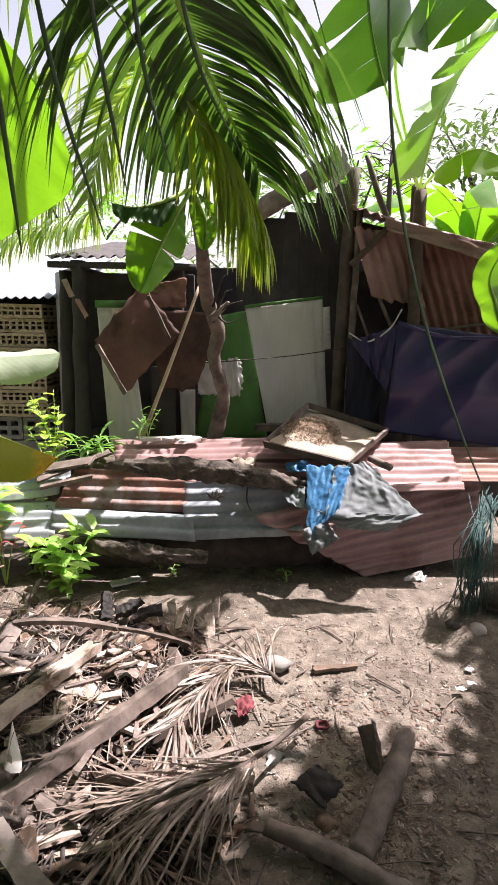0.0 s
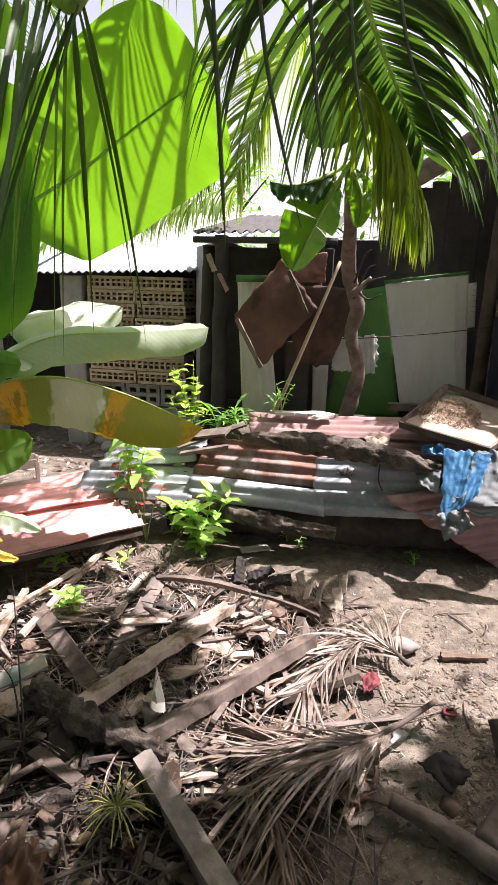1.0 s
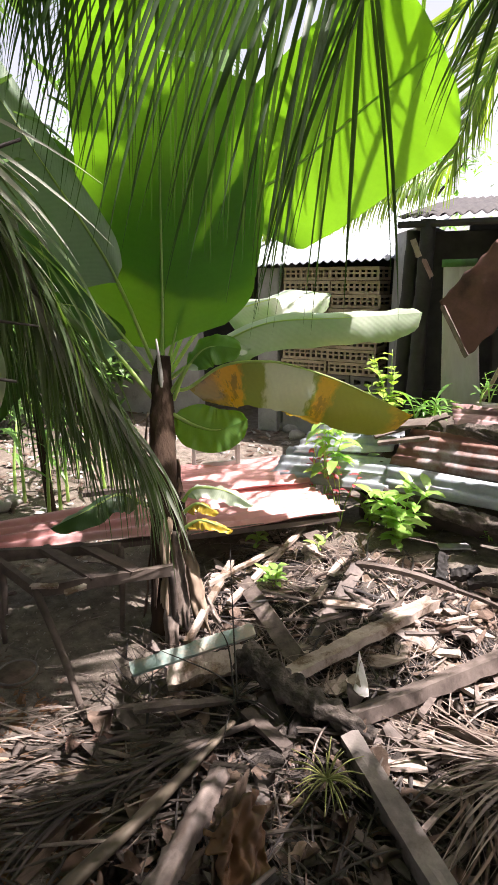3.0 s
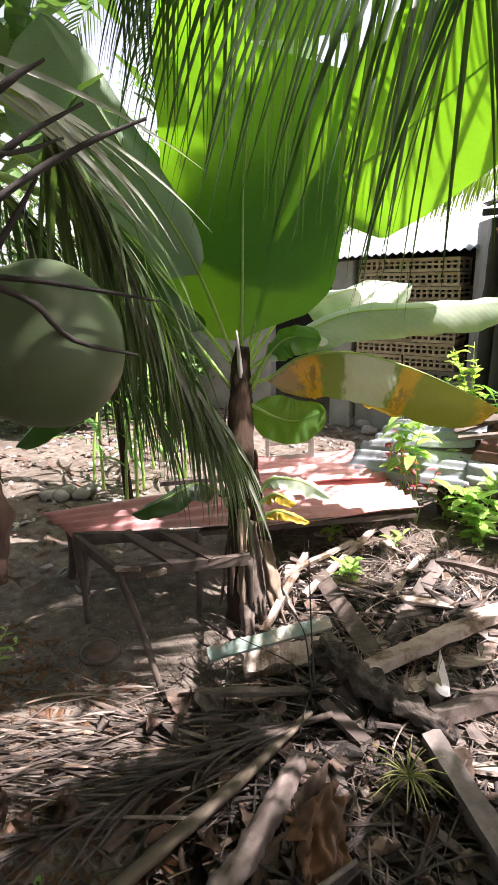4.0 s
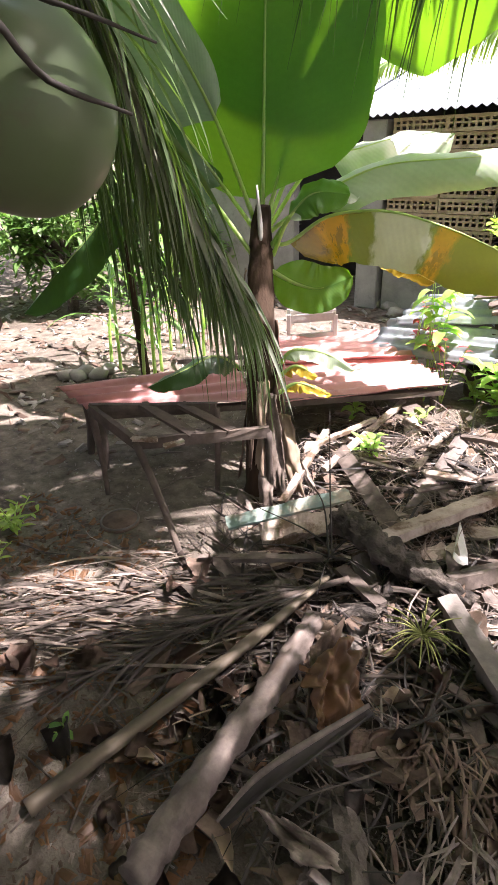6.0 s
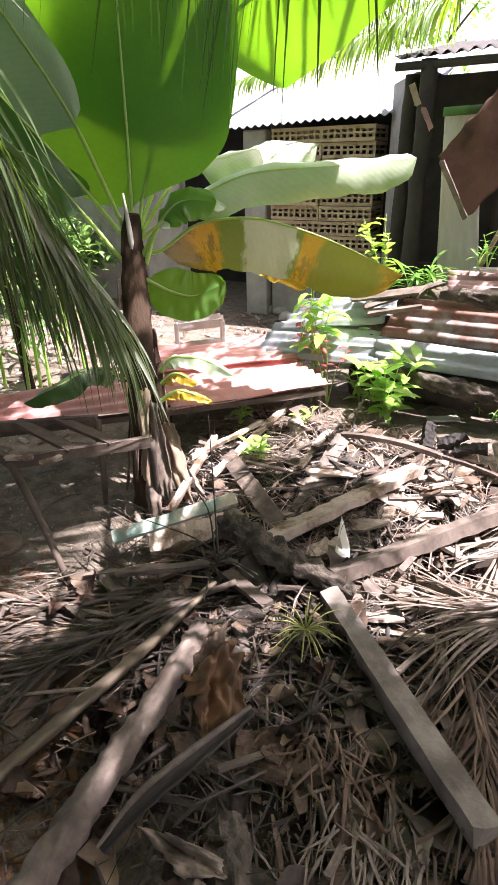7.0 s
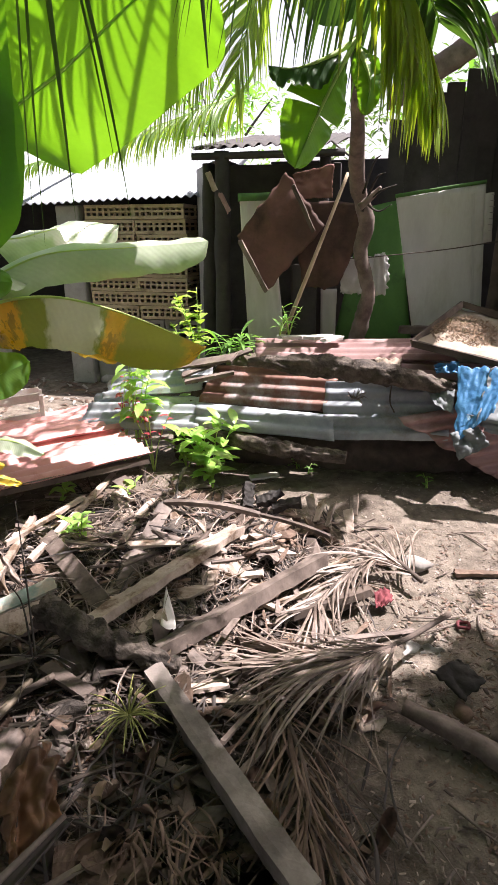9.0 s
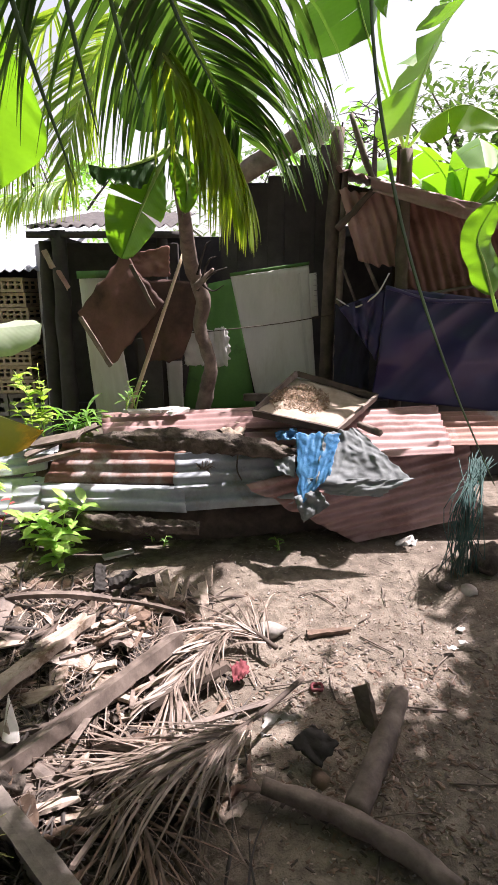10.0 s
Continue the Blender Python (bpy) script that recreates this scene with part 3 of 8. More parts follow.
slab("wall_back_right", (0.903, 6.2), (2.77, 6.2), 0, 2.1, 0.06, M_DARKWALL, "back wall of the shack, coloured dark for indoor shade")
slab("wall_back_low", (-1.22, 6.2), (-0.083, 6.2), 0, 2.0, 0.06, M_DARKWALL, "low back wall of the shack, coloured dark for indoor shade")
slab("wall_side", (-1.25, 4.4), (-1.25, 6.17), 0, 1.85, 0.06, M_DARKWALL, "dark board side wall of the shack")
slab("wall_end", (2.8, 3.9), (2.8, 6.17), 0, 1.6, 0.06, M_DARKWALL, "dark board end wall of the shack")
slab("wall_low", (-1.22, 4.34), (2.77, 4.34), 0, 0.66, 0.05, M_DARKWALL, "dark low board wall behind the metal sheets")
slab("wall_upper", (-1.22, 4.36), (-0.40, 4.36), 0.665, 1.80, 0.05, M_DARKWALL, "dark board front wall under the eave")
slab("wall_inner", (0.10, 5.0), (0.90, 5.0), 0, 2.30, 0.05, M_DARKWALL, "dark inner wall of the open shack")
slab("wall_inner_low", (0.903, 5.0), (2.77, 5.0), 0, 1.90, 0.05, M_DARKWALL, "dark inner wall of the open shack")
slab("wall_left", (-1.60, 5.0), (-1.30, 4.42), 0, 1.84, 0.05, M_CONC, "grey cement wall beside the stacked crates")


def gable_wall():
    """Upright boards, near black for the shade under the upper roof slope, each a part."""
    t = thing("wall_gable", (-0.05, 4.5, 0), "upright boards coloured dark for the shade under the roof", "wall")
    t["kind"] = "structure"
    for i in range(7):
        x = -0.04 + i * 0.115
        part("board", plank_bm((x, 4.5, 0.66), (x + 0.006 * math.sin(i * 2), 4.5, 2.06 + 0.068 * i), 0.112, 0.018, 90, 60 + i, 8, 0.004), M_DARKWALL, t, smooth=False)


gable_wall()


def build_roof():
    t = thing("shack_roof", (0.6, 4.0, 2.3), "shack roof of rusty corrugated sheets with a weathered brown edge board", "roof")
    solid(part("roof_sheet", corrugated((-0.10, 3.97, 2.135), (0.64, -0.02, 0.385), (-0.05, 2.2, 0.25), warp=0.03, seed=3), M_RUST, t, "brown rusted sheet"), 0.002)
    part("edge_board", plank_bm((-0.09, 3.93, 2.085), (0.56, 3.92, 2.475), 0.125, 0.02, 90, 3, 20, 0.012), M_WOOD, t, "weathered edge board")
    solid(part("roof_sheet", corrugated((0.62, 3.74, 2.165), (1.85, 0.0, -0.42), (0.1, 1.9, 0.35), warp=0.03, seed=5, ragged=0.03), M_RUST_P, t, "faded red sheet"), 0.002)
    solid(part("edge_flashing", sheet_bm([(0.80, 3.715, 2.125), (2.45, 3.70, 1.745), (2.45, 3.68, 1.60), (0.83, 3.70, 2.035)], 60, 8, 0.022, 4, 0.02, 0.02, 5.0), M_RUST_P, t, "curled faded red edge flashing"), 0.002)
    solid(part("roof_sheet", corrugated((-1.36, 4.02, 1.88), (0.98, 0.0, 0.0), (0.0, 2.2, 0.35), warp=0.02, seed=6), M_DARKWALL, t, "near-black sheet"), 0.002)
    part("rafter", plank_bm((-1.36, 4.06, 1.83), (-0.36, 4.06, 1.83), 0.05, 0.04, 0, 7), M_DARKWALL, t)
    part("rafter", plank_bm((0.62, 4.0, 2.12), (2.6, 4.0, 1.72), 0.06, 0.05, 0, 8), M_WOOD_D, t)
    part("strut", rod([(0.661, 3.930, 1.850), (0.870, 3.820, 2.076)], [0.022, 0.018], 8, 8, 0.3), M_WOOD_D, t, "dark slanting branch")
    part("strut", rod([(0.873, 3.800, 2.066), (0.791, 3.800, 2.243), (0.699, 3.800, 2.482)], [0.022, 0.02, 0.014], 10, 8, 0.3), M_WOOD, t, "grey slanting branch")
    return t


build_roof()

# sheets that close the right front, hung from the roof
solid(single("hanging_sheet", corrugated((0.655, 3.900, 2.095), (0.36, 0.02, -0.045), (0.15, 0.0, -0.45), warp=0.03, seed=8, ragged=0.06), M_RUST_P, "rusty corrugated sheet hanging under the roof edge", "metal sheet"), 0.0015)
solid(single("hanging_sheet", corrugated((0.93, 3.960, 2.075), (0.86, 0.0, -0.20), (0.22, 0.0, -0.60), warp=0.04, seed=9, ragged=0.04), M_RUST, "dark rusty sheet wall behind the blue tarpaulin", "metal sheet"), 0.0015)
for a, b, r in (((0.710, 3.920, 1.600), (0.807, 3.900, 1.364), 0.009), ((0.840, 3.920, 1.675), (0.952, 3.900, 1.440), 0.012), ((1.122, 3.900, 1.425), (1.602, 3.900, 1.500), 0.010)):
    single("lath", rod([a, b], r, 6, 8, 0.1), M_WOOD, "thin bare wooden lath in the shack front", "lath", "laths in the shack front")


def build_panels():
    p = single("wall_panel", sheet_bm([(-0.029, 4.150, 1.568), (0.510, 4.150, 1.640), (0.589, 4.150, 0.711), (0.151, 4.150, 0.702)], 34, 26, 0.012, 1, freq=2.2, fold=0.012), M_WHITE, "grimy white plastic sheet panel with a green top edge", "panel")
    solid(p, 0.003)
    solid(part("top_edge", sheet_bm([(-0.033, 4.143, 1.564), (0.513, 4.143, 1.640), (0.512, 4.143, 1.662), (-0.033, 4.143, 1.587)], 12, 2, 0.004, 1), M_GREEN, p, "green edge strip"), 0.003)
    part("batten", plank_bm((0.440, 4.140, 1.581), (0.525, 4.140, 0.824), 0.02, 0.006, 90, 2), M_WHITE, p, "pale seam batten", smooth=False)
    s = single("label_strip", sheet_bm([(0.509, 4.120, 1.582), (0.559, 4.120, 1.590), (0.581, 4.120, 1.300), (0.530, 4.120, 1.291)], 4, 12, 0.006, 7), M_WHITE, "narrow printed white plastic strip on the post", "strip")
    solid(s, 0.002)
    for i in range(7):
        z = 1.575 - i * 0.035
        part("print_bar", boxed(pose(0.553 + 0.001 * i, 4.110, z, 0, 0, 0), 0.018 + 0.006 * (i % 3), 0.003, 0.005), M_CONC, s, "grey printed bar", smooth=False)
    g = single("wall_panel", sheet_bm([(-0.395, 4.200, 0.606), (0.155, 4.200, 0.616), (-0.013, 4.200, 1.554), (-0.225, 4.200, 1.511)], 18, 18, 0.02, 2), M_GREEN, "faded green sheet panel behind hanging cloths", "panel")
    solid(g, 0.003)
    w = single("wall_panel", sheet_bm([(-1.026, 3.980, 1.595), (-0.823, 4.000, 1.599), (-0.701, 4.000, 0.560), (-0.961, 3.980, 0.560)], 16, 22, 0.02, 3, fold=0.01), M_WHITE, "grimy white sheet panel leaning on the shack front", "panel")
    solid(w, 0.003)
    solid(part("top_edge", sheet_bm([(-1.033, 3.972, 1.550), (-0.814, 3.972, 1.554), (-0.813, 3.972, 1.602), (-1.032, 3.972, 1.598)], 8, 2, 0.004, 1), M_GREEN, w, "green edge strip"), 0.003)
    w = single("wall_panel", sheet_bm([(-0.485, 4.100, 0.995), (-0.373, 4.100, 0.997), (-0.373, 4.100, 0.585), (-0.472, 4.100, 0.583)], 6, 10, 0.01, 5), M_WHITE, "strip of grimy white sheet low on the shack front", "panel")
    solid(w, 0.003)
    # cloths on the line
    for q, sd, lb in (([(-0.334, 3.925, 1.210), (-0.166, 3.925, 1.213), (-0.211, 3.930, 0.982), (-0.342, 3.930, 0.987)], 1, "small white cloth hanging on the wire"),
                      ([(-0.136, 3.925, 1.229), (-0.071, 3.925, 1.238), (-0.048, 3.930, 0.981), (-0.152, 3.930, 0.971)], 2, "small white cloth hanging on the wire")):
        solid(single("hanging_cloth", sheet_bm(q, 12, 14, 0.015, sd + 20, 0.08, 0.02), M_CLOTH, lb, "cloth", "cloths on the wire"), 0.002)
    single("wire", rod([(-0.398, 3.920, 1.194), (-0.170, 3.920, 1.210), (-0.075, 3.920, 1.219), (0.304, 3.920, 1.260), (0.644, 3.920, 1.315)], 0.0035, 20, 6), M_WOOD_D, "thin dark wire stretched across the shack front", "wire")
    single("timber_offcut", plank_bm((0.058, 4.000, 0.750), (0.328, 4.000, 0.755), 0.06, 0.045, 0, 2), M_WOOD, "short pale timber offcut on the wall ledge", "offcut", smooth=False)
    single("ledge_beam", plank_bm((-0.6, 4.05, 0.62), (0.95, 4.05, 0.62), 0.08, 0.07, 0, 3), M_WOOD_D, "dark timber beam along the foot of the panels", "beam", smooth=False)


build_panels()


def post(pts, r, mat, label, rough=0.3):
    return single("post", rod(pts, [r * 1.1, r, r * 0.9], 18, 12, rough), mat, label, "post", "posts of the shack")


post([(0.62, 4.02, 0), (0.625, 4.0, 1.2), (0.655, 3.98, 2.45)], 0.045, M_WOOD_D, "dark round timber post of the shack")
post([(0.695, 3.98, 0), (0.69, 3.96, 1.2), (0.70, 3.93, 2.2)], 0.022, M_WOOD, "thin grey pole beside the dark post")
post([(1.08, 3.88, 0), (1.08, 3.87, 1.2), (1.05, 3.84, 2.30)], 0.042, M_WOOD_D, "dark round timber post at the blue tarpaulin")
post([(-1.18, 4.08, 0), (-1.17, 4.08, 1.0), (-1.16, 4.08, 1.86)], 0.055, M_DARKWALL, "dark corner post of the shack")
post([(-1.30, 4.2, 0), (-1.30, 4.2, 1.0), (-1.29, 4.2, 1.8)], 0.05, M_DARKWALL, "dark corner post of the shack")
post([(-0.50, 4.2, 0), (-0.50, 4.2, 1.0), (-0.49, 4.15, 1.86)], 0.04, M_DARKWALL, "dark inner post of the shack")


def build_tarp():
    t = single("tarpaulin", sheet_bm([(0.939, 3.700, 1.489), (2.034, 3.700, 1.370), (2.145, 3.720, 0.640), (0.896, 3.740, 0.788)], 80, 50, 0.03, 4, fold=0.085, freq=1.9), M_TARP, "dark blue plastic tarpaulin hung as a wall", "tarpaulin")
    solid(t, 0.002)
    part("hem", rod([(0.935, 3.685, 1.489), (1.236, 3.675, 1.408), (1.553, 3.670, 1.404), (2.023, 3.680, 1.370)], 0.012, 24, 8, 0.3), M_TARP, t, "rolled shiny hem")
    f = part("flap", sheet_bm([(0.659, 3.760, 1.363), (0.945, 3.720, 1.482), (0.907, 3.730, 1.029), (0.807, 3.750, 1.171)], 20, 20, 0.03, 9, 0.03, 0.06), M_TARP, t, "gathered corner flap")
    solid(f, 0.002)
    part("cord", rod([(0.648, 3.800, 1.419), (0.760, 3.760, 1.365), (0.887, 3.710, 1.450), (0.954, 3.700, 1.572)], 0.005, 16, 6, 0.4), M_CLOTH, t, "pale knotted cord")


build_tarp()
solid(single("hanging_cloth", sheet_bm([(0.649, 3.84, 1.381), (0.872, 3.82, 1.306), (0.893, 3.84, 0.83), (0.658, 3.86, 0.861)], 22, 26, 0.02, 31, 0.05, 0.05, 2.4), M_NAVY, "dark navy cloth hanging between post and tarpaulin", "cloth"), 0.002)

# hanging rusty sheets on the left of the front
def flat_rust(name, q, seed, label, mat, warp=0.02, ragged=0.04):
    return solid(single(name, sheet_bm(q, 26, 26, warp, seed, ragged, 0.008, 2.0), mat, label, "metal sheet", "rusty sheets on the shack front"), 0.002)


flat_rust("rusty_sheet", [(-0.689, 3.800, 1.701), (-0.447, 3.800, 1.398), (-0.791, 3.720, 1.006), (-0.994, 3.760, 1.336)], 3, "rust-brown metal sheet hanging corner down on the shack front", M_RUSTF)
flat_rust("rusty_sheet", [(-0.659, 3.860, 1.555), (-0.169, 3.840, 1.511), (-0.349, 3.800, 1.034), (-0.576, 3.820, 1.027)], 4, "dark rust-brown metal sheet hanging on the shack front", M_RUSTF)
flat_rust("rusty_sheet", [(-0.663, 3.900, 1.700), (-0.413, 3.900, 1.750), (-0.411, 3.880, 1.560), (-0.633, 3.880, 1.556)], 5, "red-brown metal scrap under the shack eave", M_RUST)
single("lath", plank_bm((-0.957, 3.700, 1.314), (-0.785, 3.690, 1.010), 0.03, 0.012, 90, 5), M_WOOD, "weathered wooden lath along a rusty sheet edge", "lath", smooth=False)
single("lath", plank_bm((-0.637, 3.740, 1.623), (-0.503, 3.720, 1.364), 0.025, 0.012, 90, 6), M_WOOD_D, "dark wooden lath across a rusty sheet", "lath", smooth=False)
single("door_board", plank_bm((-0.588, 4.050, 1.157), (-0.588, 4.050, 0.551), 0.16, 0.02, 90, 9), M_DARKWALL, "dark board behind the bamboo pole", "board", smooth=False)
single("bamboo_pole", rod([(-0.661, 3.580, 0.750), (-0.496, 3.660, 1.191), (-0.318, 3.780, 1.689)], [0.014, 0.012, 0.010], 16, 10, 0.1), M_BAMBOO, "thin pale bamboo pole leaning on the shack front", "pole")
single("lath", plank_bm((-1.160, 4.000, 1.603), (-1.097, 4.000, 1.487), 0.03, 0.008, 90, 15, 8, 0.006), M_RUST_P, "short sunlit split lath at the roof corner", "lath", smooth=False)
single("lath", plank_bm((-1.239, 3.990, 1.731), (-1.190, 3.990, 1.621), 0.035, 0.008, 90, 16, 8, 0.01), M_CLOTHP, "short pale scrap at the roof corner", "lath", smooth=False)
solid(single("hanging_cloth", sheet_bm([(-0.352, 4.03, 1.197), (-0.042, 4.03, 1.22), (-0.047, 4.03, 0.996), (-0.325, 4.03, 0.966)], 26, 22, 0.02, 47, 0.10, 0.025, 3.0), M_CLOTH, "dusty white cloth hanging over the green panel", "cloth", "cloths on the wire"), 0.002)
solid(single("wall_board", sheet_bm([(-0.71, 4.12, 1.147), (-0.447, 4.12, 1.149), (-0.474, 4.12, 0.65), (-0.667, 4.12, 0.643)], 12, 16, 0.006, 48, 0.02), M_SPATHE_D, "dark brown board below the rusty sheets", "board"), 0.012)
rag = solid(single("hanging_rag", sheet_bm([(0.477, 3.880, 2.541), (0.556, 3.880, 2.568), (0.620, 3.880, 2.420), (0.514, 3.880, 2.293)], 12, 16, 0.03, 8, 0.12, 0.04), M_CLOTH, "off-white rag tied at the top of the post", "rag"), 0.002)


# ---------------------------------------------------------------- left building with crates
slab("wall_vent", (-2.66, 5.08), (-1.62, 5.08), 0, 0.40, 0.14, M_CONC, "low grey concrete block wall under the stacked crates")
# dark colour again in place of the shade within the building
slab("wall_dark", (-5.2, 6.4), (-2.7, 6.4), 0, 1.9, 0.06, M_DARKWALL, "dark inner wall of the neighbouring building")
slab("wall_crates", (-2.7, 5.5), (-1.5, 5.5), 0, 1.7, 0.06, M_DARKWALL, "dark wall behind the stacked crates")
slab("wall_far", (-5.2, 5.0), (-3.6, 5.0), 0, 1.6, 0.1, M_CONC, "grey cement wall of the neighbouring building")


def vent_blocks():
    """A course of hollow vent blocks, each with six openings."""
    t = thing("vent_block_course", (-2.1, 5.08, 0.40), "course of grey hollow vent blocks on the low wall", "vent block")
    for k in range(3):
        x0 = -2.66 + k * 0.345
        bm = bmesh.new()
        w, h = 0.335, 0.20
        for zz in (0.02, 0.10, 0.18):
            box_bm(bm, pose(x0 + w / 2, 5.06, 0.415 + zz), w, 0.12, 0.036)
        for i in range(4):
            box_bm(bm, pose(x0 + 0.02 + i * (w - 0.04) / 3, 5.064, 0.515), 0.036, 0.11, 0.20)
        part("vent_block", bm, M_CONC, t, smooth=False)


vent_blocks()


def crate(at):
    """A perforated crate: base, four rims and upright ribs between them."""
    t = thing("crate", at, "stacked beige perforated plastic crate, dusty", "crate", "stacked crates")
    W, D, Hh = 0.46, 0.34, 0.118
    x, y, z = at
    part("base", boxed(pose(x, y, z + 0.006), W, D, 0.012, 0.003), M_CRATE, t, smooth=False)
    for zz, hh in ((0.014, 0.026), (0.062, 0.014), (0.103, 0.026)):
        bm = bmesh.new()
        for sy in (-1, 1):
            box_bm(bm, pose(x, y + sy * (D / 2 - 0.008), z + zz), W, 0.014 + (0.006 if hh > 0.02 else 0), hh)
        for sx in (-1, 1):
            box_bm(bm, pose(x + sx * (W / 2 - 0.008), y, z + zz), 0.014, D - 0.04, hh)
        part("rim", bm, M_CRATE, t, smooth=False)
    n = 9
    for i in range(n):
        for sy in (-1, 1):
            part("rib", boxed(pose(x - W / 2 + 0.012 + i * (W - 0.024) / (n - 1), y + sy * (D / 2 - 0.007), z + 0.06), 0.020, 0.010, 0.10), M_CRATE, t, smooth=False)
    return t


rnd = random.Random(5)
one = crate((-2.42, 5.12, 0.625))
for k in range(8):
    for c in range(2):
        if k == 0 and c == 0:
            continue
        copy_thing(one, pose(-2.42 + c * 0.47 + rnd.uniform(-0.012, 0.012), 5.12 + rnd.uniform(-0.015, 0.015), 0.625 + k * 0.120, 0, 0, rnd.uniform(-1.5, 1.5)))

single("pillar", boxed(pose(-2.80, 5.05, 0.79), 0.22, 0.2, 1.58, 0.01), M_CONC, "grey cement pillar with stones at its foot", "pillar", smooth=False)
nb = thing("neighbour_roof", (-2.5, 5.0, 1.6), "sunlit zinc roof of the neighbouring building", "roof")
solid(part("roof_sheet", corrugated((-3.2, 4.86, 1.60), (1.75, 0.0, 0.03), (0.1, 2.3, 0.75), warp=0.015, seed=21), M_GALV, nb), 0.002)
solid(part("roof_sheet", corrugated((-5.2, 4.86, 1.585), (2.05, 0.0, 0.03), (0.1, 2.3, 0.75), warp=0.015, seed=22), M_GALV, nb), 0.002)


# ---------------------------------------------------------------- metal sheets over the timber pile
def metal(name, o, u, v, mat, label, **kw):
    ob = single(name, corrugated(o, u, v, **kw), mat, label, "metal sheet", "sheets on the timber pile")
    return solid(ob, 0.0015)


metal("corrugated_sheet", (-0.345, 2.955, 0.315), (0, 0.205, 0.265), (0.66, 0.03, 0.03), M_GALV, "grey zinc corrugated sheet on the timber pile", warp=0.011, seed=11, ragged=0.02)
metal("corrugated_sheet", (-1.065, 3.065, 0.452), (0.08, 0.15, 0.185), (0.72, -0.005, -0.01), M_RUST2, "rust-brown corrugated sheet on the timber pile", warp=0.011, seed=12)
metal("corrugated_sheet", (-1.05, 2.965, 0.335), (-0.02, 0.095, 0.12), (0.78, -0.02, -0.02), M_GALV, "narrow grey zinc sheet at the front of the pile", warp=0.011, seed=13, ragged=0.02)
metal("corrugated_sheet", (-0.75, 3.19, 0.70), (-0.06, 0.28, 0.055), (1.10, 0.08, 0.015), M_RUST_P, "faded red corrugated sheet lying on top of the pile", warp=0.015, seed=14, ragged=0.01)
metal("corrugated_sheet", (0.05, 3.10, 0.665), (-0.02, 0.2, 0.03), (0.62, 0.0, -0.03), M_RUST_P, "faded red sheet end beside the wooden tray", warp=0.011, seed=19, ragged=0.02)
metal("corrugated_sheet", (0.60, 3.02, 0.60), (0.06, 0.52, 0.16), (0.60, 0.02, 0.01), M_RUST_P, "faded red corrugated sheet at the end of the pile", warp=0.015, seed=15)
metal("corrugated_sheet", (1.14, 3.20, 0.61), (0.04, 0.4, 0.10), (0.95, 0.02, 0.0), M_RUST2, "dark rusty sheet behind the leaning red sheet", warp=0.015, seed=16)
metal("corrugated_sheet", (-1.78, 2.93, 0.30), (0.03, 0.25, 0.13), (0.74, 0.02, 0.02), M_GALV, "bent grey zinc sheet at the end of the pile", warp=0.011, seed=18, ragged=0.03)
metal("corrugated_sheet", (-1.70, 3.12, 0.42), (0.05, 0.22, 0.12), (0.62, 0.06, 0.08), M_GALV, "bent grey zinc sheet at the end of the pile", warp=0.011, seed=20, ragged=0.03)
# the large sheet that leans from the ground
solid(single("corrugated_sheet", ribbed((0.68, 3.07, 0.07), (1.44, 3.22, 0.165), (1.40, 3.40, 0.661), (0.047, 2.95, 0.459), warp=0.014, seed=17, ragged=0.03), M_RUST_P, "rusty red corrugated sheet leaning from the ground on the pile", "metal sheet", "sheets on the timber pile"), 0.0015)


def log(pts, radii, label, mat=M_BARK, rough=0.35, seg=26, n=54, freq=22.0):
    return single("log", rod(pts, radii, n, seg, rough, 1.0, freq), mat, label, "log", "logs of the timber pile")


log([(-0.76, 3.04, 0.705), (-0.4, 3.03, 0.70), (-0.05, 3.03, 0.675), (0.36, 3.03, 0.60)], [0.02, 0.06, 0.055, 0.035], "long rough-barked log lying on the metal sheets", rough=0.5)
log([(-1.05, 2.93, 0.315), (-0.6, 2.90, 0.27), (-0.2, 2.92, 0.23)], [0.03, 0.045, 0.03], "split barky branch under the front metal sheets", rough=0.6)
log([(-1.25, 3.25, 0.13), (0.0, 3.3, 0.13), (1.0, 3.5, 0.13)], [0.13, 0.14, 0.13], "thick dark log at the core of the timber pile", M_WOOD_D)
log([(-1.2, 3.5, 0.16), (0.0, 3.55, 0.18), (1.5, 3.7, 0.16)], [0.17, 0.18, 0.17], "thick dark log at the core of the timber pile", M_WOOD_D)
log([(-1.15, 3.3, 0.40), (0.0, 3.34, 0.42), (0.9, 3.45, 0.38)], [0.12, 0.14, 0.12], "dark log stacked in the timber pile", M_WOOD_D)
log([(-1.0, 3.55, 0.52), (0.2, 3.58, 0.52), (1.5, 3.62, 0.48)], [0.12, 0.13, 0.12], "dark log stacked in the timber pile", M_WOOD_D)


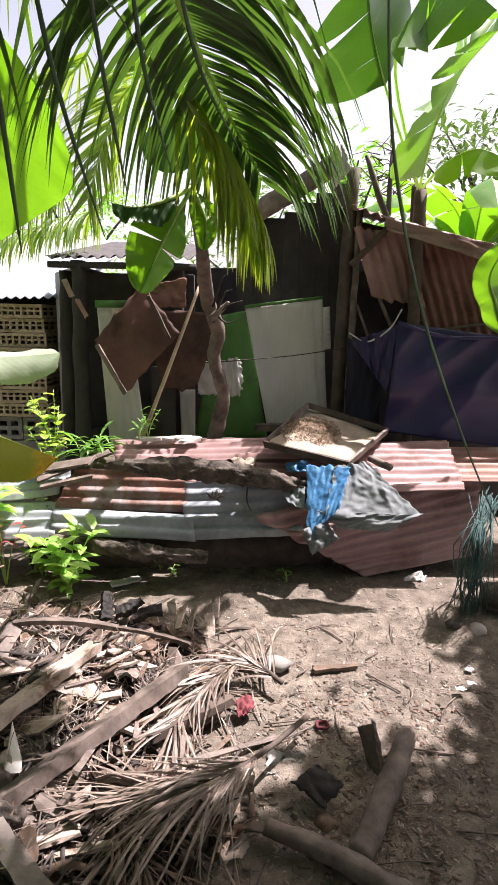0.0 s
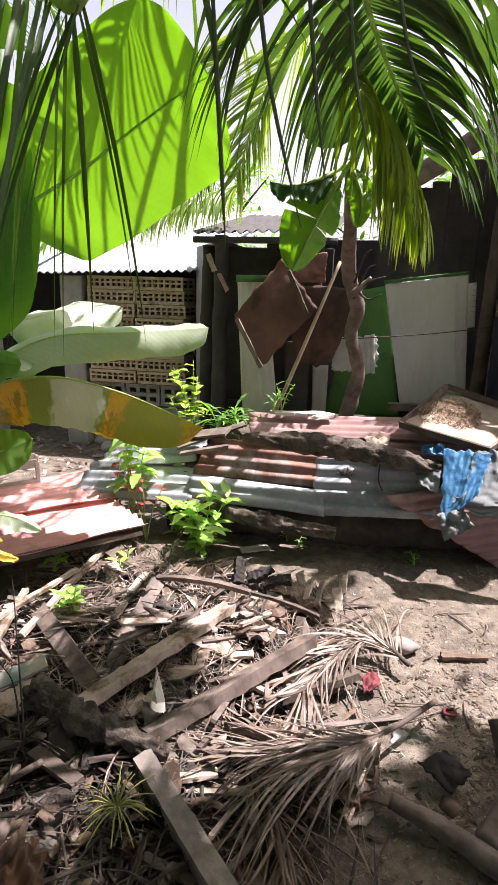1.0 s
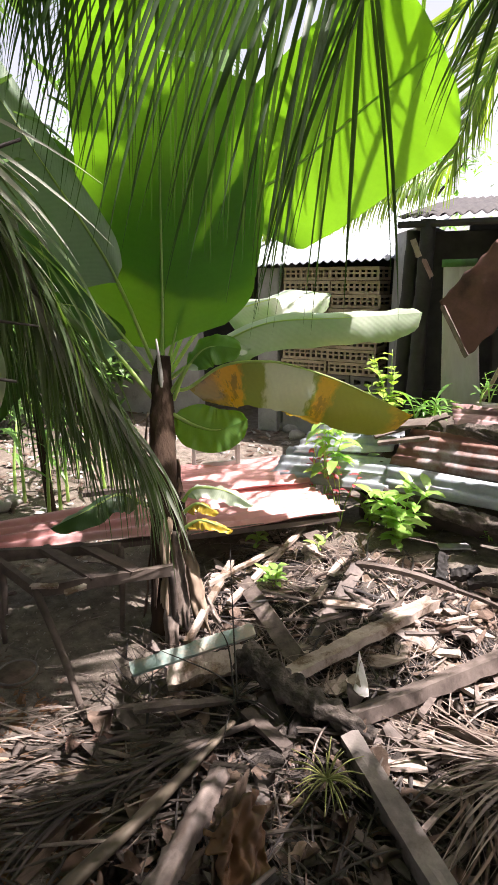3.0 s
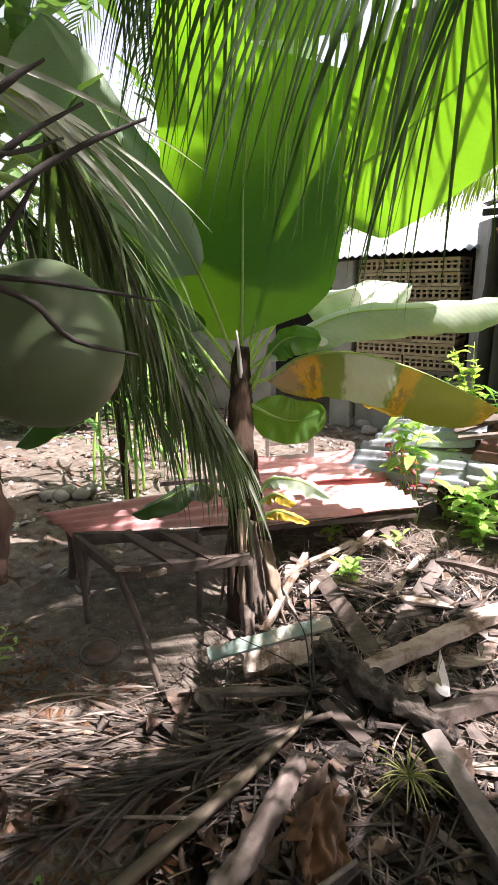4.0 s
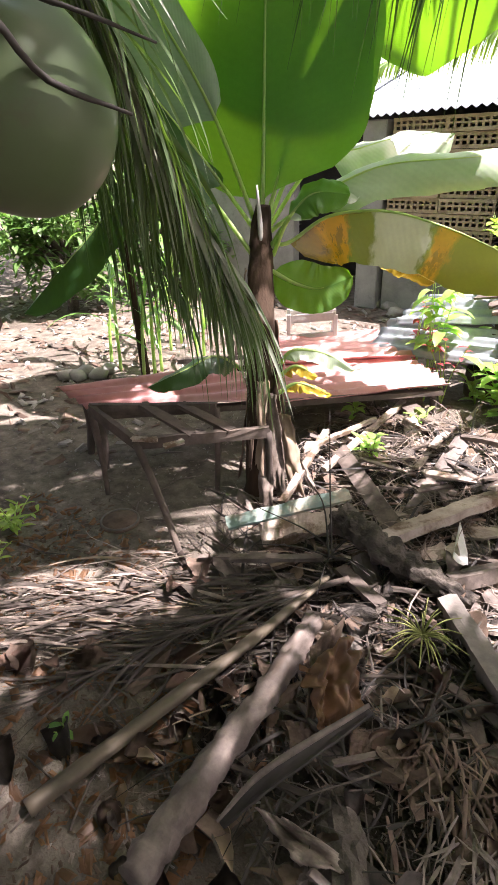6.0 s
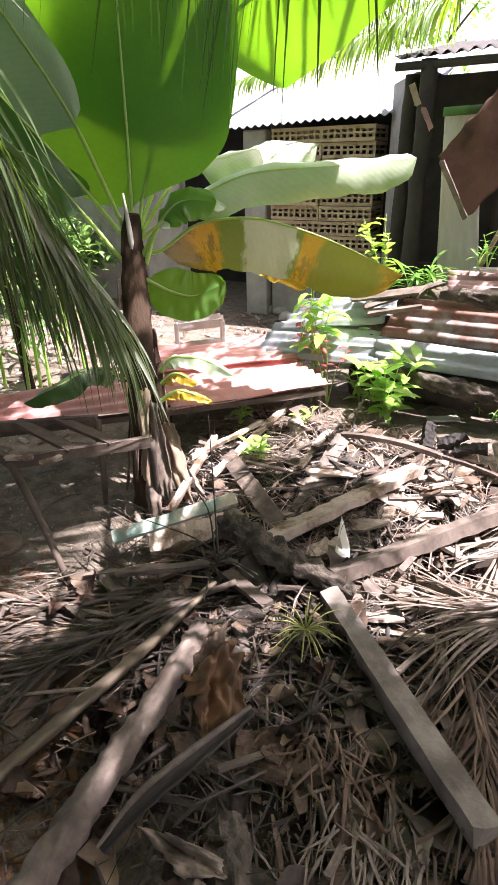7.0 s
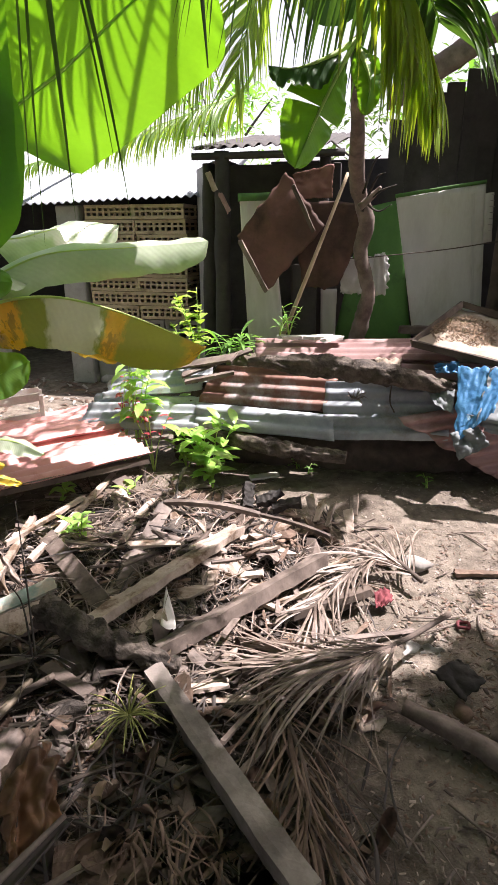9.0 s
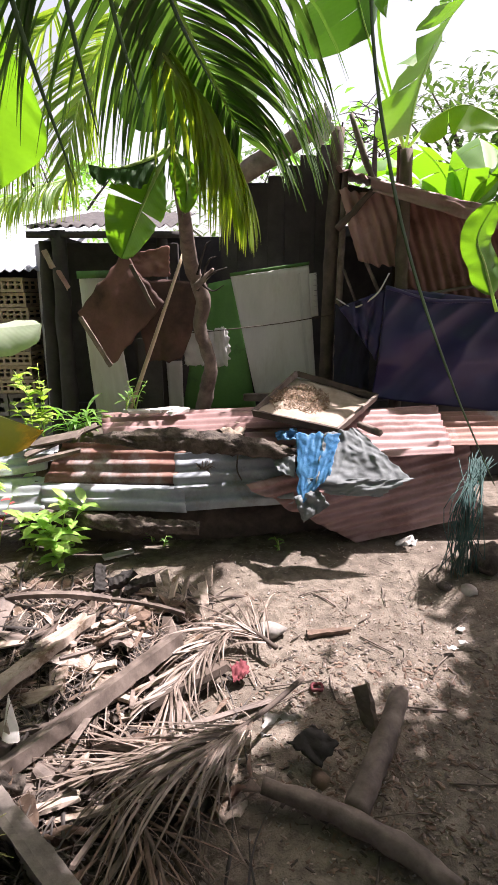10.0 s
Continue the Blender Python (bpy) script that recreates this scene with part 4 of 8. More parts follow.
def pile_bits():
    for a, b, w, t, lb in (((-1.28, 3.28, 0.60), (-0.88, 3.20, 0.69), 0.11, 0.012, "flat brown board on the end of the pile"),
                           ((-1.18, 3.16, 0.58), (-0.80, 3.30, 0.72), 0.06, 0.012, "flat pale board on the end of the pile"),
                           ((-1.14, 3.08, 0.56), (-0.86, 3.12, 0.62), 0.03, 0.02, "short stick end on the pile")):
        single("board", plank_bm(a, b, w, t, 12, int(w * 100)), M_WOOD, lb, "board", "boards on the pile", smooth=False)
    for k in range(7):
        x = -0.68 + 0.05 * k + random.uniform(-0.02, 0.02)
        single("plaster_chunk", plank_bm((x, 3.30 + 0.12 * random.random(), 0.785), (x + random.uniform(0.06, 0.14), 3.34 + 0.1 * random.random(), 0.788), 0.05, 0.016, 0, k, 4, 0.01), M_PALE, "white crumbling board scrap on the top sheet", "scrap", "white scraps on the pile", smooth=False)
    single("cloth_scrap", sheet_bm([(-0.113, 3.269, 0.700), (0.062, 3.371, 0.720), (0.036, 3.023, 0.700), (-0.035, 3.080, 0.690)], 14, 12, 0.03, 4, 0.1, 0.02), M_CLOTHP, "crumpled dusty cream cloth scrap on the sheets", "cloth")
    single("dry_sprig", tuft((0.0 - 0.17, 3.02, 0.53), 0.06, 24, 3, M_DRY), M_DRY, "dry moss sprig lying on a zinc sheet", "sprig", kind="stuff")
    single("vine", rod([(0.014, 3.175, 0.599), (0.006, 3.028, 0.529), (0.031, 2.971, 0.484)], 0.004, 10, 6, 0.3), M_WOOD_D, "thin dark dry vine over a zinc sheet", "vine")


def tuft(at, size, n, seed, mat, up=0.4, w=0.004):
    """A small tangle of thin blades."""
    rnd = random.Random(seed)
    bm = bmesh.new()
    at = Vector(at)
    for k in range(n):
        d = Vector((rnd.uniform(-1, 1), rnd.uniform(-1, 1), rnd.uniform(0.0, up * 2))).normalized()
        s = d.orthogonal().normalized() * w
        a = at + Vector((rnd.uniform(-1, 1), rnd.uniform(-1, 1), 0)) * size * 0.3
        b = a + d * size * rnd.uniform(0.5, 1)
        c = b + (d + Vector((0, 0, -0.8))) * size * 0.4
        v = [bm.verts.new(p) for p in (a - s, a + s, b + s * 0.8, b - s * 0.8, c)]
        bm.faces.new(v[:4])
        bm.faces.new((v[3], v[2], v[4]))
    return bm


pile_bits()


def build_tray():
    """A square wooden sieve with a sagging cloth, holding dry chaff."""
    A, B, C = Vector((0.387, 3.639, 0.952)), Vector((0.879, 3.550, 0.817)), Vector((0.539, 2.987, 0.737))
    A, B, C, D = A, B, C, A + C - B
    D = Vector((0.099, 3.172, 0.799))
    t = thing("wooden_tray", tuple(C), "square wooden tray of cream cloth and dry chaff on sheets", "tray")
    for a, b, s in ((A, B, 1), (B, C, 2), (C, D, 3), (D, A, 4)):
        part("rail", plank_bm(a + Vector((0, 0, 0.012)), b + Vector((0, 0, 0.012)), 0.036, 0.016, 78, s, 10, 0.004), (M_WOOD, M_WOOD_D)[s % 2], t, smooth=False)
    nn = (B - A).cross(D - A).normalized()
    if nn.z < 0:
        nn = -nn
    q = [A - nn * 0.015, B - nn * 0.015, C - nn * 0.015, D - nn * 0.015]
    cl = part("cloth", sheet_bm(q, 26, 26, 0.045, 2, 0.0, 0.02, 1.8), M_CLOTHP, t, "stained cream cloth lining")
    solid(cl, 0.002)
    bm = bmesh.new()
    rnd = random.Random(3)
    cen = A.lerp(D, 0.55).lerp(B.lerp(C, 0.5), 0.32)
    e1, e2 = (B - A).normalized(), (D - A).normalized()
    for k in range(900):
        r, a = rnd.random() ** 0.5, rnd.random() * math.tau
        p = cen + e1 * r * 0.16 * math.cos(a) + e2 * r * 0.20 * math.sin(a) + nn * (0.006 + 0.02 * (1 - r))
        d = Vector([rnd.uniform(-1, 1) for _ in range(3)]).normalized() * rnd.uniform(0.006, 0.018)
        s = d.orthogonal().normalized() * 0.0025
        bm.faces.new([bm.verts.new(z) for z in (p - d - s, p - d + s, p + d + s, p + d - s)])
    tagged(part("chaff", bm, M_CHAFF, t, "heap of dry brown chaff"), kind="stuff")


build_tray()


def build_heap_tarp():
    b = single("plastic_sheet", sheet_bm([(0.321, 3.02, 0.732), (0.545, 2.93, 0.745), (0.475, 2.775, 0.575), (0.315, 2.76, 0.41)], 50, 54, 0.010, 12, 0.06, 0.008, 3.2), M_BTARP, "bright blue crumpled plastic sheet hanging over the pile", "plastic sheet")
    solid(b, 0.002)
    b = single("plastic_sheet", sheet_bm([(0.214, 3.097, 0.722), (0.334, 3.062, 0.749), (0.333, 3.025, 0.686), (0.229, 3.064, 0.680)], 14, 12, 0.04, 13, 0.08, 0.05, 3.0), M_BTARP, "blue crumpled plastic scrap beside the tray", "plastic sheet")
    solid(b, 0.002)
    g = single("plastic_sheet", sheet_bm([(0.465, 2.960, 0.743), (0.642, 2.984, 0.765), (0.909, 2.822, 0.527), (0.402, 2.782, 0.510)], 80, 80, 0.016, 5, 0.05, 0.020, 3.2), M_GTARP, "grey crumpled plastic sheet draped on the pile", "plastic sheet")
    solid(g, 0.002)
    g2 = single("plastic_sheet", sheet_bm([(0.362, 2.820, 0.542), (0.895, 2.807, 0.535), (0.738, 2.788, 0.447), (0.478, 2.794, 0.459)], 50, 20, 0.012, 7, 0.06, 0.028, 2.6), M_GTARP, "grey crumpled plastic sheet end on the red sheet", "plastic sheet")
    solid(g2, 0.002)
    g3 = single("plastic_sheet", sheet_bm([(0.292, 2.776, 0.456), (0.416, 2.775, 0.498), (0.472, 2.738, 0.422), (0.337, 2.723, 0.338)], 16, 16, 0.03, 8, 0.06, 0.03, 3.0), M_GTARP, "grey plastic corner hanging below the pile", "plastic sheet")
    solid(g3, 0.002)
    g4 = single("plastic_sheet", sheet_bm([(0.190, 3.031, 0.592), (0.318, 2.997, 0.618), (0.311, 2.882, 0.519), (0.225, 2.941, 0.545)], 12, 12, 0.02, 9, 0.05, 0.02), M_GTARP, "grey plastic flap on the zinc sheet", "plastic sheet")
    solid(g4, 0.002)
    single("stick_end", rod([(0.690, 3.138, 0.747), (0.776, 3.007, 0.730)], 0.02, 6, 10, 0.3), M_WOOD, "sawn stick end under the tray", "stick")


build_heap_tarp()


# ---------------------------------------------------------------- red sheets on their low frame
for c, sd in ((((-1.74, 2.02, 0.275), (-1.16, 2.605, 0.30), (-1.62, 3.02, 0.305), (-2.20, 2.43, 0.30)), 31), (((-2.02, 2.36, 0.318), (-1.46, 2.90, 0.318), (-1.90, 3.30, 0.31), (-2.46, 2.74, 0.31)), 33), (((-2.37, 1.375, 0.315), (-1.86, 1.93, 0.288), (-2.20, 2.21, 0.345), (-2.60, 1.36, 0.40)), 32)):
    solid(single("red_sheet", ribbed(*c, warp=0.012, seed=sd, ragged=0.012, rows=18), M_RED, "red painted corrugated sheet lying on a low frame", "metal sheet", "red sheets on the low frame"), 0.0015)


def sheet_frame():
    t = thing("sheet_frame", (-1.9, 2.2, 0), "low rough timber frame under the red sheets", "frame")
    for a in ((-1.24, 2.60), (-1.80, 2.04), (-2.38, 1.42), (-1.75, 3.10), (-2.35, 2.55), (-2.58, 1.50)):
        part("leg", rod([(a[0] + 0.02, a[1] - 0.03, -0.05), (a[0] + 0.01, a[1], 0.13), (a[0], a[1], 0.265)], 0.018, 8, 8, 0.3), M_WOOD_D, t)
    part("rail", plank_bm((-1.20, 2.60, 0.262), (-2.42, 1.41, 0.262), 0.04, 0.026, 0, 2), M_WOOD_D, t, smooth=False)
    part("rail", plank_bm((-1.72, 3.14, 0.275), (-2.62, 2.20, 0.275), 0.04, 0.026, 0, 3), M_WOOD_D, t, smooth=False)


sheet_frame()


def build_bench():
    """A low broken bench: two long rails, cross slats and thin legs."""
    A, B = Vector((-1.882, 1.200, 0.360)), Vector((-1.552, 1.604, 0.340))
    C, D = Vector((-2.178, 1.234, 0.420)), Vector((-1.789, 1.566, 0.400))
    t = thing("low_bench", (A.x, A.y, 0), "low broken wooden bench with thin crooked legs", "bench")
    part("rail", plank_bm(A, B, 0.045, 0.025, 90, 1), M_WOOD_D, t, "sunlit grey rail", smooth=False)
    part("rail", plank_bm(C, D, 0.045, 0.025, 90, 2), M_WOOD_D, t, smooth=False)
    part("rail", plank_bm(C, A, 0.045, 0.022, 90, 3), M_WOOD_D, t, smooth=False)
    for k in range(2):
        u = 0.42 + 0.3 * k
        a, b = A.lerp(B, u), C.lerp(D, u)
        part("slat", plank_bm(a + Vector((0, 0, 0.018)), b + Vector((0, 0, 0.018)), 0.05, 0.014, 0, 10 + k), M_WOOD_D, t, smooth=False)
    for p, q in ((C, (-2.186, 1.262, 0.000)), (A, (-1.582, 1.105, -0.000)), (D, (D.x - 0.02, D.y, 0)), (B, (B.x, B.y, 0))):
        part("leg", rod([p, (Vector(p) + Vector(q)) / 2 + Vector((0.008, 0, 0)), Vector(q) - Vector((0, 0, 0.03))], [0.016, 0.014, 0.011], 8, 8, 0.3), M_WOOD_D, t)
    for a, b in (((-1.886, 1.185, 0.385), (-1.799, 1.236, 0.385)), ((-1.753, 1.220, 0.375), (-1.723, 1.297, 0.375))):
        part("splinter", plank_bm(a, b, 0.02, 0.012, 20, 5), M_PALEWOOD, t, "pale splintered end", smooth=False)


build_bench()


# ---------------------------------------------------------------- banana plants
def banana_leaf(parent, ribs, half, up=(0, 0, 1), fold=0.35, tears=(), mat=None, n=36, curl=0.0, seed=0, name="leaf", tip=0.6, rib_r=0.011, label="", petiole=0.12, ripple=0.02, base=0.2, uneven=0.0):
    """A leaf along the rib points: two blade halves, torn at the given places (minus: the other half), and the midrib."""
    mat = mat or M_LEAF
    c = spline(ribs, n)
    rnd = random.Random(seed)
    up = Vector(up)
    frames = []
    for i in range(n + 1):
        t = (c[min(i + 1, n)] - c[max(i - 1, 0)]).normalized()
        s = t.cross(up).normalized()
        frames.append((c[i], s, s.cross(t).normalized()))
    bm = bmesh.new()
    uvl = bm.loops.layers.uv.new("UVMap")
    cross = 8
    for side in (-1, 1):
        cuts = [petiole] + sorted(abs(x) for x in tears if x * side > 0) + [1.0]
        for a, b in zip(cuts, cuts[1:]):
            k = max(2, int((b - a) * n * 1.3))
            torn = len(cuts) > 2
            drop = rnd.uniform(-0.08, 0.28) if torn else 0.0
            gap = rnd.uniform(0.04, 0.16) if torn else 0.0
            grid = []
            for i in range(k + 1):
                v0 = a + (b - a) * i / k
                row = []
                for j in range(cross + 1):
                    q = j / cross
                    mid = (a + b) / 2
                    v = min(1.0, mid + (v0 - mid) * (1 - gap * q) + 0.04 * q * (1 - v0))
                    f = v * n
                    i0 = min(int(f), n - 1)
                    fr = f - i0
                    p = frames[i0][0].lerp(frames[i0 + 1][0], fr)
                    s = frames[i0][1].lerp(frames[i0 + 1][1], fr)
                    nn = frames[i0][2].lerp(frames[i0 + 1][2], fr)
                    w = max(0.0, v - petiole) / (1 - petiole)
                    prof = (math.sin(min(1.0, w / base) * math.pi / 2) ** 0.7) * (1.0 if w < tip else max(0.0, 1 - ((w - tip) / (1 - tip)) ** 2.0) ** 0.5)
                    x = half * prof * q * (1 + uneven * side)
                    ang = fold + drop * q + curl * q * q
                    wave = ripple * (noise.noise(Vector((v * 8 + seed, side * 3 + q * 1.5, seed))) + 0.5 * noise.noise(Vector((v * 21 + seed, side * 3, q)))) * q
                    row.append((bm.verts.new(p + s * side * x * math.cos(ang) - nn * x * math.sin(ang) + nn * (wave + 0.004)), (side * q, v)))
                grid.append(row)
            for i in range(k):
                for j in range(cross):
                    quad = (grid[i][j], grid[i + 1][j], grid[i + 1][j + 1], grid[i][j + 1])
                    f = bm.faces.new([z[0] for z in quad])
                    for lp, z in zip(f.loops, quad):
                        lp[uvl].uv = z[1]
    leaf = part(name, bm, mat, parent, label)
    rb = bmesh.new()
    tube(rb, c, [rib_r * 0.8 * (1.15 - 0.95 * i / n) for i in range(n + 1)], 8)
    part("midrib", rb, M_RIB, leaf)
    return leaf


ban = thing("banana_plant", (-1.62, 1.66, 0), "tall banana plant with broad green leaves and a brown sheathed stem", "banana plant")
part("pseudostem", rod([(-1.62, 1.66, -0.08), (-1.66, 1.72, 0.3), (-1.75, 1.84, 0.65), (-1.83, 1.96, 1.0), (-1.84, 1.99, 1.15)], [0.085, 0.068, 0.06, 0.05, 0.03], 50, 24, 0.16, 1.0, 13.0), M_STEM, ban, "brown sheathed false stem")
for k in range(8):
    a = 3.9 + k * 0.9
    z0 = 0.42 + 0.07 * k
    b = Vector((-1.62 - 0.2 * z0, 1.66 + 0.29 * z0, z0))
    f = Vector((-1.62 - 0.2 * (z0 - 0.34), 1.66 + 0.29 * (z0 - 0.34), z0 - 0.34))
    d = Vector((math.cos(a), math.sin(a), 0))
    e = d.cross(Vector((0, 0, 1)))
    w = 0.022 + 0.006 * (k % 3)
    solid(part("dry_sheath", sheet_bm([b + d * 0.064 + e * w, b + d * 0.064 - e * w, f + d * (0.105 + 0.015 * (k % 3)) - e * w * 0.5, f + d * 0.10 + e * w * 0.4], 6, 16, 0.012, k + 60, 0.06, 0.01, 2.5), (M_SPATHE, M_HUSK, M_STEM)[k % 3], ban, "peeling dry leaf sheath"), 0.002)
for k, (x0, y0, z0, x1, y1, z1, w) in enumerate(((-1.60, 1.70, 0.46, -1.50, 1.60, 0.06, 0.030), (-1.575, 1.74, 0.36, -1.45, 1.66, 0.05, 0.038), (-1.60, 1.66, 0.30, -1.53, 1.54, 0.0, 0.034), (-1.63, 1.68, 0.52, -1.575, 1.57, 0.16, 0.022), (-1.58, 1.75, 0.26, -1.40, 1.70, 0.06, 0.032))):
    solid(part("dry_sheath", sheet_bm([(x0 - w, y0, z0), (x0 + w, y0 + 0.01, z0), (x1 + w * 1.3, y1, z1), (x1 - w * 0.8, y1, z1 + 0.03)], 8, 18, 0.03, k + 90, 0.10, 0.03, 2.6), (M_DRY, M_SHEATH)[k % 2], ban, "pale torn dry leaf sheath"), 0.002)
H = (-1.835, 1.97, 1.02)
banana_leaf(ban, [H, (-1.889, 2.071, 1.367), (-1.885, 2.084, 1.786), (-1.793, 1.990, 2.243), (-1.622, 1.753, 2.638)], 0.425, up=(0.25, -0.9, -0.30), fold=0.12, seed=1, base=0.24, tip=0.7, petiole=0.10, tears=(0.80,))
banana_leaf(ban, [H, (-1.83, 2.25, 1.36), (-1.722, 2.5, 1.803), (-1.391, 2.48, 1.987), (-1.117, 2.45, 2.15), (-0.90, 2.42, 2.265), (-0.79, 2.40, 2.310)], 0.36, up=(0.05, -0.85, -0.50), fold=0.08, seed=2, base=0.14, tip=0.62, petiole=0.30)
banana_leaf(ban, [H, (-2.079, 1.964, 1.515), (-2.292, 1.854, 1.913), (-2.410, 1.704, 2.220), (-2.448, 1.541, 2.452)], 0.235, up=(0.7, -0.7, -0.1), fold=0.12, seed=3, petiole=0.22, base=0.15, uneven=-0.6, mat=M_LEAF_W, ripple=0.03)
banana_leaf(ban, [H, (-2.076, 1.874, 1.348), (-2.148, 1.537, 1.699), (-2.065, 1.278, 1.901)], 0.14, up=(0.3, -0.3, 1), fold=0.5, seed=13, petiole=0.2, mat=M_LEAF_SHADED)
banana_leaf(ban, [H, (-1.786, 2.300, 1.300), (-1.677, 2.500, 1.350), (-1.553, 2.700, 1.395), (-1.385, 2.880, 1.395)], 0.17, up=(0.0, -0.75, 0.75), fold=0.30, seed=4, mat=M_LEAF_SHEEN, petiole=0.30, tip=0.6, curl=0.3, ripple=0.03)
banana_leaf(ban, [H, (-1.755, 2.050, 1.098), (-1.634, 2.200, 1.204), (-1.466, 2.330, 1.285), (-1.180, 2.450, 1.305), (-0.974, 2.550, 1.318), (-0.840, 2.600, 1.330)], 0.125, up=(0.05, -0.72, 0.75), fold=0.32, seed=5, mat=M_LEAF_SHEEN, petiole=0.26, tip=0.70, curl=0.35, ripple=0.028, base=0.16)
banana_leaf(ban, [H, (-1.745, 2.030, 1.000), (-1.615, 2.140, 1.100), (-1.410, 2.220, 1.122), (-1.219, 2.290, 1.077), (-1.023, 2.340, 1.004), (-0.802, 2.380, 0.901)], 0.215, up=(0.1, -0.45, 1), fold=0.98, seed=6, mat=M_LEAF_Y, petiole=0.17, tip=0.72, curl=0.12, base=0.2, ripple=0.03, label="yellowing leaf with brown patches")
banana_leaf(ban, [(-1.70, 2.20, 0.98), (-1.58, 2.50, 0.905), (-1.483, 2.50, 0.879), (-1.389, 2.50, 0.850), (-1.260, 2.50, 0.800)], 0.05, up=(0.1, -0.6, 0.8), fold=0.5, seed=17, mat=M_LEAF_D, petiole=0.35, ripple=0.03, label="shrivelled yellow leaf")
banana_leaf(ban, [(-1.775, 1.940, 0.905), (-1.662, 1.975, 0.850), (-1.562, 2.010, 0.835), (-1.445, 2.060, 0.885)], 0.105, up=(0.2, -0.9, 0.35), fold=0.15, seed=7, petiole=0.05, tip=0.5, base=0.3)
banana_leaf(ban, [(-1.787, 1.960, 0.985), (-1.690, 1.980, 1.120), (-1.612, 2.020, 1.195), (-1.485, 2.080, 1.190)], 0.085, up=(-0.1, -0.85, 0.5), fold=0.35, seed=8, petiole=0.30, base=0.3)
banana_leaf(ban, [(-1.778, 1.973, 0.957), (-1.691, 1.975, 1.113), (-1.600, 2.102, 1.214), (-1.536, 2.245, 1.169)], 0.07, up=(0, -0.5, 1), fold=0.5, seed=9, petiole=0.3, mat=M_LEAF_SHEEN)
banana_leaf(ban, [(-1.839, 1.928, 0.945), (-1.983, 1.833, 1.184), (-2.044, 1.661, 1.379), (-2.101, 1.455, 1.299)], 0.13, up=(0, -0.4, 1), fold=0.6, seed=10, petiole=0.3, mat=M_LEAF_SHADED)
# leaf behind, rising out of view, added to shade the left red sheet
banana_leaf(ban, [H, (-1.95, 2.20, 1.7), (-2.05, 2.45, 2.4), (-2.10, 2.6, 3.0), (-2.35, 2.7, 3.3)], 0.36, up=(0.8, -0.3, 0.4), fold=0.2, seed=14, petiole=0.3, base=0.2)
# hidden behind the big leaf, added to shade that leaf's lower part
banana_leaf(ban, [H, (-1.80, 2.13, 1.42), (-1.755, 2.165, 1.72), (-1.745, 2.17, 2.02)], 0.37, up=(0.25, -0.9, -0.30), fold=0.12, seed=16, petiole=0.30, base=0.25, tip=0.6, ripple=0.004, uneven=-0.2)
part("shoot", rod([(-1.805, 1.933, 0.973), (-1.819, 1.937, 1.109), (-1.828, 1.933, 1.230)], [0.014, 0.010, 0.004], 8, 8), M_PALE, ban, "white rolled young shoot")
# sucker beside the stem
suck = thing("banana_sucker", (-1.748, 1.958, 0.020), "small banana sucker with yellowing leaves beside the stem", "banana plant")
part("stem", rod([(-1.717, 1.922, 0.000), (-1.598, 1.733, 0.402), (-1.654, 1.846, 0.576)], [0.025, 0.02, 0.012], 10, 10, 0.2), M_STEM, suck)
banana_leaf(suck, [(-1.620, 1.796, 0.559), (-1.574, 1.826, 0.616), (-1.458, 1.889, 0.603), (-1.347, 1.921, 0.541)], 0.055, up=(0, -0.5, 1), fold=0.6, seed=21, mat=M_LEAF_SHEEN, petiole=0.1)
banana_leaf(suck, [(-1.610, 1.782, 0.513), (-1.536, 1.790, 0.566), (-1.456, 1.819, 0.524)], 0.04, up=(0, -0.5, 1), fold=0.7, seed=22, mat=M_LEAF_D, petiole=0.1)
banana_leaf(suck, [(-1.573, 1.718, 0.466), (-1.497, 1.751, 0.511), (-1.376, 1.799, 0.467)], 0.035, up=(0, -0.5, 1), fold=0.7, seed=23, mat=M_LEAF_D, petiole=0.1)

# young plant before the shack, on a thin dead trunk
yb = thing("banana_plant", (-0.22, 3.80, 0), "young banana plant with dark hanging leaves before the shack", "banana plant")
part("trunk", rod([(-0.20, 3.75, 0), (-0.235, 3.70, 0.55), (-0.185, 3.677, 0.85), (-0.155, 3.66, 1.02), (-0.215, 3.642, 1.25), (-0.190, 3.60, 1.42), (-0.250, 3.489, 1.62), (-0.235, 2.95, 1.82), (-0.225, 2.38, 1.985)], [0.052, 0.046, 0.050, 0.042, 0.040, 0.046, 0.044, 0.032, 0.02], 60, 16, 0.22, 1.0, 34.0), M_WOOD, yb, "crooked grey dead trunk")
part("stub", rod([(-0.230, 3.492, 1.489), (-0.151, 3.496, 1.558), (-0.121, 3.477, 1.591)], [0.02, 0.016, 0.008], 8, 8, 0.4), M_WOOD, yb, "broken grey side branch")
for k, q in enumerate(((-0.10, 3.45, 1.66), (-0.04, 3.47, 1.60), (-0.06, 3.40, 1.50), (-0.13, 3.42, 1.74))):
    part("twig", rod([(-0.215, 3.50, 1.47 + 0.03 * k), ((q[0] - 0.2) / 2, 3.48, q[2] - 0.03), q], [0.008, 0.006, 0.002], 10, 6, 0.4), M_TWIG, yb)
Q = (-0.225, 2.36, 1.985)
banana_leaf(yb, [Q, (-0.16, 2.42, 2.12), (-0.10, 2.45, 2.262), (-0.224, 2.45, 2.222), (-0.319, 2.42, 2.151), (-0.400, 2.40, 2.078)], 0.115, up=(0.1, -0.9, 0.1), fold=0.35, seed=31, petiole=0.40, tip=0.55, base=0.25, ripple=0.008, mat=M_LEAF_SHADED)
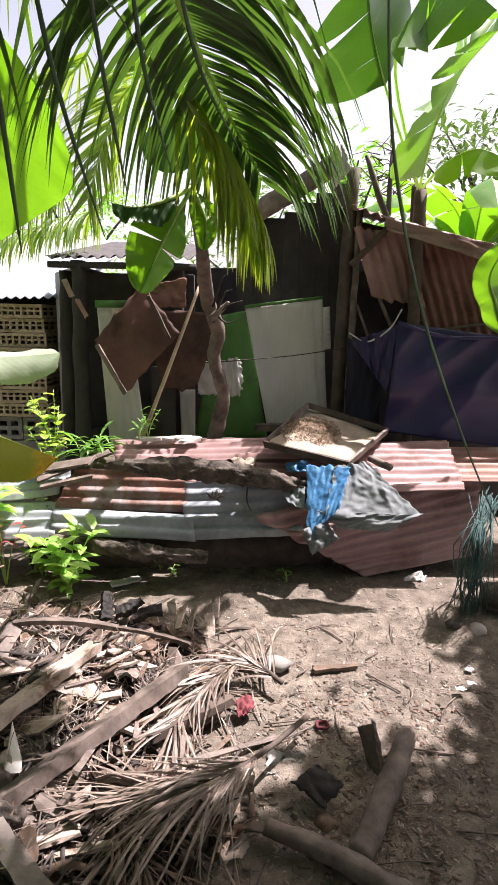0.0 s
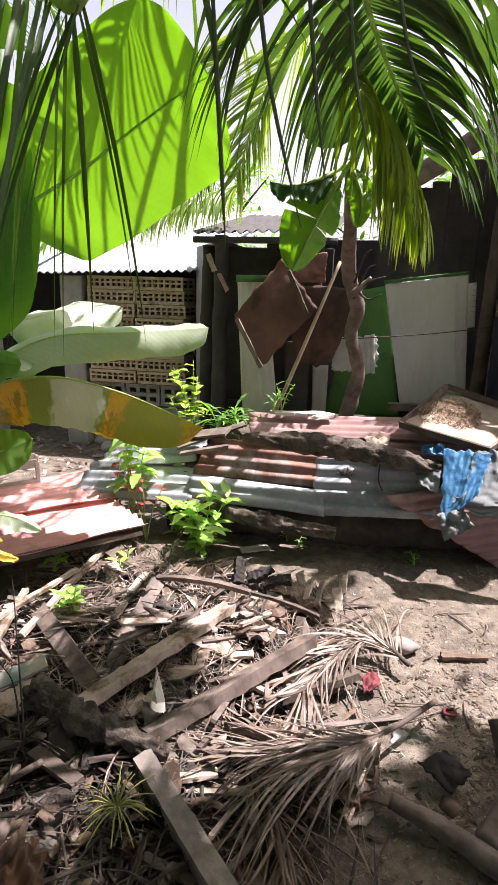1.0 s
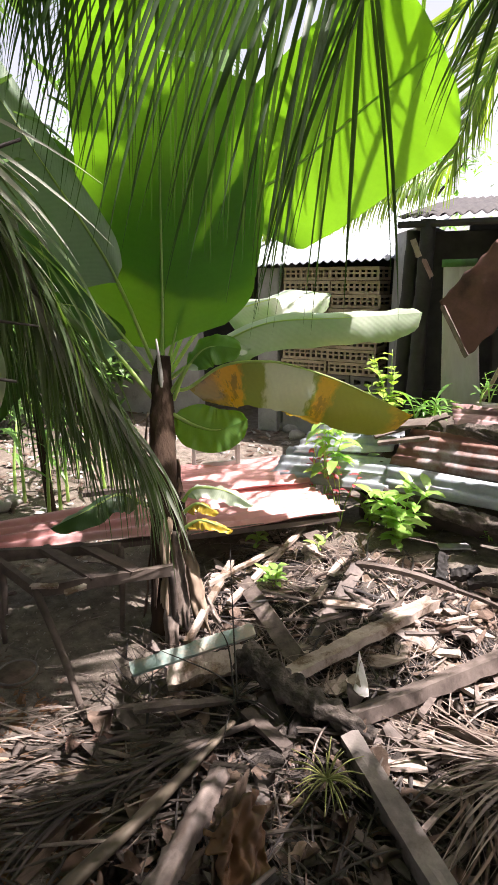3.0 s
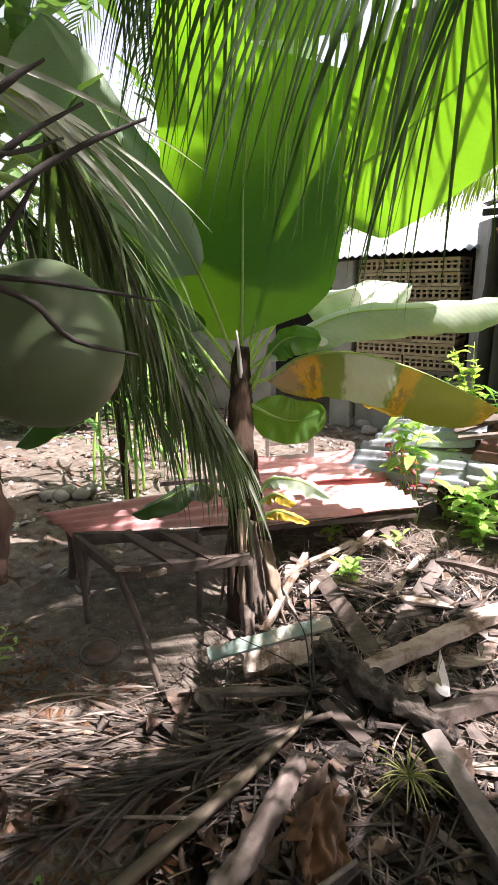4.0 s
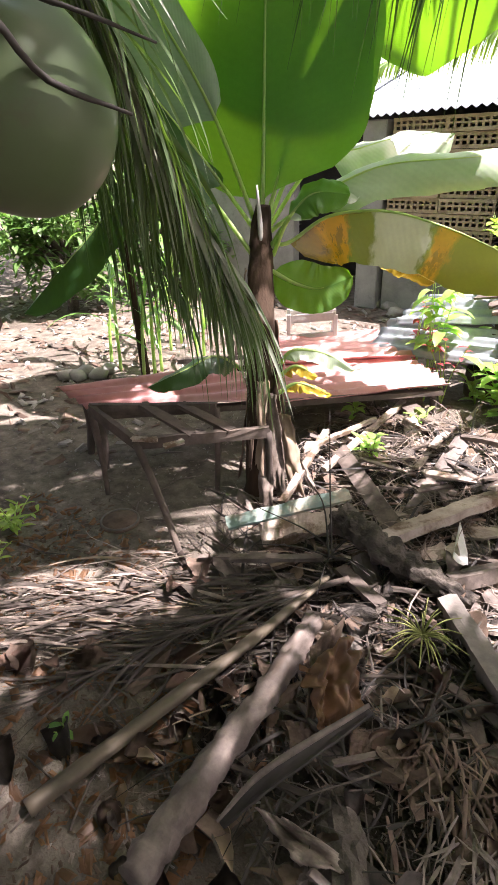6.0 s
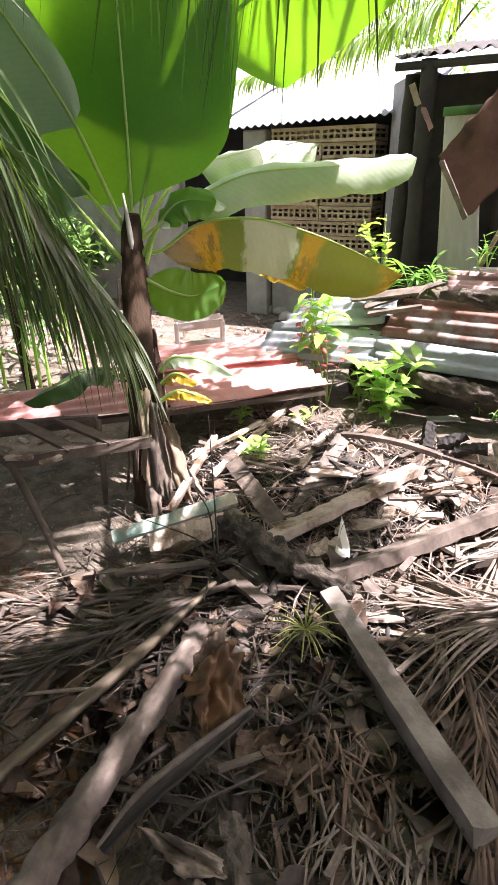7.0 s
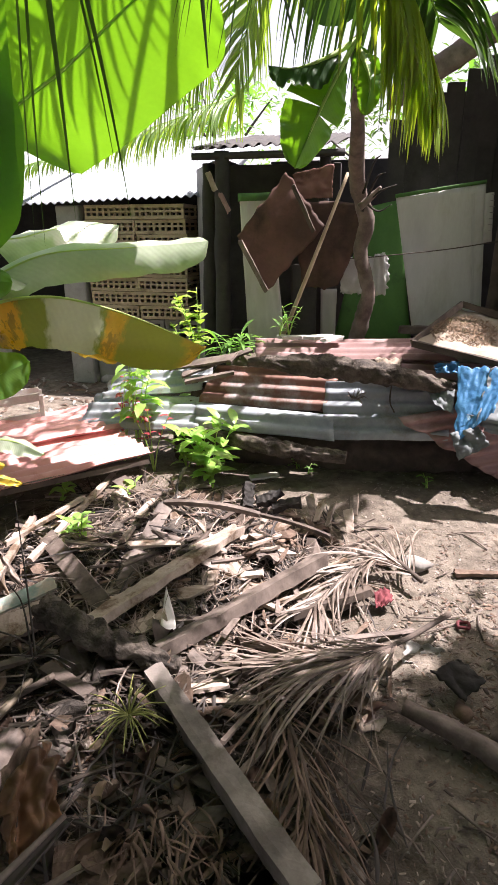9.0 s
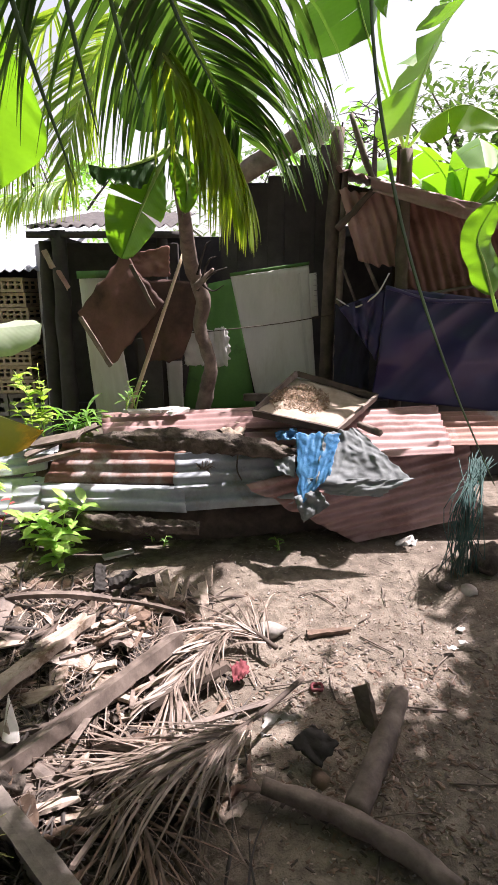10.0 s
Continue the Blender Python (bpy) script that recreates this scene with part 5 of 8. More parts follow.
banana_leaf(yb, [Q, (-0.313, 2.28, 1.921), (-0.413, 2.25, 1.888), (-0.510, 2.25, 1.898)], 0.075, up=(0, -0.5, 0.9), fold=0.75, seed=32, petiole=0.18, tip=0.4, base=0.4, ripple=0.03, mat=M_LEAF_SHADED)
banana_leaf(yb, [Q, (-0.285, 2.29, 1.860), (-0.350, 2.27, 1.725), (-0.415, 2.27, 1.585)], 0.135, up=(0.35, -0.95, 0.0), fold=0.45, seed=33, petiole=0.18, tip=0.35, base=0.5, tears=(0.55, -0.6), ripple=0.04, uneven=0.15)
banana_leaf(yb, [Q, (-0.13, 2.42, 2.20), (0.006, 2.45, 2.250), (0.063, 2.45, 2.140)], 0.08, up=(0, -0.9, 0.3), fold=0.3, seed=34, petiole=0.45, tip=0.4)
banana_leaf(yb, [Q, (-0.20, 2.34, 1.93), (-0.17, 2.33, 1.85), (-0.18, 2.33, 1.75)], 0.06, up=(0.1, -1, 0.2), fold=0.5, seed=35, petiole=0.15, tip=0.3, base=0.5, ripple=0.03)

# the plant at the shack's right end
rb_ = thing("banana_plant", (1.55, 4.9, 0), "banana plant behind the shack with torn bright leaves", "banana plant")
part("pseudostem", rod([(1.5, 5.2, 0), (1.45, 5.1, 1.0), (1.126, 4.159, 2.389)], [0.11, 0.1, 0.05], 14, 12, 0.2), M_STEM, rb_)
R0 = (1.105, 4.071, 2.335)
banana_leaf(rb_, [R0, (1.079, 3.808, 2.570), (1.091, 3.520, 2.777), (1.136, 3.368, 2.843), (1.204, 3.200, 2.915)], 0.38, up=(0.5, -0.8, 0.2), fold=0.15, tears=(0.3, 0.42, 0.55, 0.66, 0.78, 0.9, -0.35, -0.5, -0.62, -0.75, -0.88), seed=41, petiole=0.08)
banana_leaf(rb_, [R0, (0.778, 3.622, 2.720), (0.610, 3.351, 2.944), (0.521, 3.088, 3.063)], 0.36, up=(0.1, -0.9, 0.1), fold=0.2, tears=(0.5, 0.7, 0.85, -0.55, -0.8), seed=42, petiole=0.4, mat=M_LEAF_SHADED)
banana_leaf(rb_, [R0, (0.769, 3.482, 2.813), (0.790, 3.178, 2.995), (0.894, 3.016, 3.034), (1.080, 2.923, 2.859)], 0.36, up=(0.1, -0.8, 0.6), fold=0.5, tears=(0.5, 0.6, 0.7, 0.8, 0.9, -0.6, -0.8), seed=43, petiole=0.35)
banana_leaf(rb_, [R0, (1.187, 3.809, 2.446), (1.325, 3.643, 2.484), (1.505, 3.497, 2.347)], 0.16, up=(0, -0.7, 0.7), fold=0.5, tears=(0.5, 0.7), seed=44, petiole=0.2)
banana_leaf(rb_, [(1.461, 3.287, 1.353), (1.366, 3.275, 1.598), (1.299, 3.241, 1.744), (1.359, 3.199, 1.915)], 0.09, up=(0, -1, 0.1), fold=0.3, seed=45, petiole=0.1)
rc_ = thing("banana_plant", (2.4, 5.6, 0), "banana plants standing behind the shack roof", "banana plant")
part("pseudostem", rod([(2.4, 6.4, 0), (2.4, 6.4, 1.2), (2.35, 6.4, 2.2)], [0.12, 0.1, 0.06], 10, 10, 0.2), M_STEM, rc_)
for k in range(8):
    a = -0.3 + k * 0.8
    d = Vector((math.cos(a), math.sin(a), 0))
    p = Vector((2.35, 6.4, 2.1))
    banana_leaf(rc_, [p, p + d * 0.25 + Vector((0, 0, 0.45)), p + d * 0.7 + Vector((0, 0, 0.7)), p + d * 1.25 + Vector((0, 0, 0.35 + 0.2 * (k % 3)))], 0.22, fold=0.4, seed=50 + k, tears=(0.4, 0.6, 0.8, -0.5, -0.7), n=20)


# ---------------------------------------------------------------- coconut palms
def leaflet_mesh(bm, q, d, s, t, L, w, dr, rnd, m=8):
    prev = None
    tw = rnd.uniform(-0.7, 0.7)
    for j in range(m + 1):
        z = j / m
        wd = w * 0.5 * min(1, 0.45 + z * 4) * max(0.03, 1 - z ** 1.8)
        x = (t - d * t.dot(d))
        x = x.normalized() if x.length > 0.2 else s.cross(d).normalized()
        x = (x * math.cos(tw) + d.cross(x) * math.sin(tw)).normalized()
        hgt = d.cross(x) * wd * 0.4
        ring = (bm.verts.new(q - x * wd + hgt), bm.verts.new(q), bm.verts.new(q + x * wd + hgt))
        if prev:
            bm.faces.new((prev[0], ring[0], ring[1], prev[1]))
            bm.faces.new((prev[1], ring[1], ring[2], prev[2]))
        prev = ring
        q = q + d * (L / m)
        d = (d + Vector((0, 0, -dr / m)) * (0.4 + 1.2 * z)).normalized()


def frond(parent, ribs, length, n_leaf=40, r=0.014, droop=1.1, width=0.028, mat=None, seed=0, sweep=55, start=0.12, up=(0, 0, 1), lift=0.1, name="frond", label="", each=False, stop=1.0):
    """A palm frond: the rachis, and leaflets that hang from both of its sides."""
    mat = mat or M_PALM
    c = spline(ribs, 60)
    rnd = random.Random(seed)
    bmr = bmesh.new()
    tube(bmr, c, [r * (1.1 - i / 60) + 0.002 for i in range(61)], 8)
    fr = part(name, bmr, M_RIB, parent, label)
    bm = bmesh.new()
    up = Vector(up)
    for k in range(n_leaf):
        for side in (-1, 1):
            u = start + (stop - start) * (k + 0.5 * (side > 0) + rnd.uniform(-0.2, 0.2)) / n_leaf
            u = min(0.995, max(0, u))
            i = int(u * 60)
            p = c[i].lerp(c[min(i + 1, 60)], u * 60 - i)
            t = (c[min(i + 1, 60)] - c[max(i - 1, 0)]).normalized()
            s = t.cross(up).normalized() * side
            a = radians(sweep * (1.1 - 0.45 * u) + rnd.uniform(-6, 6))
            d = (t * math.cos(a) + s * math.sin(a) + up * lift).normalized()
            L = length * (0.55 + 0.45 * math.sin(math.pi * min(1, u * 0.9 + 0.12))) * rnd.uniform(0.85, 1.1)
            if u > 0.85:
                L *= 0.75
            leaflet_mesh(bm, p.copy(), d, s, t, L, width * rnd.uniform(0.8, 1.15), droop * rnd.uniform(0.7, 1.35), rnd)
            if each:
                part("leaflet", bm, mat, fr)
                bm = bmesh.new()
    if not each:
        tagged(part("foliage", bm, mat, fr), kind="stuff")
    else:
        bm.free()
    return fr


# palm that leans over from behind the viewpoint: its crown hangs overhead
palm = thing("coconut_palm", (0.5, -1.6, 0), "coconut palm whose green fronds hang overhead", "palm")
part("trunk", rod([(0.5, -1.6, -0.1), (0.45, -1.4, 1.0), (0.3, -1.0, 2.2), (0.1, -0.5, 3.1)], [0.16, 0.13, 0.12, 0.1], 26, 18, 0.12), M_BARK, palm)
C0 = (0.1, -0.45, 3.1)
frond(palm, [C0, (-0.35, 0.75, 3.0), (-0.229, 1.491, 2.400), (-0.215, 1.693, 2.340), (-0.165, 1.895, 2.265), (-0.075, 2.101, 2.150), (0.040, 2.250, 1.990)], 0.78, 68, seed=1, each=True, droop=2.2, width=0.029, start=0.3, sweep=58)
frond(palm, [C0, (-0.5, 0.25, 3.05), (-0.594, 0.960, 2.051), (-0.753, 0.968, 2.054), (-0.967, 0.956, 2.114), (-1.236, 0.942, 2.164), (-1.408, 0.953, 2.138)], 0.62, 52, seed=2, each=True, droop=1.0, width=0.011, start=0.36, sweep=60, lift=-2.0)
frond(palm, [C0, (0.9, -0.6, 3.5), (1.8, -0.6, 3.2)], 0.8, 30, seed=9)
frond(palm, [C0, (0.2, -1.5, 3.5), (0.3, -2.4, 3.1)], 0.8, 30, seed=10)

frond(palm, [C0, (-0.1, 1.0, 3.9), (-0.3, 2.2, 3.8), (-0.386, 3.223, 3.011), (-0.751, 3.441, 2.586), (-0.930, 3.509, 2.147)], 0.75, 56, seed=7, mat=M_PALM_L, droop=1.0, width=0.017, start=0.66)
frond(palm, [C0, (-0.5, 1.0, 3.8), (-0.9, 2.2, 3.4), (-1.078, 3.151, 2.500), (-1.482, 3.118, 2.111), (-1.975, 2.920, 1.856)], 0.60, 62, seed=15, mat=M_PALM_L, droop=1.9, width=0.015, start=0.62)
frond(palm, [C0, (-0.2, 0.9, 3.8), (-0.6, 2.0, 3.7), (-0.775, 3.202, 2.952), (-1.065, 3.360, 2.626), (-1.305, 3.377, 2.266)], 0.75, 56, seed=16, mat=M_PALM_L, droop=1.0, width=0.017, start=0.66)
# unseen frond added to shade the soil on the right
frond(palm, [C0, (0.9, 0.1, 4.0), (1.9, 0.8, 3.9), (2.6, 1.6, 3.2)], 0.85, 52, seed=26, droop=1.3)

# ring of unseen overhead fronds, added to shade the near ground
for k in range(6):
    a = -0.15 + k * 0.25
    rr = (2.45, 2.15, 2.6)[int(k) % 3] * (1.35 if a < 0.95 else 0.92 if a > 1.25 else 1.0)
    zz = (3.25, 3.6, 3.95, 3.4)[int(k) % 4]
    e = Vector((math.cos(a), math.sin(a), 0))
    c0 = Vector(C0)
    frond(palm, [c0, c0 + e * rr * 0.33 + Vector((0, 0, zz - 2.60)), c0 + e * rr * 0.68 + Vector((0, 0, zz - 2.5)), c0 + e * rr + Vector((0, 0, zz - 2.8))], 0.72, 54, seed=200 + int(k * 5), droop=0.9, width=0.034)
# unseen pair, added to darken the soil by the bench
for k in (1, 2):
    a = 1.85 + k * 0.22
    e = Vector((math.cos(a), math.sin(a), 0))
    c0 = Vector(C0)
    frond(palm, [c0, c0 + e * 0.8 + Vector((0, 0, 0.7)), c0 + e * 1.6 + Vector((0, 0, 0.75)), c0 + e * 2.4 + Vector((0, 0, 0.35))], 0.7, 46, seed=260 + k, droop=0.9, width=0.034)
# unseen fronds placed to keep sun off the bench and left red sheet
for k, p in enumerate(((-1.25, 2.1, 3.5), (-0.95, 2.35, 3.65), (-1.5, 1.8, 3.45))):
    frond(palm, [C0, (-0.3 - 0.1 * k, 0.5, 3.8), (p[0] * 0.7, p[1] * 0.62, 4.0), p], 0.75, 52, seed=280 + k, droop=0.9, width=0.05)
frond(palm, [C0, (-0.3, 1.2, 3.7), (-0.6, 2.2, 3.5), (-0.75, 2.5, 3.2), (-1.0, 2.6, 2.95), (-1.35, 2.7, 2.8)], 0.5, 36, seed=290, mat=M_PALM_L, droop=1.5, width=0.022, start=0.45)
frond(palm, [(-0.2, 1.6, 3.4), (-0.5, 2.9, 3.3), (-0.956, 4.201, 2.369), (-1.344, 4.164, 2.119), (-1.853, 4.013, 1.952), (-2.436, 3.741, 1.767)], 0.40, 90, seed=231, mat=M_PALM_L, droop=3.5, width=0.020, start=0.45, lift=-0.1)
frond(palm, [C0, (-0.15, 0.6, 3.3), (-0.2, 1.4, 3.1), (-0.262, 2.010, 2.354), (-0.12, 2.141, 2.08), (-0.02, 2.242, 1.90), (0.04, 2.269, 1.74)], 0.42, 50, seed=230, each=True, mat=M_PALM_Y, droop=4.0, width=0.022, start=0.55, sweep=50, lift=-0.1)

# unseen frond put between the sun and the bench
frond(palm, [C0, (-0.3, 1.0, 3.9), (-0.35, 1.9, 3.75), (-0.5, 2.35, 3.45)], 0.7, 56, seed=301, droop=0.9, width=0.042, start=0.52)

# unseen fronds placed to shade the foot of the heap
for k, p in enumerate(((0.95, 2.0, 3.35), (1.35, 1.85, 3.5), (1.75, 1.6, 3.3))):
    frond(palm, [C0, (p[0] * 0.3 + 0.1, 0.3, 3.7), (p[0] * 0.7, 1.15, 3.85), p], 0.72, 46, seed=310 + k, droop=0.9, width=0.045, start=0.25)

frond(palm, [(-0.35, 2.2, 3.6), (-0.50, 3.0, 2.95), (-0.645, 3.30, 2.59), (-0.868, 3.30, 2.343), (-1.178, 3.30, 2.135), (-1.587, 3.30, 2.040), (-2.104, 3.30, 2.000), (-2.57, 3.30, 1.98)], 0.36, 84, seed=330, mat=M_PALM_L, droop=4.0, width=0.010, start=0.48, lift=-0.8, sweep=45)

# unseen fronds added as shade: far yard, heap foot, lower right soil
frond(palm, [C0, (-0.2, 1.2, 4.0), (-0.45, 2.3, 4.05), (-0.95, 2.65, 3.95), (-1.5, 2.9, 3.75)], 0.62, 40, seed=341, droop=0.8, width=0.05, start=0.60)
frond(palm, [C0, (0.25, 0.5, 3.85), (0.36, 1.1, 3.95), (0.44, 1.55, 3.88), (0.42, 1.95, 3.7)], 0.46, 36, seed=342, droop=0.8, width=0.05, start=0.5)
frond(palm, [C0, (0.9, 0.4, 3.9), (1.5, 1.2, 4.0), (1.8, 1.9, 3.85), (1.9, 2.3, 3.65)], 0.46, 60, seed=343, droop=0.8, width=0.06, start=0.6)

# a frond that hangs close by, with few long leaflets
near = frond(palm, [C0, (-0.2, 0.1, 3.0), (-0.398, 0.796, 2.056), (-0.211, 0.836, 2.007), (0.004, 0.820, 1.995), (0.136, 0.70, 1.95)], 0.3, 6, seed=295, start=0.2, stop=0.5, width=0.012)
for pts in (((-0.291, 0.824, 1.987), (-0.270, 0.879, 1.809), (-0.220, 0.917, 1.616)), ((-0.225, 0.836, 2.001), (-0.207, 0.891, 1.821), (-0.186, 0.924, 1.682)), ((-0.342, 0.802, 1.990), (-0.337, 0.858, 1.730), (-0.331, 0.876, 1.585)),
            ((0.135, 0.70, 1.95), (0.160, 0.742, 1.75), (0.193, 0.767, 1.617), (0.232, 0.765, 1.489), (0.282, 0.734, 1.350), (0.325, 0.685, 1.235)),
            ((-0.169, 0.846, 2.006), (-0.154, 0.905, 1.842), (-0.120, 0.939, 1.710)), ((-0.117, 0.855, 2.006), (-0.079, 0.911, 1.853), (-0.018, 0.949, 1.746))):
    part("leaflet", rod(pts, [0.002, 0.0042, 0.0036, 0.001], 24, 8, 0.0, 0.3), M_PALM, near)

# low palm on the left, with its nut
dwarf = thing("coconut_palm", (-1.75, -0.35, 0), "low coconut palm with a green nut and a dry spathe", "palm")
part("trunk", rod([(-1.75, -0.35, -0.1), (-1.70, -0.3, 0.7), (-1.62, -0.2, 1.5), (-1.55, -0.1, 1.95)], [0.18, 0.15, 0.13, 0.1], 24, 18, 0.12), M_BARK, dwarf)
D0 = (-1.50, -0.05, 1.95)
def trailing_frond(parent, ribs, n, length, width, mat, seed, spread, droop, start=0.1, each=True):
    """A limp frond whose long leaflets trail along the rachis and hang from it."""
    c = spline(ribs, 60)
    rnd = random.Random(seed)
    b = bmesh.new()
    tube(b, c, [0.010 * (1.1 - i / 60) + 0.002 for i in range(61)], 8)
    fr = part("frond", b, M_RIB, parent, "limp frond with long trailing leaflets")
    for k in range(n):
        u = start + (0.97 - start) * (k + rnd.random()) / n
        i = min(59, int(u * 60))
        p = c[i].lerp(c[i + 1], u * 60 - i)
        t = (c[i + 1] - c[i]).normalized()
        sd = t.cross(Vector((0, 0, 1))).normalized() * (1 if k % 2 else -1)
        d = (t + sd * spread * rnd.uniform(0.3, 1.2) + Vector((0, 0, rnd.uniform(-0.3, 0.15)))).normalized()
        b = bmesh.new()
        leaflet_mesh(b, p.copy(), d, sd, t, length * rnd.uniform(0.6, 1.1), width * rnd.uniform(0.7, 1.2), droop * rnd.uniform(0.5, 1.4), rnd, 9)
        part("leaflet", b, mat, fr)
    return fr


DROOP = [D0, (-1.273, 0.509, 1.757), (-1.349, 0.688, 1.694), (-1.419, 0.867, 1.557), (-1.461, 1.002, 1.399), (-1.476, 1.144, 1.202), (-1.425, 1.310, 0.928)]
trailing_frond(dwarf, DROOP, 130, 0.60, 0.017, M_PALM_T, 61, 0.40, 3.4, 0.2)
trailing_frond(dwarf, [Vector(p) + Vector((-0.16, 0.10, -0.04)) for p in DROOP], 80, 0.55, 0.017, M_PALM_T, 63, 0.45, 3.0, 0.25)
trailing_frond(dwarf, [Vector(p) + Vector((-0.30, 0.30, -0.10)) for p in DROOP], 80, 0.55, 0.017, M_PALM_T, 64, 0.5, 3.0, 0.35)
trailing_frond(dwarf, [Vector(p) + Vector((-0.44, 0.16, -0.02)) for p in DROOP], 100, 0.60, 0.014, M_PALM, 65, 0.45, 3.2, 0.25)
trailing_frond(dwarf, [Vector(p) + Vector((0.03, -0.03, 0.02)) for p in DROOP], 80, 0.50, 0.016, M_PALM_GLINT, 62, 0.14, 0.8, 0.10)
frond(dwarf, [D0, (-2.2, -0.2, 2.4), (-3.0, -0.2, 2.1)], 0.6, 30, seed=11)
frond(dwarf, [D0, (-1.6, -0.8, 2.4), (-1.7, -1.5, 2.2)], 0.6, 30, seed=12)
# high frond out of view, added to shade the bench
frond(dwarf, [D0, (-1.95, 0.3, 3.0), (-2.4, 1.0, 3.3), (-2.9, 1.8, 3.1)], 0.6, 40, seed=241, droop=1.2, width=0.034)
nutb = bmesh.new()
bmesh.ops.create_uvsphere(nutb, u_segments=40, v_segments=26, radius=1.0)
for v in nutb.verts:
    v.co = Vector((v.co.x * 0.097, v.co.y * 0.097, v.co.z * 0.100)) * (1 + 0.018 * math.cos(3 * math.atan2(v.co.y, v.co.x)))
bmesh.ops.transform(nutb, matrix=Matrix.Translation((-0.899, 0.278, 1.381)) @ pose(0, 0, 0, 25, 30, 0), verts=nutb.verts)
part("coconut", nutb, M_NUT, dwarf, "pale green unripe coconut")


def flower_stalk():
    """The woody branches of the spent flower stalk that hold the nut."""
    main = rod([D0, (-1.106, 0.172, 1.519), (-0.955, 0.187, 1.509), (-0.891, 0.185, 1.460)], [0.02, 0.014, 0.011, 0.008], 16, 8, 0.3)
    st = part("flower_stalk", main, M_TWIG, dwarf, "dark dry branched flower stalk")
    for pts, r in (([(-0.929, 0.195, 1.497), (-0.883, 0.223, 1.532), (-0.863, 0.274, 1.570), (-0.834, 0.328, 1.603), (-0.811, 0.384, 1.630)], 0.0062),
                   ([(-0.891, 0.177, 1.518), (-0.851, 0.193, 1.549), (-0.824, 0.220, 1.582), (-0.798, 0.283, 1.623)], 0.0058),
                   ([(-0.844, 0.151, 1.585), (-0.820, 0.181, 1.602), (-0.797, 0.202, 1.624), (-0.781, 0.229, 1.644)], 0.006),
                   ([(-0.876, 0.166, 1.501), (-0.827, 0.172, 1.475), (-0.811, 0.192, 1.503), (-0.803, 0.225, 1.550)], 0.005),
                   ([(-0.860, 0.160, 1.451), (-0.825, 0.179, 1.451), (-0.809, 0.209, 1.435), (-0.799, 0.245, 1.396), (-0.782, 0.318, 1.373)], 0.0055),
                   ([(-0.854, 0.169, 1.462), (-0.810, 0.200, 1.458), (-0.786, 0.261, 1.447), (-0.778, 0.353, 1.431)], 0.0042),
                   ([(-0.861, 0.157, 1.431), (-0.835, 0.161, 1.405), (-0.828, 0.176, 1.375)], 0.0045),
                   ([(-0.897, 0.166, 1.358), (-0.902, 0.180, 1.301), (-0.910, 0.210, 1.227)], 0.0035),
                   ([(-0.816, 0.158, 1.586), (-0.816, 0.201, 1.569), (-0.811, 0.266, 1.591)], 0.004)):
        part("twig", rod(pts, [r * 0.75, r * 0.65, r * 0.6, r * 0.3], 16, 7, 0.6, 1.0, 60.0), M_TWIG, st)


flower_stalk()
part("spathe", rod([(-0.957, 0.179, 1.346), (-0.955, 0.192, 1.258), (-0.936, 0.195, 1.176), (-0.913, 0.193, 1.101)], [0.018, 0.038, 0.03, 0.006], 40, 22, 0.45, 0.6, 34.0), M_SPATHE, dwarf, "dry brown flower sheath")
part("spathe_fringe", tuft((-0.915, 0.191, 1.115), 0.03, 26, 8, M_SPATHE, 0.2, 0.0015), M_SPATHE, dwarf, "frayed fibre at its tip")

left_palm = thing("coconut_palm", (-6.2, 6.9, 0), "distant coconut palm with grey-green hanging fronds", "palm")
part("trunk", rod([(-6.2, 6.9, -0.1), (-6.15, 6.85, 2.5), (-6.1, 6.8, 5.0)], [0.17, 0.14, 0.11], 16, 12, 0.12), M_BARK, left_palm)
for k in range(9):
    a = k * 0.70 - 0.9
    d = Vector((math.cos(a), math.sin(a), 0))
    p = Vector((-6.1, 6.8, 5.0))
    frond(left_palm, [p, p + d * 0.8 + Vector((0, 0, 0.5)), p + d * 1.7 + Vector((0, 0, 0.2)), p + d * 2.3 + Vector((0, 0, -0.7))], 0.8, 36, seed=80 + k, droop=1.4)


# ---------------------------------------------------------------- heap of palm waste and timber
def heap_z(x, y):
    """Top of the waste heap."""
    def hump(cx, cy, rx, ry, h):
        d = ((x - cx) / rx) ** 2 + ((y - cy) / ry) ** 2
        return h * math.exp(-d * 1.4)
    h = hump(-0.95, 2.15, 0.75, 0.5, 0.17) + hump(-0.75, 1.35, 0.75, 0.6, 0.10) + hump(-0.5, 0.75, 0.8, 0.5, 0.06) + hump(-1.25, 2.4, 0.4, 0.25, 0.05)
    return ground_z(x, y) + h


def build_heap():
    bm = bmesh.new()
    xs, ys = np.arange(-1.75, 0.40, 0.022), np.arange(0.25, 2.75, 0.022)
    g = []
    for x in xs:
        col = []
        for y in ys:
            h = heap_z(x, y) - ground_z(x, y)
            n = 0.042 * noise.noise(Vector((x * 9, y * 9, 4))) + 0.028 * noise.noise(Vector((x * 24, y * 24, 8)))
            col.append(bm.verts.new((x, y, ground_z(x, y) + h - 0.042 + n * min(1, h * 14))))
        g.append(col)
    for i in range(len(xs) - 1):
        for j in range(len(ys) - 1):
            bm.faces.new((g[i][j], g[i + 1][j], g[i + 1][j + 1], g[i][j + 1]))
    return single("waste_heap", bm, M_LITTER, "low heap of rotting palm waste and dark litter", "heap", kind="stuff")


build_heap()


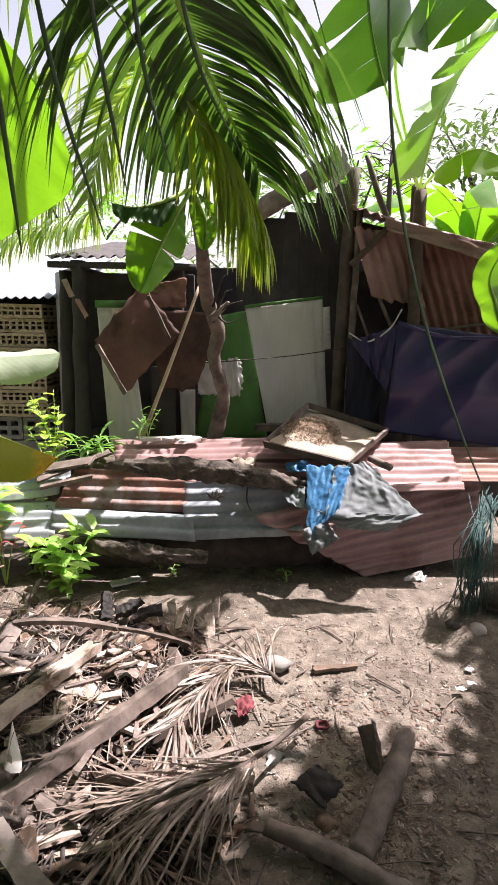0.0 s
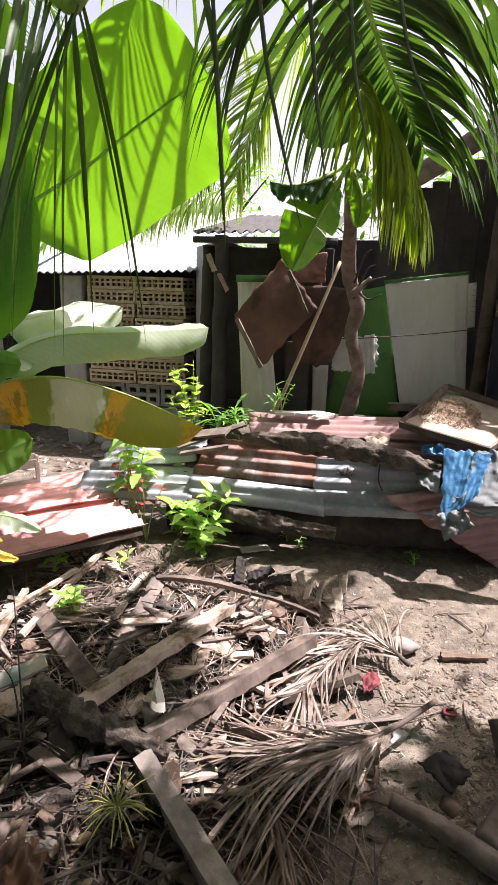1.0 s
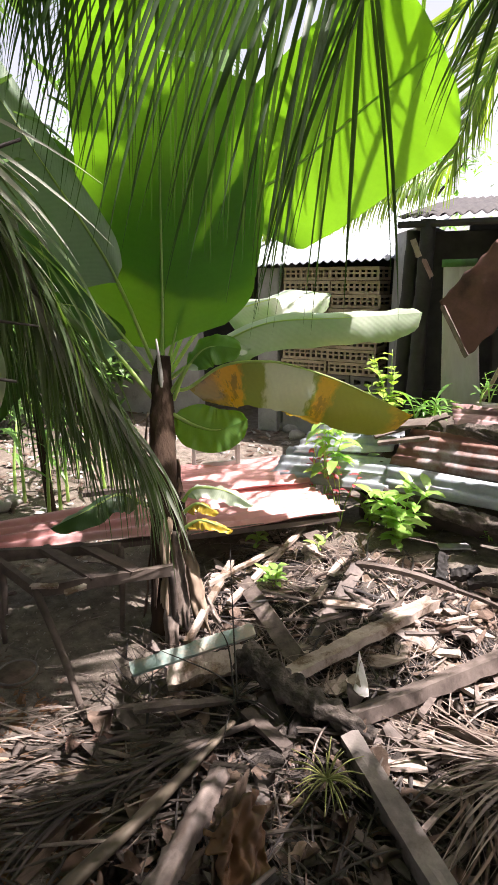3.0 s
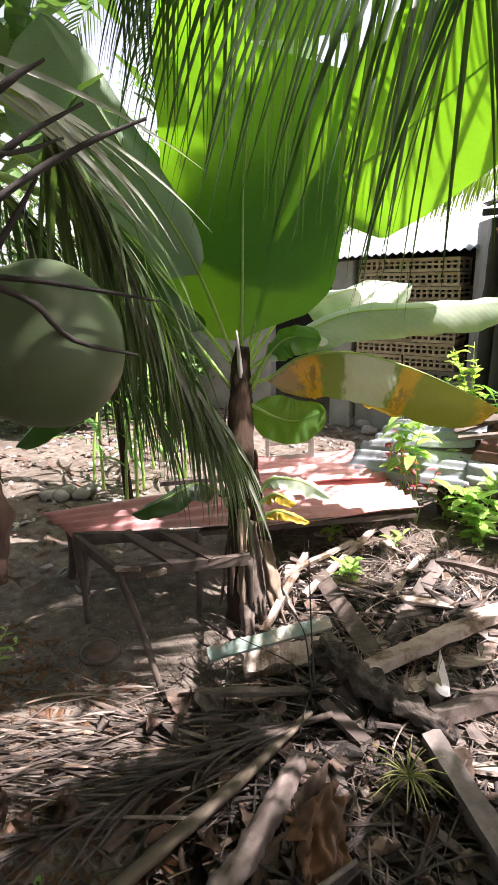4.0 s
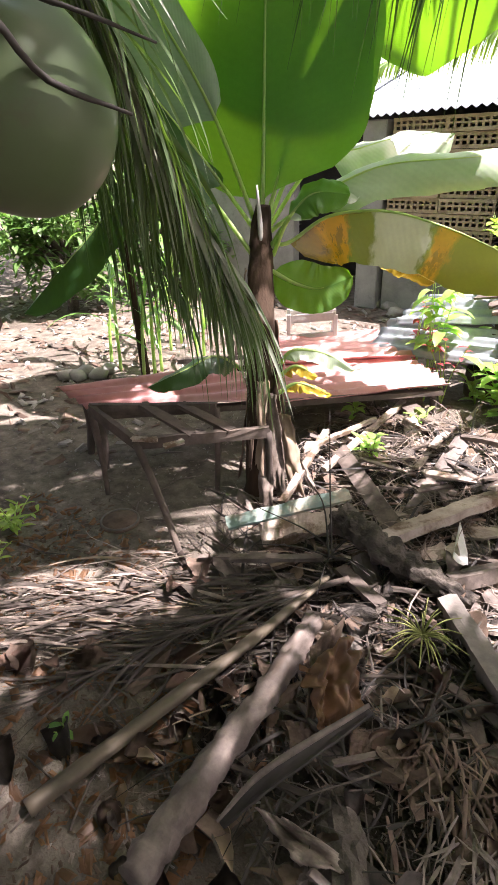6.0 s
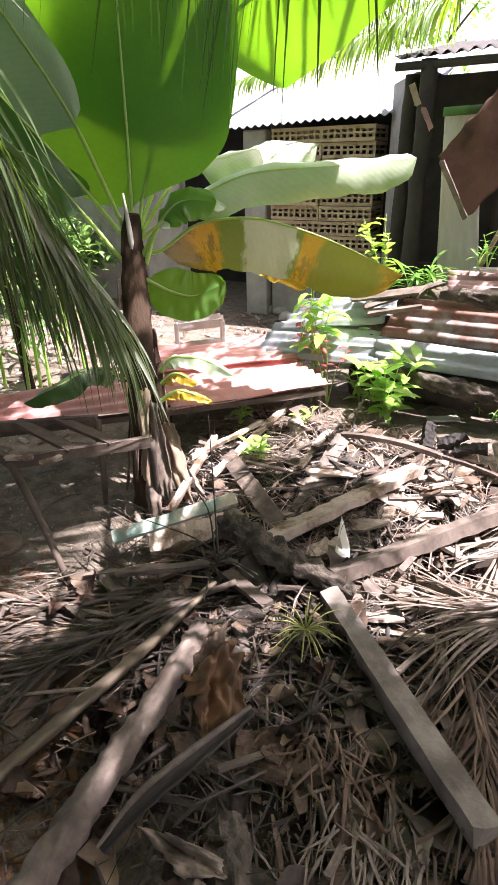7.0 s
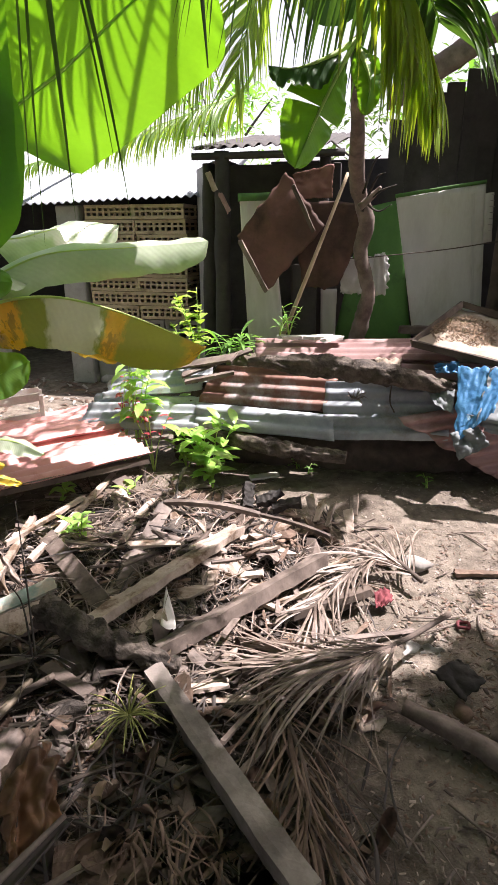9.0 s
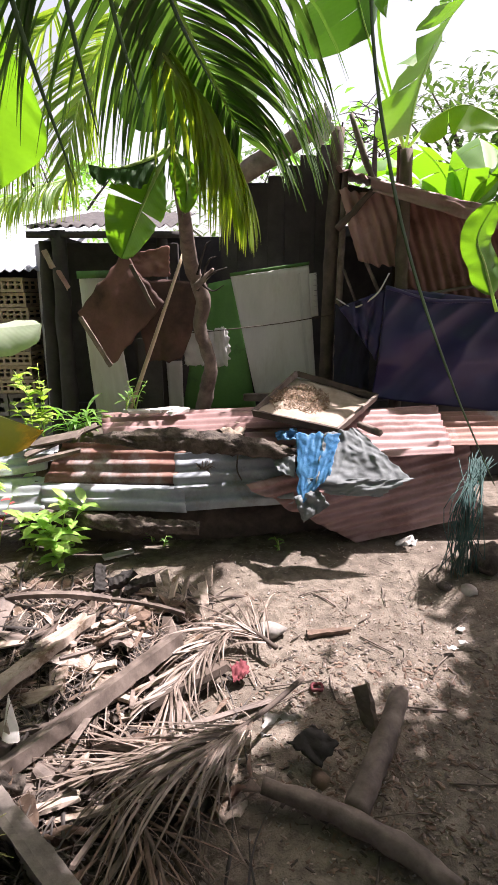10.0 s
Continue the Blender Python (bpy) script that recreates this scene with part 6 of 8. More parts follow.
def beam(a, b, w, t, mat, label, roll=0.0, seed=0, name="board", wob=0.006, taper=0.0, bend=0.0, group="boards on the waste heap"):
    a, b = Vector(a), Vector(b)
    return single(name, plank_bm(a, b, w, t, roll, seed, 30, wob, taper, bend), mat, label, name.replace("_", " "), group, smooth=False)


# boards and beams that lie across the heap
beam((-0.705, 1.383, 0.045), (-0.142, 0.848, 0.020), 0.062, 0.075, M_GREYWOOD, "long sawn grey beam lying down the waste heap", 6, 1)
beam((-1.004, 1.476, 0.100), (-0.609, 2.152, 0.170), 0.078, 0.032, M_PALEWOOD, "sunbleached broken plank across the waste heap", -12, 2, wob=0.012)
beam((-0.722, 1.464, 0.060), (-0.241, 2.075, 0.110), 0.060, 0.050, M_WOOD, "old squared rafter lying on the waste heap", -20, 3, wob=0.010)
beam((-1.406, 1.951, 0.150), (-1.014, 1.665, 0.060), 0.072, 0.022, M_WOOD, "weathered grey board slanting over the waste heap", 35, 4)
beam((-0.957, 2.209, 0.220), (-0.986, 1.764, 0.070), 0.066, 0.022, M_WOOD, "weathered grey board slanting over the waste heap", -25, 5)
beam((-0.678, 2.047, 0.130), (-0.663, 1.809, 0.060), 0.066, 0.022, M_PALEWOOD, "short pale board with nail holes on the heap", 10, 6)
beam((-1.328, 2.493, 0.200), (-1.032, 2.286, 0.150), 0.07, 0.020, M_WOOD, "grey board end at the back of the waste heap", 15, 7)
beam((-0.963, 2.210, 0.230), (-0.530, 2.221, 0.210), 0.028, 0.020, M_WOOD, "curved grey stick at the back of the waste heap", 0, 8, bend=0.02)
beam((-0.530, 2.221, 0.210), (-0.218, 2.182, 0.160), 0.016, 0.014, M_WOOD_D, "dark thin stick at the back of the waste heap", 0, 9, name="stick", bend=0.01)
beam((-1.401, 1.485, 0.120), (-1.546, 2.073, 0.160), 0.030, 0.018, M_PALEWOOD, "splintered pale lath on the waste heap", 0, 10)
beam((-1.401, 1.805, 0.120), (-1.357, 2.523, 0.200), 0.028, 0.018, M_PALEWOOD, "splintered pale lath on the waste heap", 0, 11)
beam((-1.531, 1.839, 0.160), (-1.380, 2.246, 0.200), 0.024, 0.016, M_PALEWOOD, "splintered pale lath on the waste heap", 0, 12)
beam((-1.058, 1.327, 0.060), (-0.873, 1.273, 0.030), 0.045, 0.018, M_WOOD_D, "dark grey board end on the waste heap", 0, 13)
beam((-1.077, 2.085, 0.150), (-0.885, 1.864, 0.100), 0.028, 0.022, M_WOOD, "knotted grey stick on the waste heap", 0, 14, wob=0.015)
beam((-0.323, 1.756, 0.060), (-0.044, 1.987, 0.050), 0.045, 0.03, M_WOOD_D, "dark board end beside the red cloth scrap", -10, 15)
beam((-1.407, 1.161, 0.050), (-1.136, 1.346, 0.060), 0.028, 0.016, M_WOOD, "thin grey lath on the waste heap", 0, 16)
beam((-1.522, 1.124, 0.030), (-1.282, 1.271, 0.050), 0.02, 0.012, M_WOOD, "thin grey lath on the waste heap", 0, 17)

# teal painted board with a soft wood block under it
teal = beam((-1.521, 1.289, 0.085), (-1.203, 1.654, 0.140), 0.062, 0.012, M_TEAL, "board with worn teal paint on the waste heap", 14, 18)
beam((-1.406, 1.347, 0.050), (-1.170, 1.598, 0.070), 0.09, 0.05, M_PALEWOOD, "soft split wood block under the teal board", 25, 19, wob=0.02)

# rough dark root, logs and leaf stalks
single("root", rod([(-1.161, 1.504, 0.140), (-0.978, 1.449, 0.120), (-0.819, 1.426, 0.090), (-0.633, 1.425, 0.050)], [0.044, 0.046, 0.038, 0.024], 54, 20, 0.85, 1.0, 26.0), M_BARK, "rough dark root lying on the waste heap", "root")
single("log", rod([(-1.014, 1.094, 0.030), (-0.992, 0.819, 0.000), (-0.991, 0.531, -0.030), (-0.961, 0.272, -0.030)], [0.030, 0.036, 0.038, 0.040], 70, 22, 0.42, 1.0, 30.0), M_WOOD, "smooth grey round log on the waste heap", "log")
single("leaf_stalk", rod([(-1.076, 1.268, 0.050), (-1.140, 0.910, 0.010), (-1.223, 0.566, -0.030), (-1.290, 0.232, -0.050)], [0.022, 0.036, 0.040, 0.044], 40, 14, 0.22, 0.5, 14.0), M_STALK, "long dry dull yellowish palm leaf stalk on the heap", "leaf stalk")
single("log", rod([(0.610, 1.847, 0.020), (0.496, 1.641, -0.010), (0.350, 1.398, -0.040)], [0.034, 0.038, 0.036], 30, 18, 0.28, 1.0, 22.0), M_WOOD, "grey-brown round log end on the soil", "log")
single("log", rod([(0.078, 1.479, -0.020), (0.228, 1.424, -0.030), (0.462, 1.290, -0.050), (0.575, 1.168, -0.060)], [0.024, 0.030, 0.034, 0.034], 36, 18, 0.28, 1.0, 22.0), M_WOOD, "grey-brown round branch on the soil", "log")
single("bark_shard", plank_bm((0.459, 1.850, 0.050), (0.482, 1.732, -0.060), 0.075, 0.02, 60, 4, 8, 0.015, 0.4), M_WOOD_D, "dark curved bark shard on the soil", "bark", smooth=False)
solid(single("charred_board", sheet_bm([(0.170, 1.603, 0.030), (0.259, 1.674, 0.040), (0.343, 1.629, 0.000), (0.268, 1.563, -0.040)], 14, 14, 0.012, 6, 0.09, 0.01, 3.0), M_CHAR, "charred black piece of board on the soil", "board"), 0.012)
def build_spathe():
    """A split trough of a palm spathe: its shell curls under from the rim."""
    c = spline([(-0.715, 0.849, 0.100), (-0.791, 0.656, 0.100), (-0.842, 0.548, 0.070), (-0.874, 0.453, 0.020)], 30)
    bm = bmesh.new()
    g = []
    for i, p in enumerate(c):
        u = i / 30
        r = 0.005 + 0.008 * math.sin(math.pi * (0.08 + 0.84 * u))
        t = (c[min(i + 1, 30)] - c[max(i - 1, 0)]).normalized()
        s = Vector((-t.y, t.x, 0)).normalized()
        if s.x < 0:
            s = -s
        g.append([bm.verts.new(p + s * r * 1.5 * (1 - math.cos(a * 0.26)) + Vector((0, 0, -r * math.sin(a * 0.26))) + s * 0.006 * noise.noise(Vector((u * 9, a, 2)))) for a in range(11)])
    for i in range(30):
        for j in range(10):
            bm.faces.new((g[i][j], g[i + 1][j], g[i + 1][j + 1], g[i][j + 1]))
    solid(single("curved_spathe", bm, M_SPATHE_D, "dark curved palm spathe on the waste heap", "spathe"), 0.006)


build_spathe()
single("leaf_stalk", rod([(-0.711, 0.847, 0.110), (-0.792, 0.658, 0.100), (-0.844, 0.550, 0.070), (-0.875, 0.448, 0.020)], [0.006, 0.009, 0.008, 0.004], 18, 8, 0.2), M_WOOD, "pale rim of a split palm spathe", "leaf stalk")
solid(single("dead_leaf", sheet_bm([(-0.887, 0.831, 0.140), (-0.833, 1.022, 0.160), (-0.710, 0.841, 0.080), (-0.798, 0.743, 0.040)], 30, 30, 0.05, 6, 0.16, 0.04, 2.8), M_DEADLEAF, "curled orange-brown dead leaf on the waste heap", "dead leaf"), 0.0015)
solid(single("dead_leaf", sheet_bm([(-0.926, 0.921, 0.120), (-0.891, 1.049, 0.140), (-0.800, 0.801, 0.060), (-0.844, 0.762, 0.050)], 12, 18, 0.04, 16, 0.06, 0.03, 2.4), M_HUSK, "curled brown dead leaf base on the heap", "dead leaf"), 0.0015)
solid(single("dead_leaf", sheet_bm([(-0.834, 0.531, 0.000), (-0.756, 0.553, 0.000), (-0.558, 0.580, -0.030), (-0.693, 0.503, -0.030)], 14, 22, 0.04, 26, 0.1, 0.03, 2.4), M_DRY, "torn pale dry leaf on the waste heap", "dead leaf"), 0.0015)
# pale upright splinter
sp = bmesh.new()
_a, _b, _c, _d = Vector((-0.799, 1.761, 0.110)), Vector((-0.745, 1.508, 0.030)), Vector((-0.700, 1.585, 0.030)), Vector((-0.730, 1.656, 0.060))
_v = [sp.verts.new(p) for p in (_a, _b, _c, _d)]
sp.faces.new(_v)
bmesh.ops.subdivide_edges(sp, edges=sp.edges, cuts=4, use_grid_fill=True)
solid(single("husk_splinter", sp, M_PALE, "pale pointed husk splinter standing in the heap", "splinter"), 0.008)


# dry fronds on the heap
def dry_frond(ribs, length, n_leaf, seed, label, width=0.016, sweep=50, droop=0.25, mat=None, start=0.05, lift=0.05, each=True):
    t = thing("dry_frond", ribs[0], label, "dry frond", "dry fronds on the heap")
    mat = mat or M_DRY
    c = spline(ribs, 40)
    rnd = random.Random(seed)
    b = bmesh.new()
    tube(b, c, [0.011 - 0.008 * i / 40 for i in range(41)], 8)
    part("rachis", b, M_WOOD_D, t)
    rest = bmesh.new()
    for k in range(n_leaf):
        for side in (-1, 1):
            u = start + (1 - start) * (k + rnd.uniform(0, 1)) / n_leaf
            i = min(39, int(u * 40))
            p = c[i].lerp(c[i + 1], min(1, u * 40 - i))
            tt = (c[i + 1] - c[i]).normalized()
            s = tt.cross(Vector((0, 0, 1))).normalized() * side
            a = radians(sweep * (1.1 - 0.5 * u) + rnd.uniform(-14, 14))
            d = (tt * math.cos(a) + s * math.sin(a) + Vector((0, 0, lift + rnd.uniform(0, 0.25)))).normalized()
            bm = bmesh.new() if each else rest
            hugging_leaflet(bm, p.copy(), d, tt, length * rnd.uniform(0.65, 1.1), width * rnd.uniform(0.6, 1.2), droop * rnd.uniform(0.6, 2.0), rnd)
            if each:
                part("leaflet", bm, mat, t)
    if not each:
        tagged(part("dry_foliage", rest, mat, t), kind="stuff")
    else:
        rest.free()
    return t


def hugging_leaflet(bm, q, d, t, L, w, dr, rnd, m=9):
    """A dry strip that bends down and comes to lie on the heap."""
    prev = None
    side_bend = rnd.uniform(-0.9, 0.9)
    tw = rnd.uniform(-0.8, 0.8)
    for j in range(m + 1):
        z = j / m
        wd = w * 0.5 * min(1, 0.5 + z * 4) * max(0.05, 1 - z ** 2)
        x = d.cross(Vector((0, 0, 1)))
        x = x.normalized() if x.length > 0.1 else t
        x = (x * math.cos(tw) + d.cross(x) * math.sin(tw)).normalized()
        h = d.cross(x) * wd * 0.5
        ring = (bm.verts.new(q - x * wd + h), bm.verts.new(q), bm.verts.new(q + x * wd + h))
        if prev:
            bm.faces.new((prev[0], ring[0], ring[1], prev[1]))
            bm.faces.new((prev[1], ring[1], ring[2], prev[2]))
        prev = ring
        q = q + d * (L / m)
        floor = heap_z(q.x, q.y) + 0.012
        if q.z < floor:
            q.z = floor
            d.z = max(d.z, 0.02)
        flat = Vector((d.x, d.y, 0))
        turn = flat.cross(Vector((0, 0, 1))) * side_bend / m
        d = (d + Vector((0, 0, -dr * 6 / m)) * (0.3 + z) + turn).normalized()


dry_frond([(0.245, 1.884, 0.060), (0.081, 1.680, 0.080), (-0.047, 1.563, 0.090), (-0.166, 1.513, 0.080), (-0.306, 1.516, 0.060)], 0.55, 60, 1, "dry grey-brown palm frond spread on the waste heap", sweep=24, width=0.011, start=0.3)
dry_frond([(0.163, 2.094, 0.050), (0.024, 2.202, 0.080), (-0.113, 2.080, 0.080), (-0.256, 1.794, 0.070)], 0.40, 40, 2, "dry grey-brown palm frond lying on the heap edge", sweep=34, width=0.011)
# browner than the upper fronds: shade at the foot is in their colour
dry_frond([(-0.409, 1.506, 0.030), (-0.244, 1.277, 0.020), (-0.169, 1.090, 0.000), (-0.170, 0.917, -0.020)], 0.40, 36, 3, "dull brown palm frond spread at the foot of the heap", mat=M_HUSK, sweep=28, width=0.010)
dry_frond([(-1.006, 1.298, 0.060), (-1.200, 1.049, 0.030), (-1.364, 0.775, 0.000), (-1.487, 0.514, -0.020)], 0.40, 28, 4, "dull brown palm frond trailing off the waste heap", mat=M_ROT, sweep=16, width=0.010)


# loose pieces on the heap: husks, strips and splinters
def scatter_on_heap():
    rnd = random.Random(11)

    def spot(back=0.5):
        while True:
            x, y = rnd.uniform(-1.65, 0.1), rnd.uniform(0.35, 2.6)
            if heap_z(x, y) - ground_z(x, y) > rnd.uniform(0.01, 0.12):
                return x, y

    husks = []
    for k in range(5):
        b = bmesh.new()
        c = [(-0.075, -0.028), (-0.03, -0.045), (0.035, -0.042), (0.085, -0.012), (0.08, 0.015), (0.03, 0.042), (-0.035, 0.04), (-0.08, 0.02)]
        r2 = random.Random(k)
        top = [b.verts.new((x * r2.uniform(0.8, 1.2), y * r2.uniform(0.7, 1.3), 0.012 - 9 * y * y + r2.uniform(-0.006, 0.006))) for x, y in c]
        bot = [b.verts.new((v.co.x * 0.93, v.co.y * 0.93, v.co.z - 0.012)) for v in top]
        b.faces.new(top)
        b.faces.new(bot[::-1])
        for i in range(8):
            b.faces.new((top[i], bot[i], bot[(i + 1) % 8], top[(i + 1) % 8]))
        bmesh.ops.recalc_face_normals(b, faces=b.faces)
        me = bpy.data.meshes.new("husk_piece")
        b.to_mesh(me)
        b.free()
        me.materials.append((M_HUSK, M_DRY, M_WOOD, M_PALEWOOD, M_HUSK)[k])
        husks.append(me)
    for k in range(110):
        x, y = spot()
        # pale kinds move to the back, so the foot's colours look shaded
        if y < 1.4 and k % 5 in (1, 3):
            y += 0.95
        ob = new("husk_piece", husks[k % 5])
        s = rnd.uniform(0.5, 1.15)
        ob.matrix_basis = pose(x, y, heap_z(x, y) + 0.012, rnd.uniform(-35, 35), rnd.uniform(-30, 30), rnd.uniform(0, 360)) @ Matrix.Diagonal((s * rnd.uniform(0.8, 1.5), s * rnd.uniform(0.6, 1.0), s, 1))
        tagged(ob, ("broken brown coconut husk piece on the waste heap", "curled dry leaf sheath piece on the waste heap", "weathered grey wood chip on the waste heap", "pale splintered wood chip on the waste heap", "broken brown coconut husk piece on the waste heap")[k % 5], "husk", "loose pieces on the heap")
    laths = []
    for k in range(4):
        b = plank_bm((-0.14, 0, 0), (0.14, 0, 0), (0.02, 0.03, 0.014, 0.024)[k], (0.010, 0.012, 0.010, 0.008)[k], 0, 40 + k, 6, 0.006)
        bmesh.ops.recalc_face_normals(b, faces=b.faces)
        me = bpy.data.meshes.new("splinter")
        b.to_mesh(me)
        b.free()
        me.materials.append((M_WOOD, M_PALEWOOD, M_WOOD_D, M_WOOD)[k])
        laths.append(me)
    for k in range(90):
        x, y = spot()
        if y < 1.35 and k % 4 == 1:
            y += 0.95
        ob = new("splinter", laths[k % 4])
        ob.matrix_basis = pose(x, y, heap_z(x, y) + 0.016, rnd.uniform(-30, 30), rnd.uniform(-16, 16), rnd.gauss(35, 45)) @ Matrix.Diagonal((rnd.uniform(0.5, 1.6), rnd.uniform(0.6, 1.3), 1, 1))
        tagged(ob, ("thin grey splinter of wood on the heap", "pale split lath piece on the heap", "dark thin stick piece on the heap", "thin grey splinter of wood on the heap")[k % 4], "splinter", "splinters on the heap")
    # strips too many to count
    bm, foot = bmesh.new(), bmesh.new()
    for k in range(1500):
        x, y = spot()
        p = Vector((x, y, heap_z(x, y) + rnd.uniform(0.0, 0.03)))
        a = rnd.gauss(2.6, 0.9)
        d = Vector((math.cos(a), math.sin(a), rnd.uniform(-0.1, 0.35))).normalized()
        # most strips at the foot take the darker colour, as painted shade
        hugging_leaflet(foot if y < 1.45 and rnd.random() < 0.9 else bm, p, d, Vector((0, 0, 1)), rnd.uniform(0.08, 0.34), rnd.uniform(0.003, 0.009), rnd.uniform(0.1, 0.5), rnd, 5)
    single("brown_strips", foot, M_ROT, "tangle of damp brown leaf strips, darkened for the shaded heap foot", "leaf litter", kind="stuff")
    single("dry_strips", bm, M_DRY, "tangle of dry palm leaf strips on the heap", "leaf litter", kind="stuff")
    bm = bmesh.new()
    for k in range(320):
        x, y = spot()
        p = Vector((x, y, heap_z(x, y) + rnd.uniform(0.0, 0.02)))
        a = rnd.uniform(0, math.tau)
        d = Vector((math.cos(a), math.sin(a), rnd.uniform(-0.1, 0.25))).normalized()
        hugging_leaflet(bm, p, d, Vector((0, 0, 1)), rnd.uniform(0.06, 0.22), rnd.uniform(0.01, 0.028), rnd.uniform(0.1, 0.5), rnd, 4)
    # near-black strips added to look like shaded gaps between the pieces
    dk = bmesh.new()
    for k in range(800):
        x, y = spot()
        p = Vector((x, y, heap_z(x, y) + rnd.uniform(-0.01, 0.025)))
        a = rnd.gauss(2.4, 1.0)
        d = Vector((math.cos(a), math.sin(a), rnd.uniform(-0.1, 0.3))).normalized()
        hugging_leaflet(dk, p, d, Vector((0, 0, 1)), rnd.uniform(0.1, 0.38), rnd.uniform(0.005, 0.014), rnd.uniform(0.1, 0.5), rnd, 5)
    single("rotten_strips", dk, M_SPATHE_D, "tangle of near-black leaf strips for shaded gaps in the heap", "leaf litter", kind="stuff")
    single("husk_shreds", bm, M_HUSK, "scattered brown husk shreds on the heap", "leaf litter", kind="stuff")


scatter_on_heap()

def bark_slabs():
    """Curved slabs of bark and husk, thick and rough, that lie askew on the heap."""
    rnd = random.Random(77)
    kinds = []
    for k in range(6):
        L, w = (0.22, 0.15, 0.28, 0.18, 0.12, 0.20)[k], (0.05, 0.065, 0.04, 0.055, 0.07, 0.045)[k]
        b = bmesh.new()
        g = []
        nu, nv = 12, 6
        for s in (0.5, -0.5):
            rows = []
            for i in range(nu + 1):
                u = i / nu
                row = []
                for j in range(nv + 1):
                    v = j / nv * 2 - 1
                    o = Vector((k * 7.0, 0, s))
                    end = 0.8 + 0.3 * noise.noise(Vector((v * 3, k, 1)))
                    x = (u - 0.5) * L * (end if u in (0, 1) else 1)
                    y = v * w * (0.55 + 0.45 * math.sin(math.pi * (0.12 + 0.76 * u))) * (1 + 0.3 * noise.noise(Vector((u * 5, v, 0)) + o))
                    z = -0.6 * y * y / w + s * 0.014 + 0.012 * noise.noise(Vector((u * 6, v * 2.5, 3)) + o) + 0.02 * math.sin(u * 2.4 + k)
                    row.append(b.verts.new((x, y, z)))
                rows.append(row)
            g.append(rows)
        for rows in g:
            for i in range(nu):
                for j in range(nv):
                    b.faces.new((rows[i][j], rows[i + 1][j], rows[i + 1][j + 1], rows[i][j + 1]))
        rim = [(i, 0) for i in range(nu)] + [(nu, j) for j in range(nv)] + [(i, nv) for i in range(nu, 0, -1)] + [(0, j) for j in range(nv, 0, -1)]
        for p, q in zip(rim, rim[1:] + rim[:1]):
            b.faces.new((g[0][p[0]][p[1]], g[0][q[0]][q[1]], g[1][q[0]][q[1]], g[1][p[0]][p[1]]))
        bmesh.ops.recalc_face_normals(b, faces=b.faces)
        me = bpy.data.meshes.new("bark_slab")
        b.to_mesh(me)
        b.free()
        me.materials.append((M_BARK, M_HUSK, M_WOOD, M_SPATHE_D, M_DRY, M_PALEWOOD)[k])
        kinds.append(me)
    words = ("rough brown bark slab on the waste heap", "thick brown husk slab on the waste heap", "grey split wood slab on the waste heap", "dark curved spathe piece on the waste heap", "pale dry sheath slab on the waste heap", "sunbleached split wood slab on the waste heap")
    for k in range(95):
        x, y = rnd.uniform(-1.6, 0.1), rnd.uniform(0.35, 2.55)
        while heap_z(x, y) - ground_z(x, y) < 0.035:
            x, y = rnd.uniform(-1.6, 0.1), rnd.uniform(0.35, 2.55)
        # pale slabs too leave the foot, which is coloured as if shaded
        if y < 1.4 and k % 6 > 3:
            y += 0.85
        ob = new("bark_slab", kinds[k % 6])
        s = rnd.uniform(0.6, 1.15)
        ob.matrix_basis = pose(x, y, heap_z(x, y) + 0.006, rnd.uniform(-28, 28), rnd.uniform(-22, 22), rnd.gauss(40, 50)) @ Matrix.Diagonal((s * rnd.uniform(0.7, 1.3), s, s, 1))
        tagged(ob, words[k % 6], "bark", "slabs on the heap")


bark_slabs()

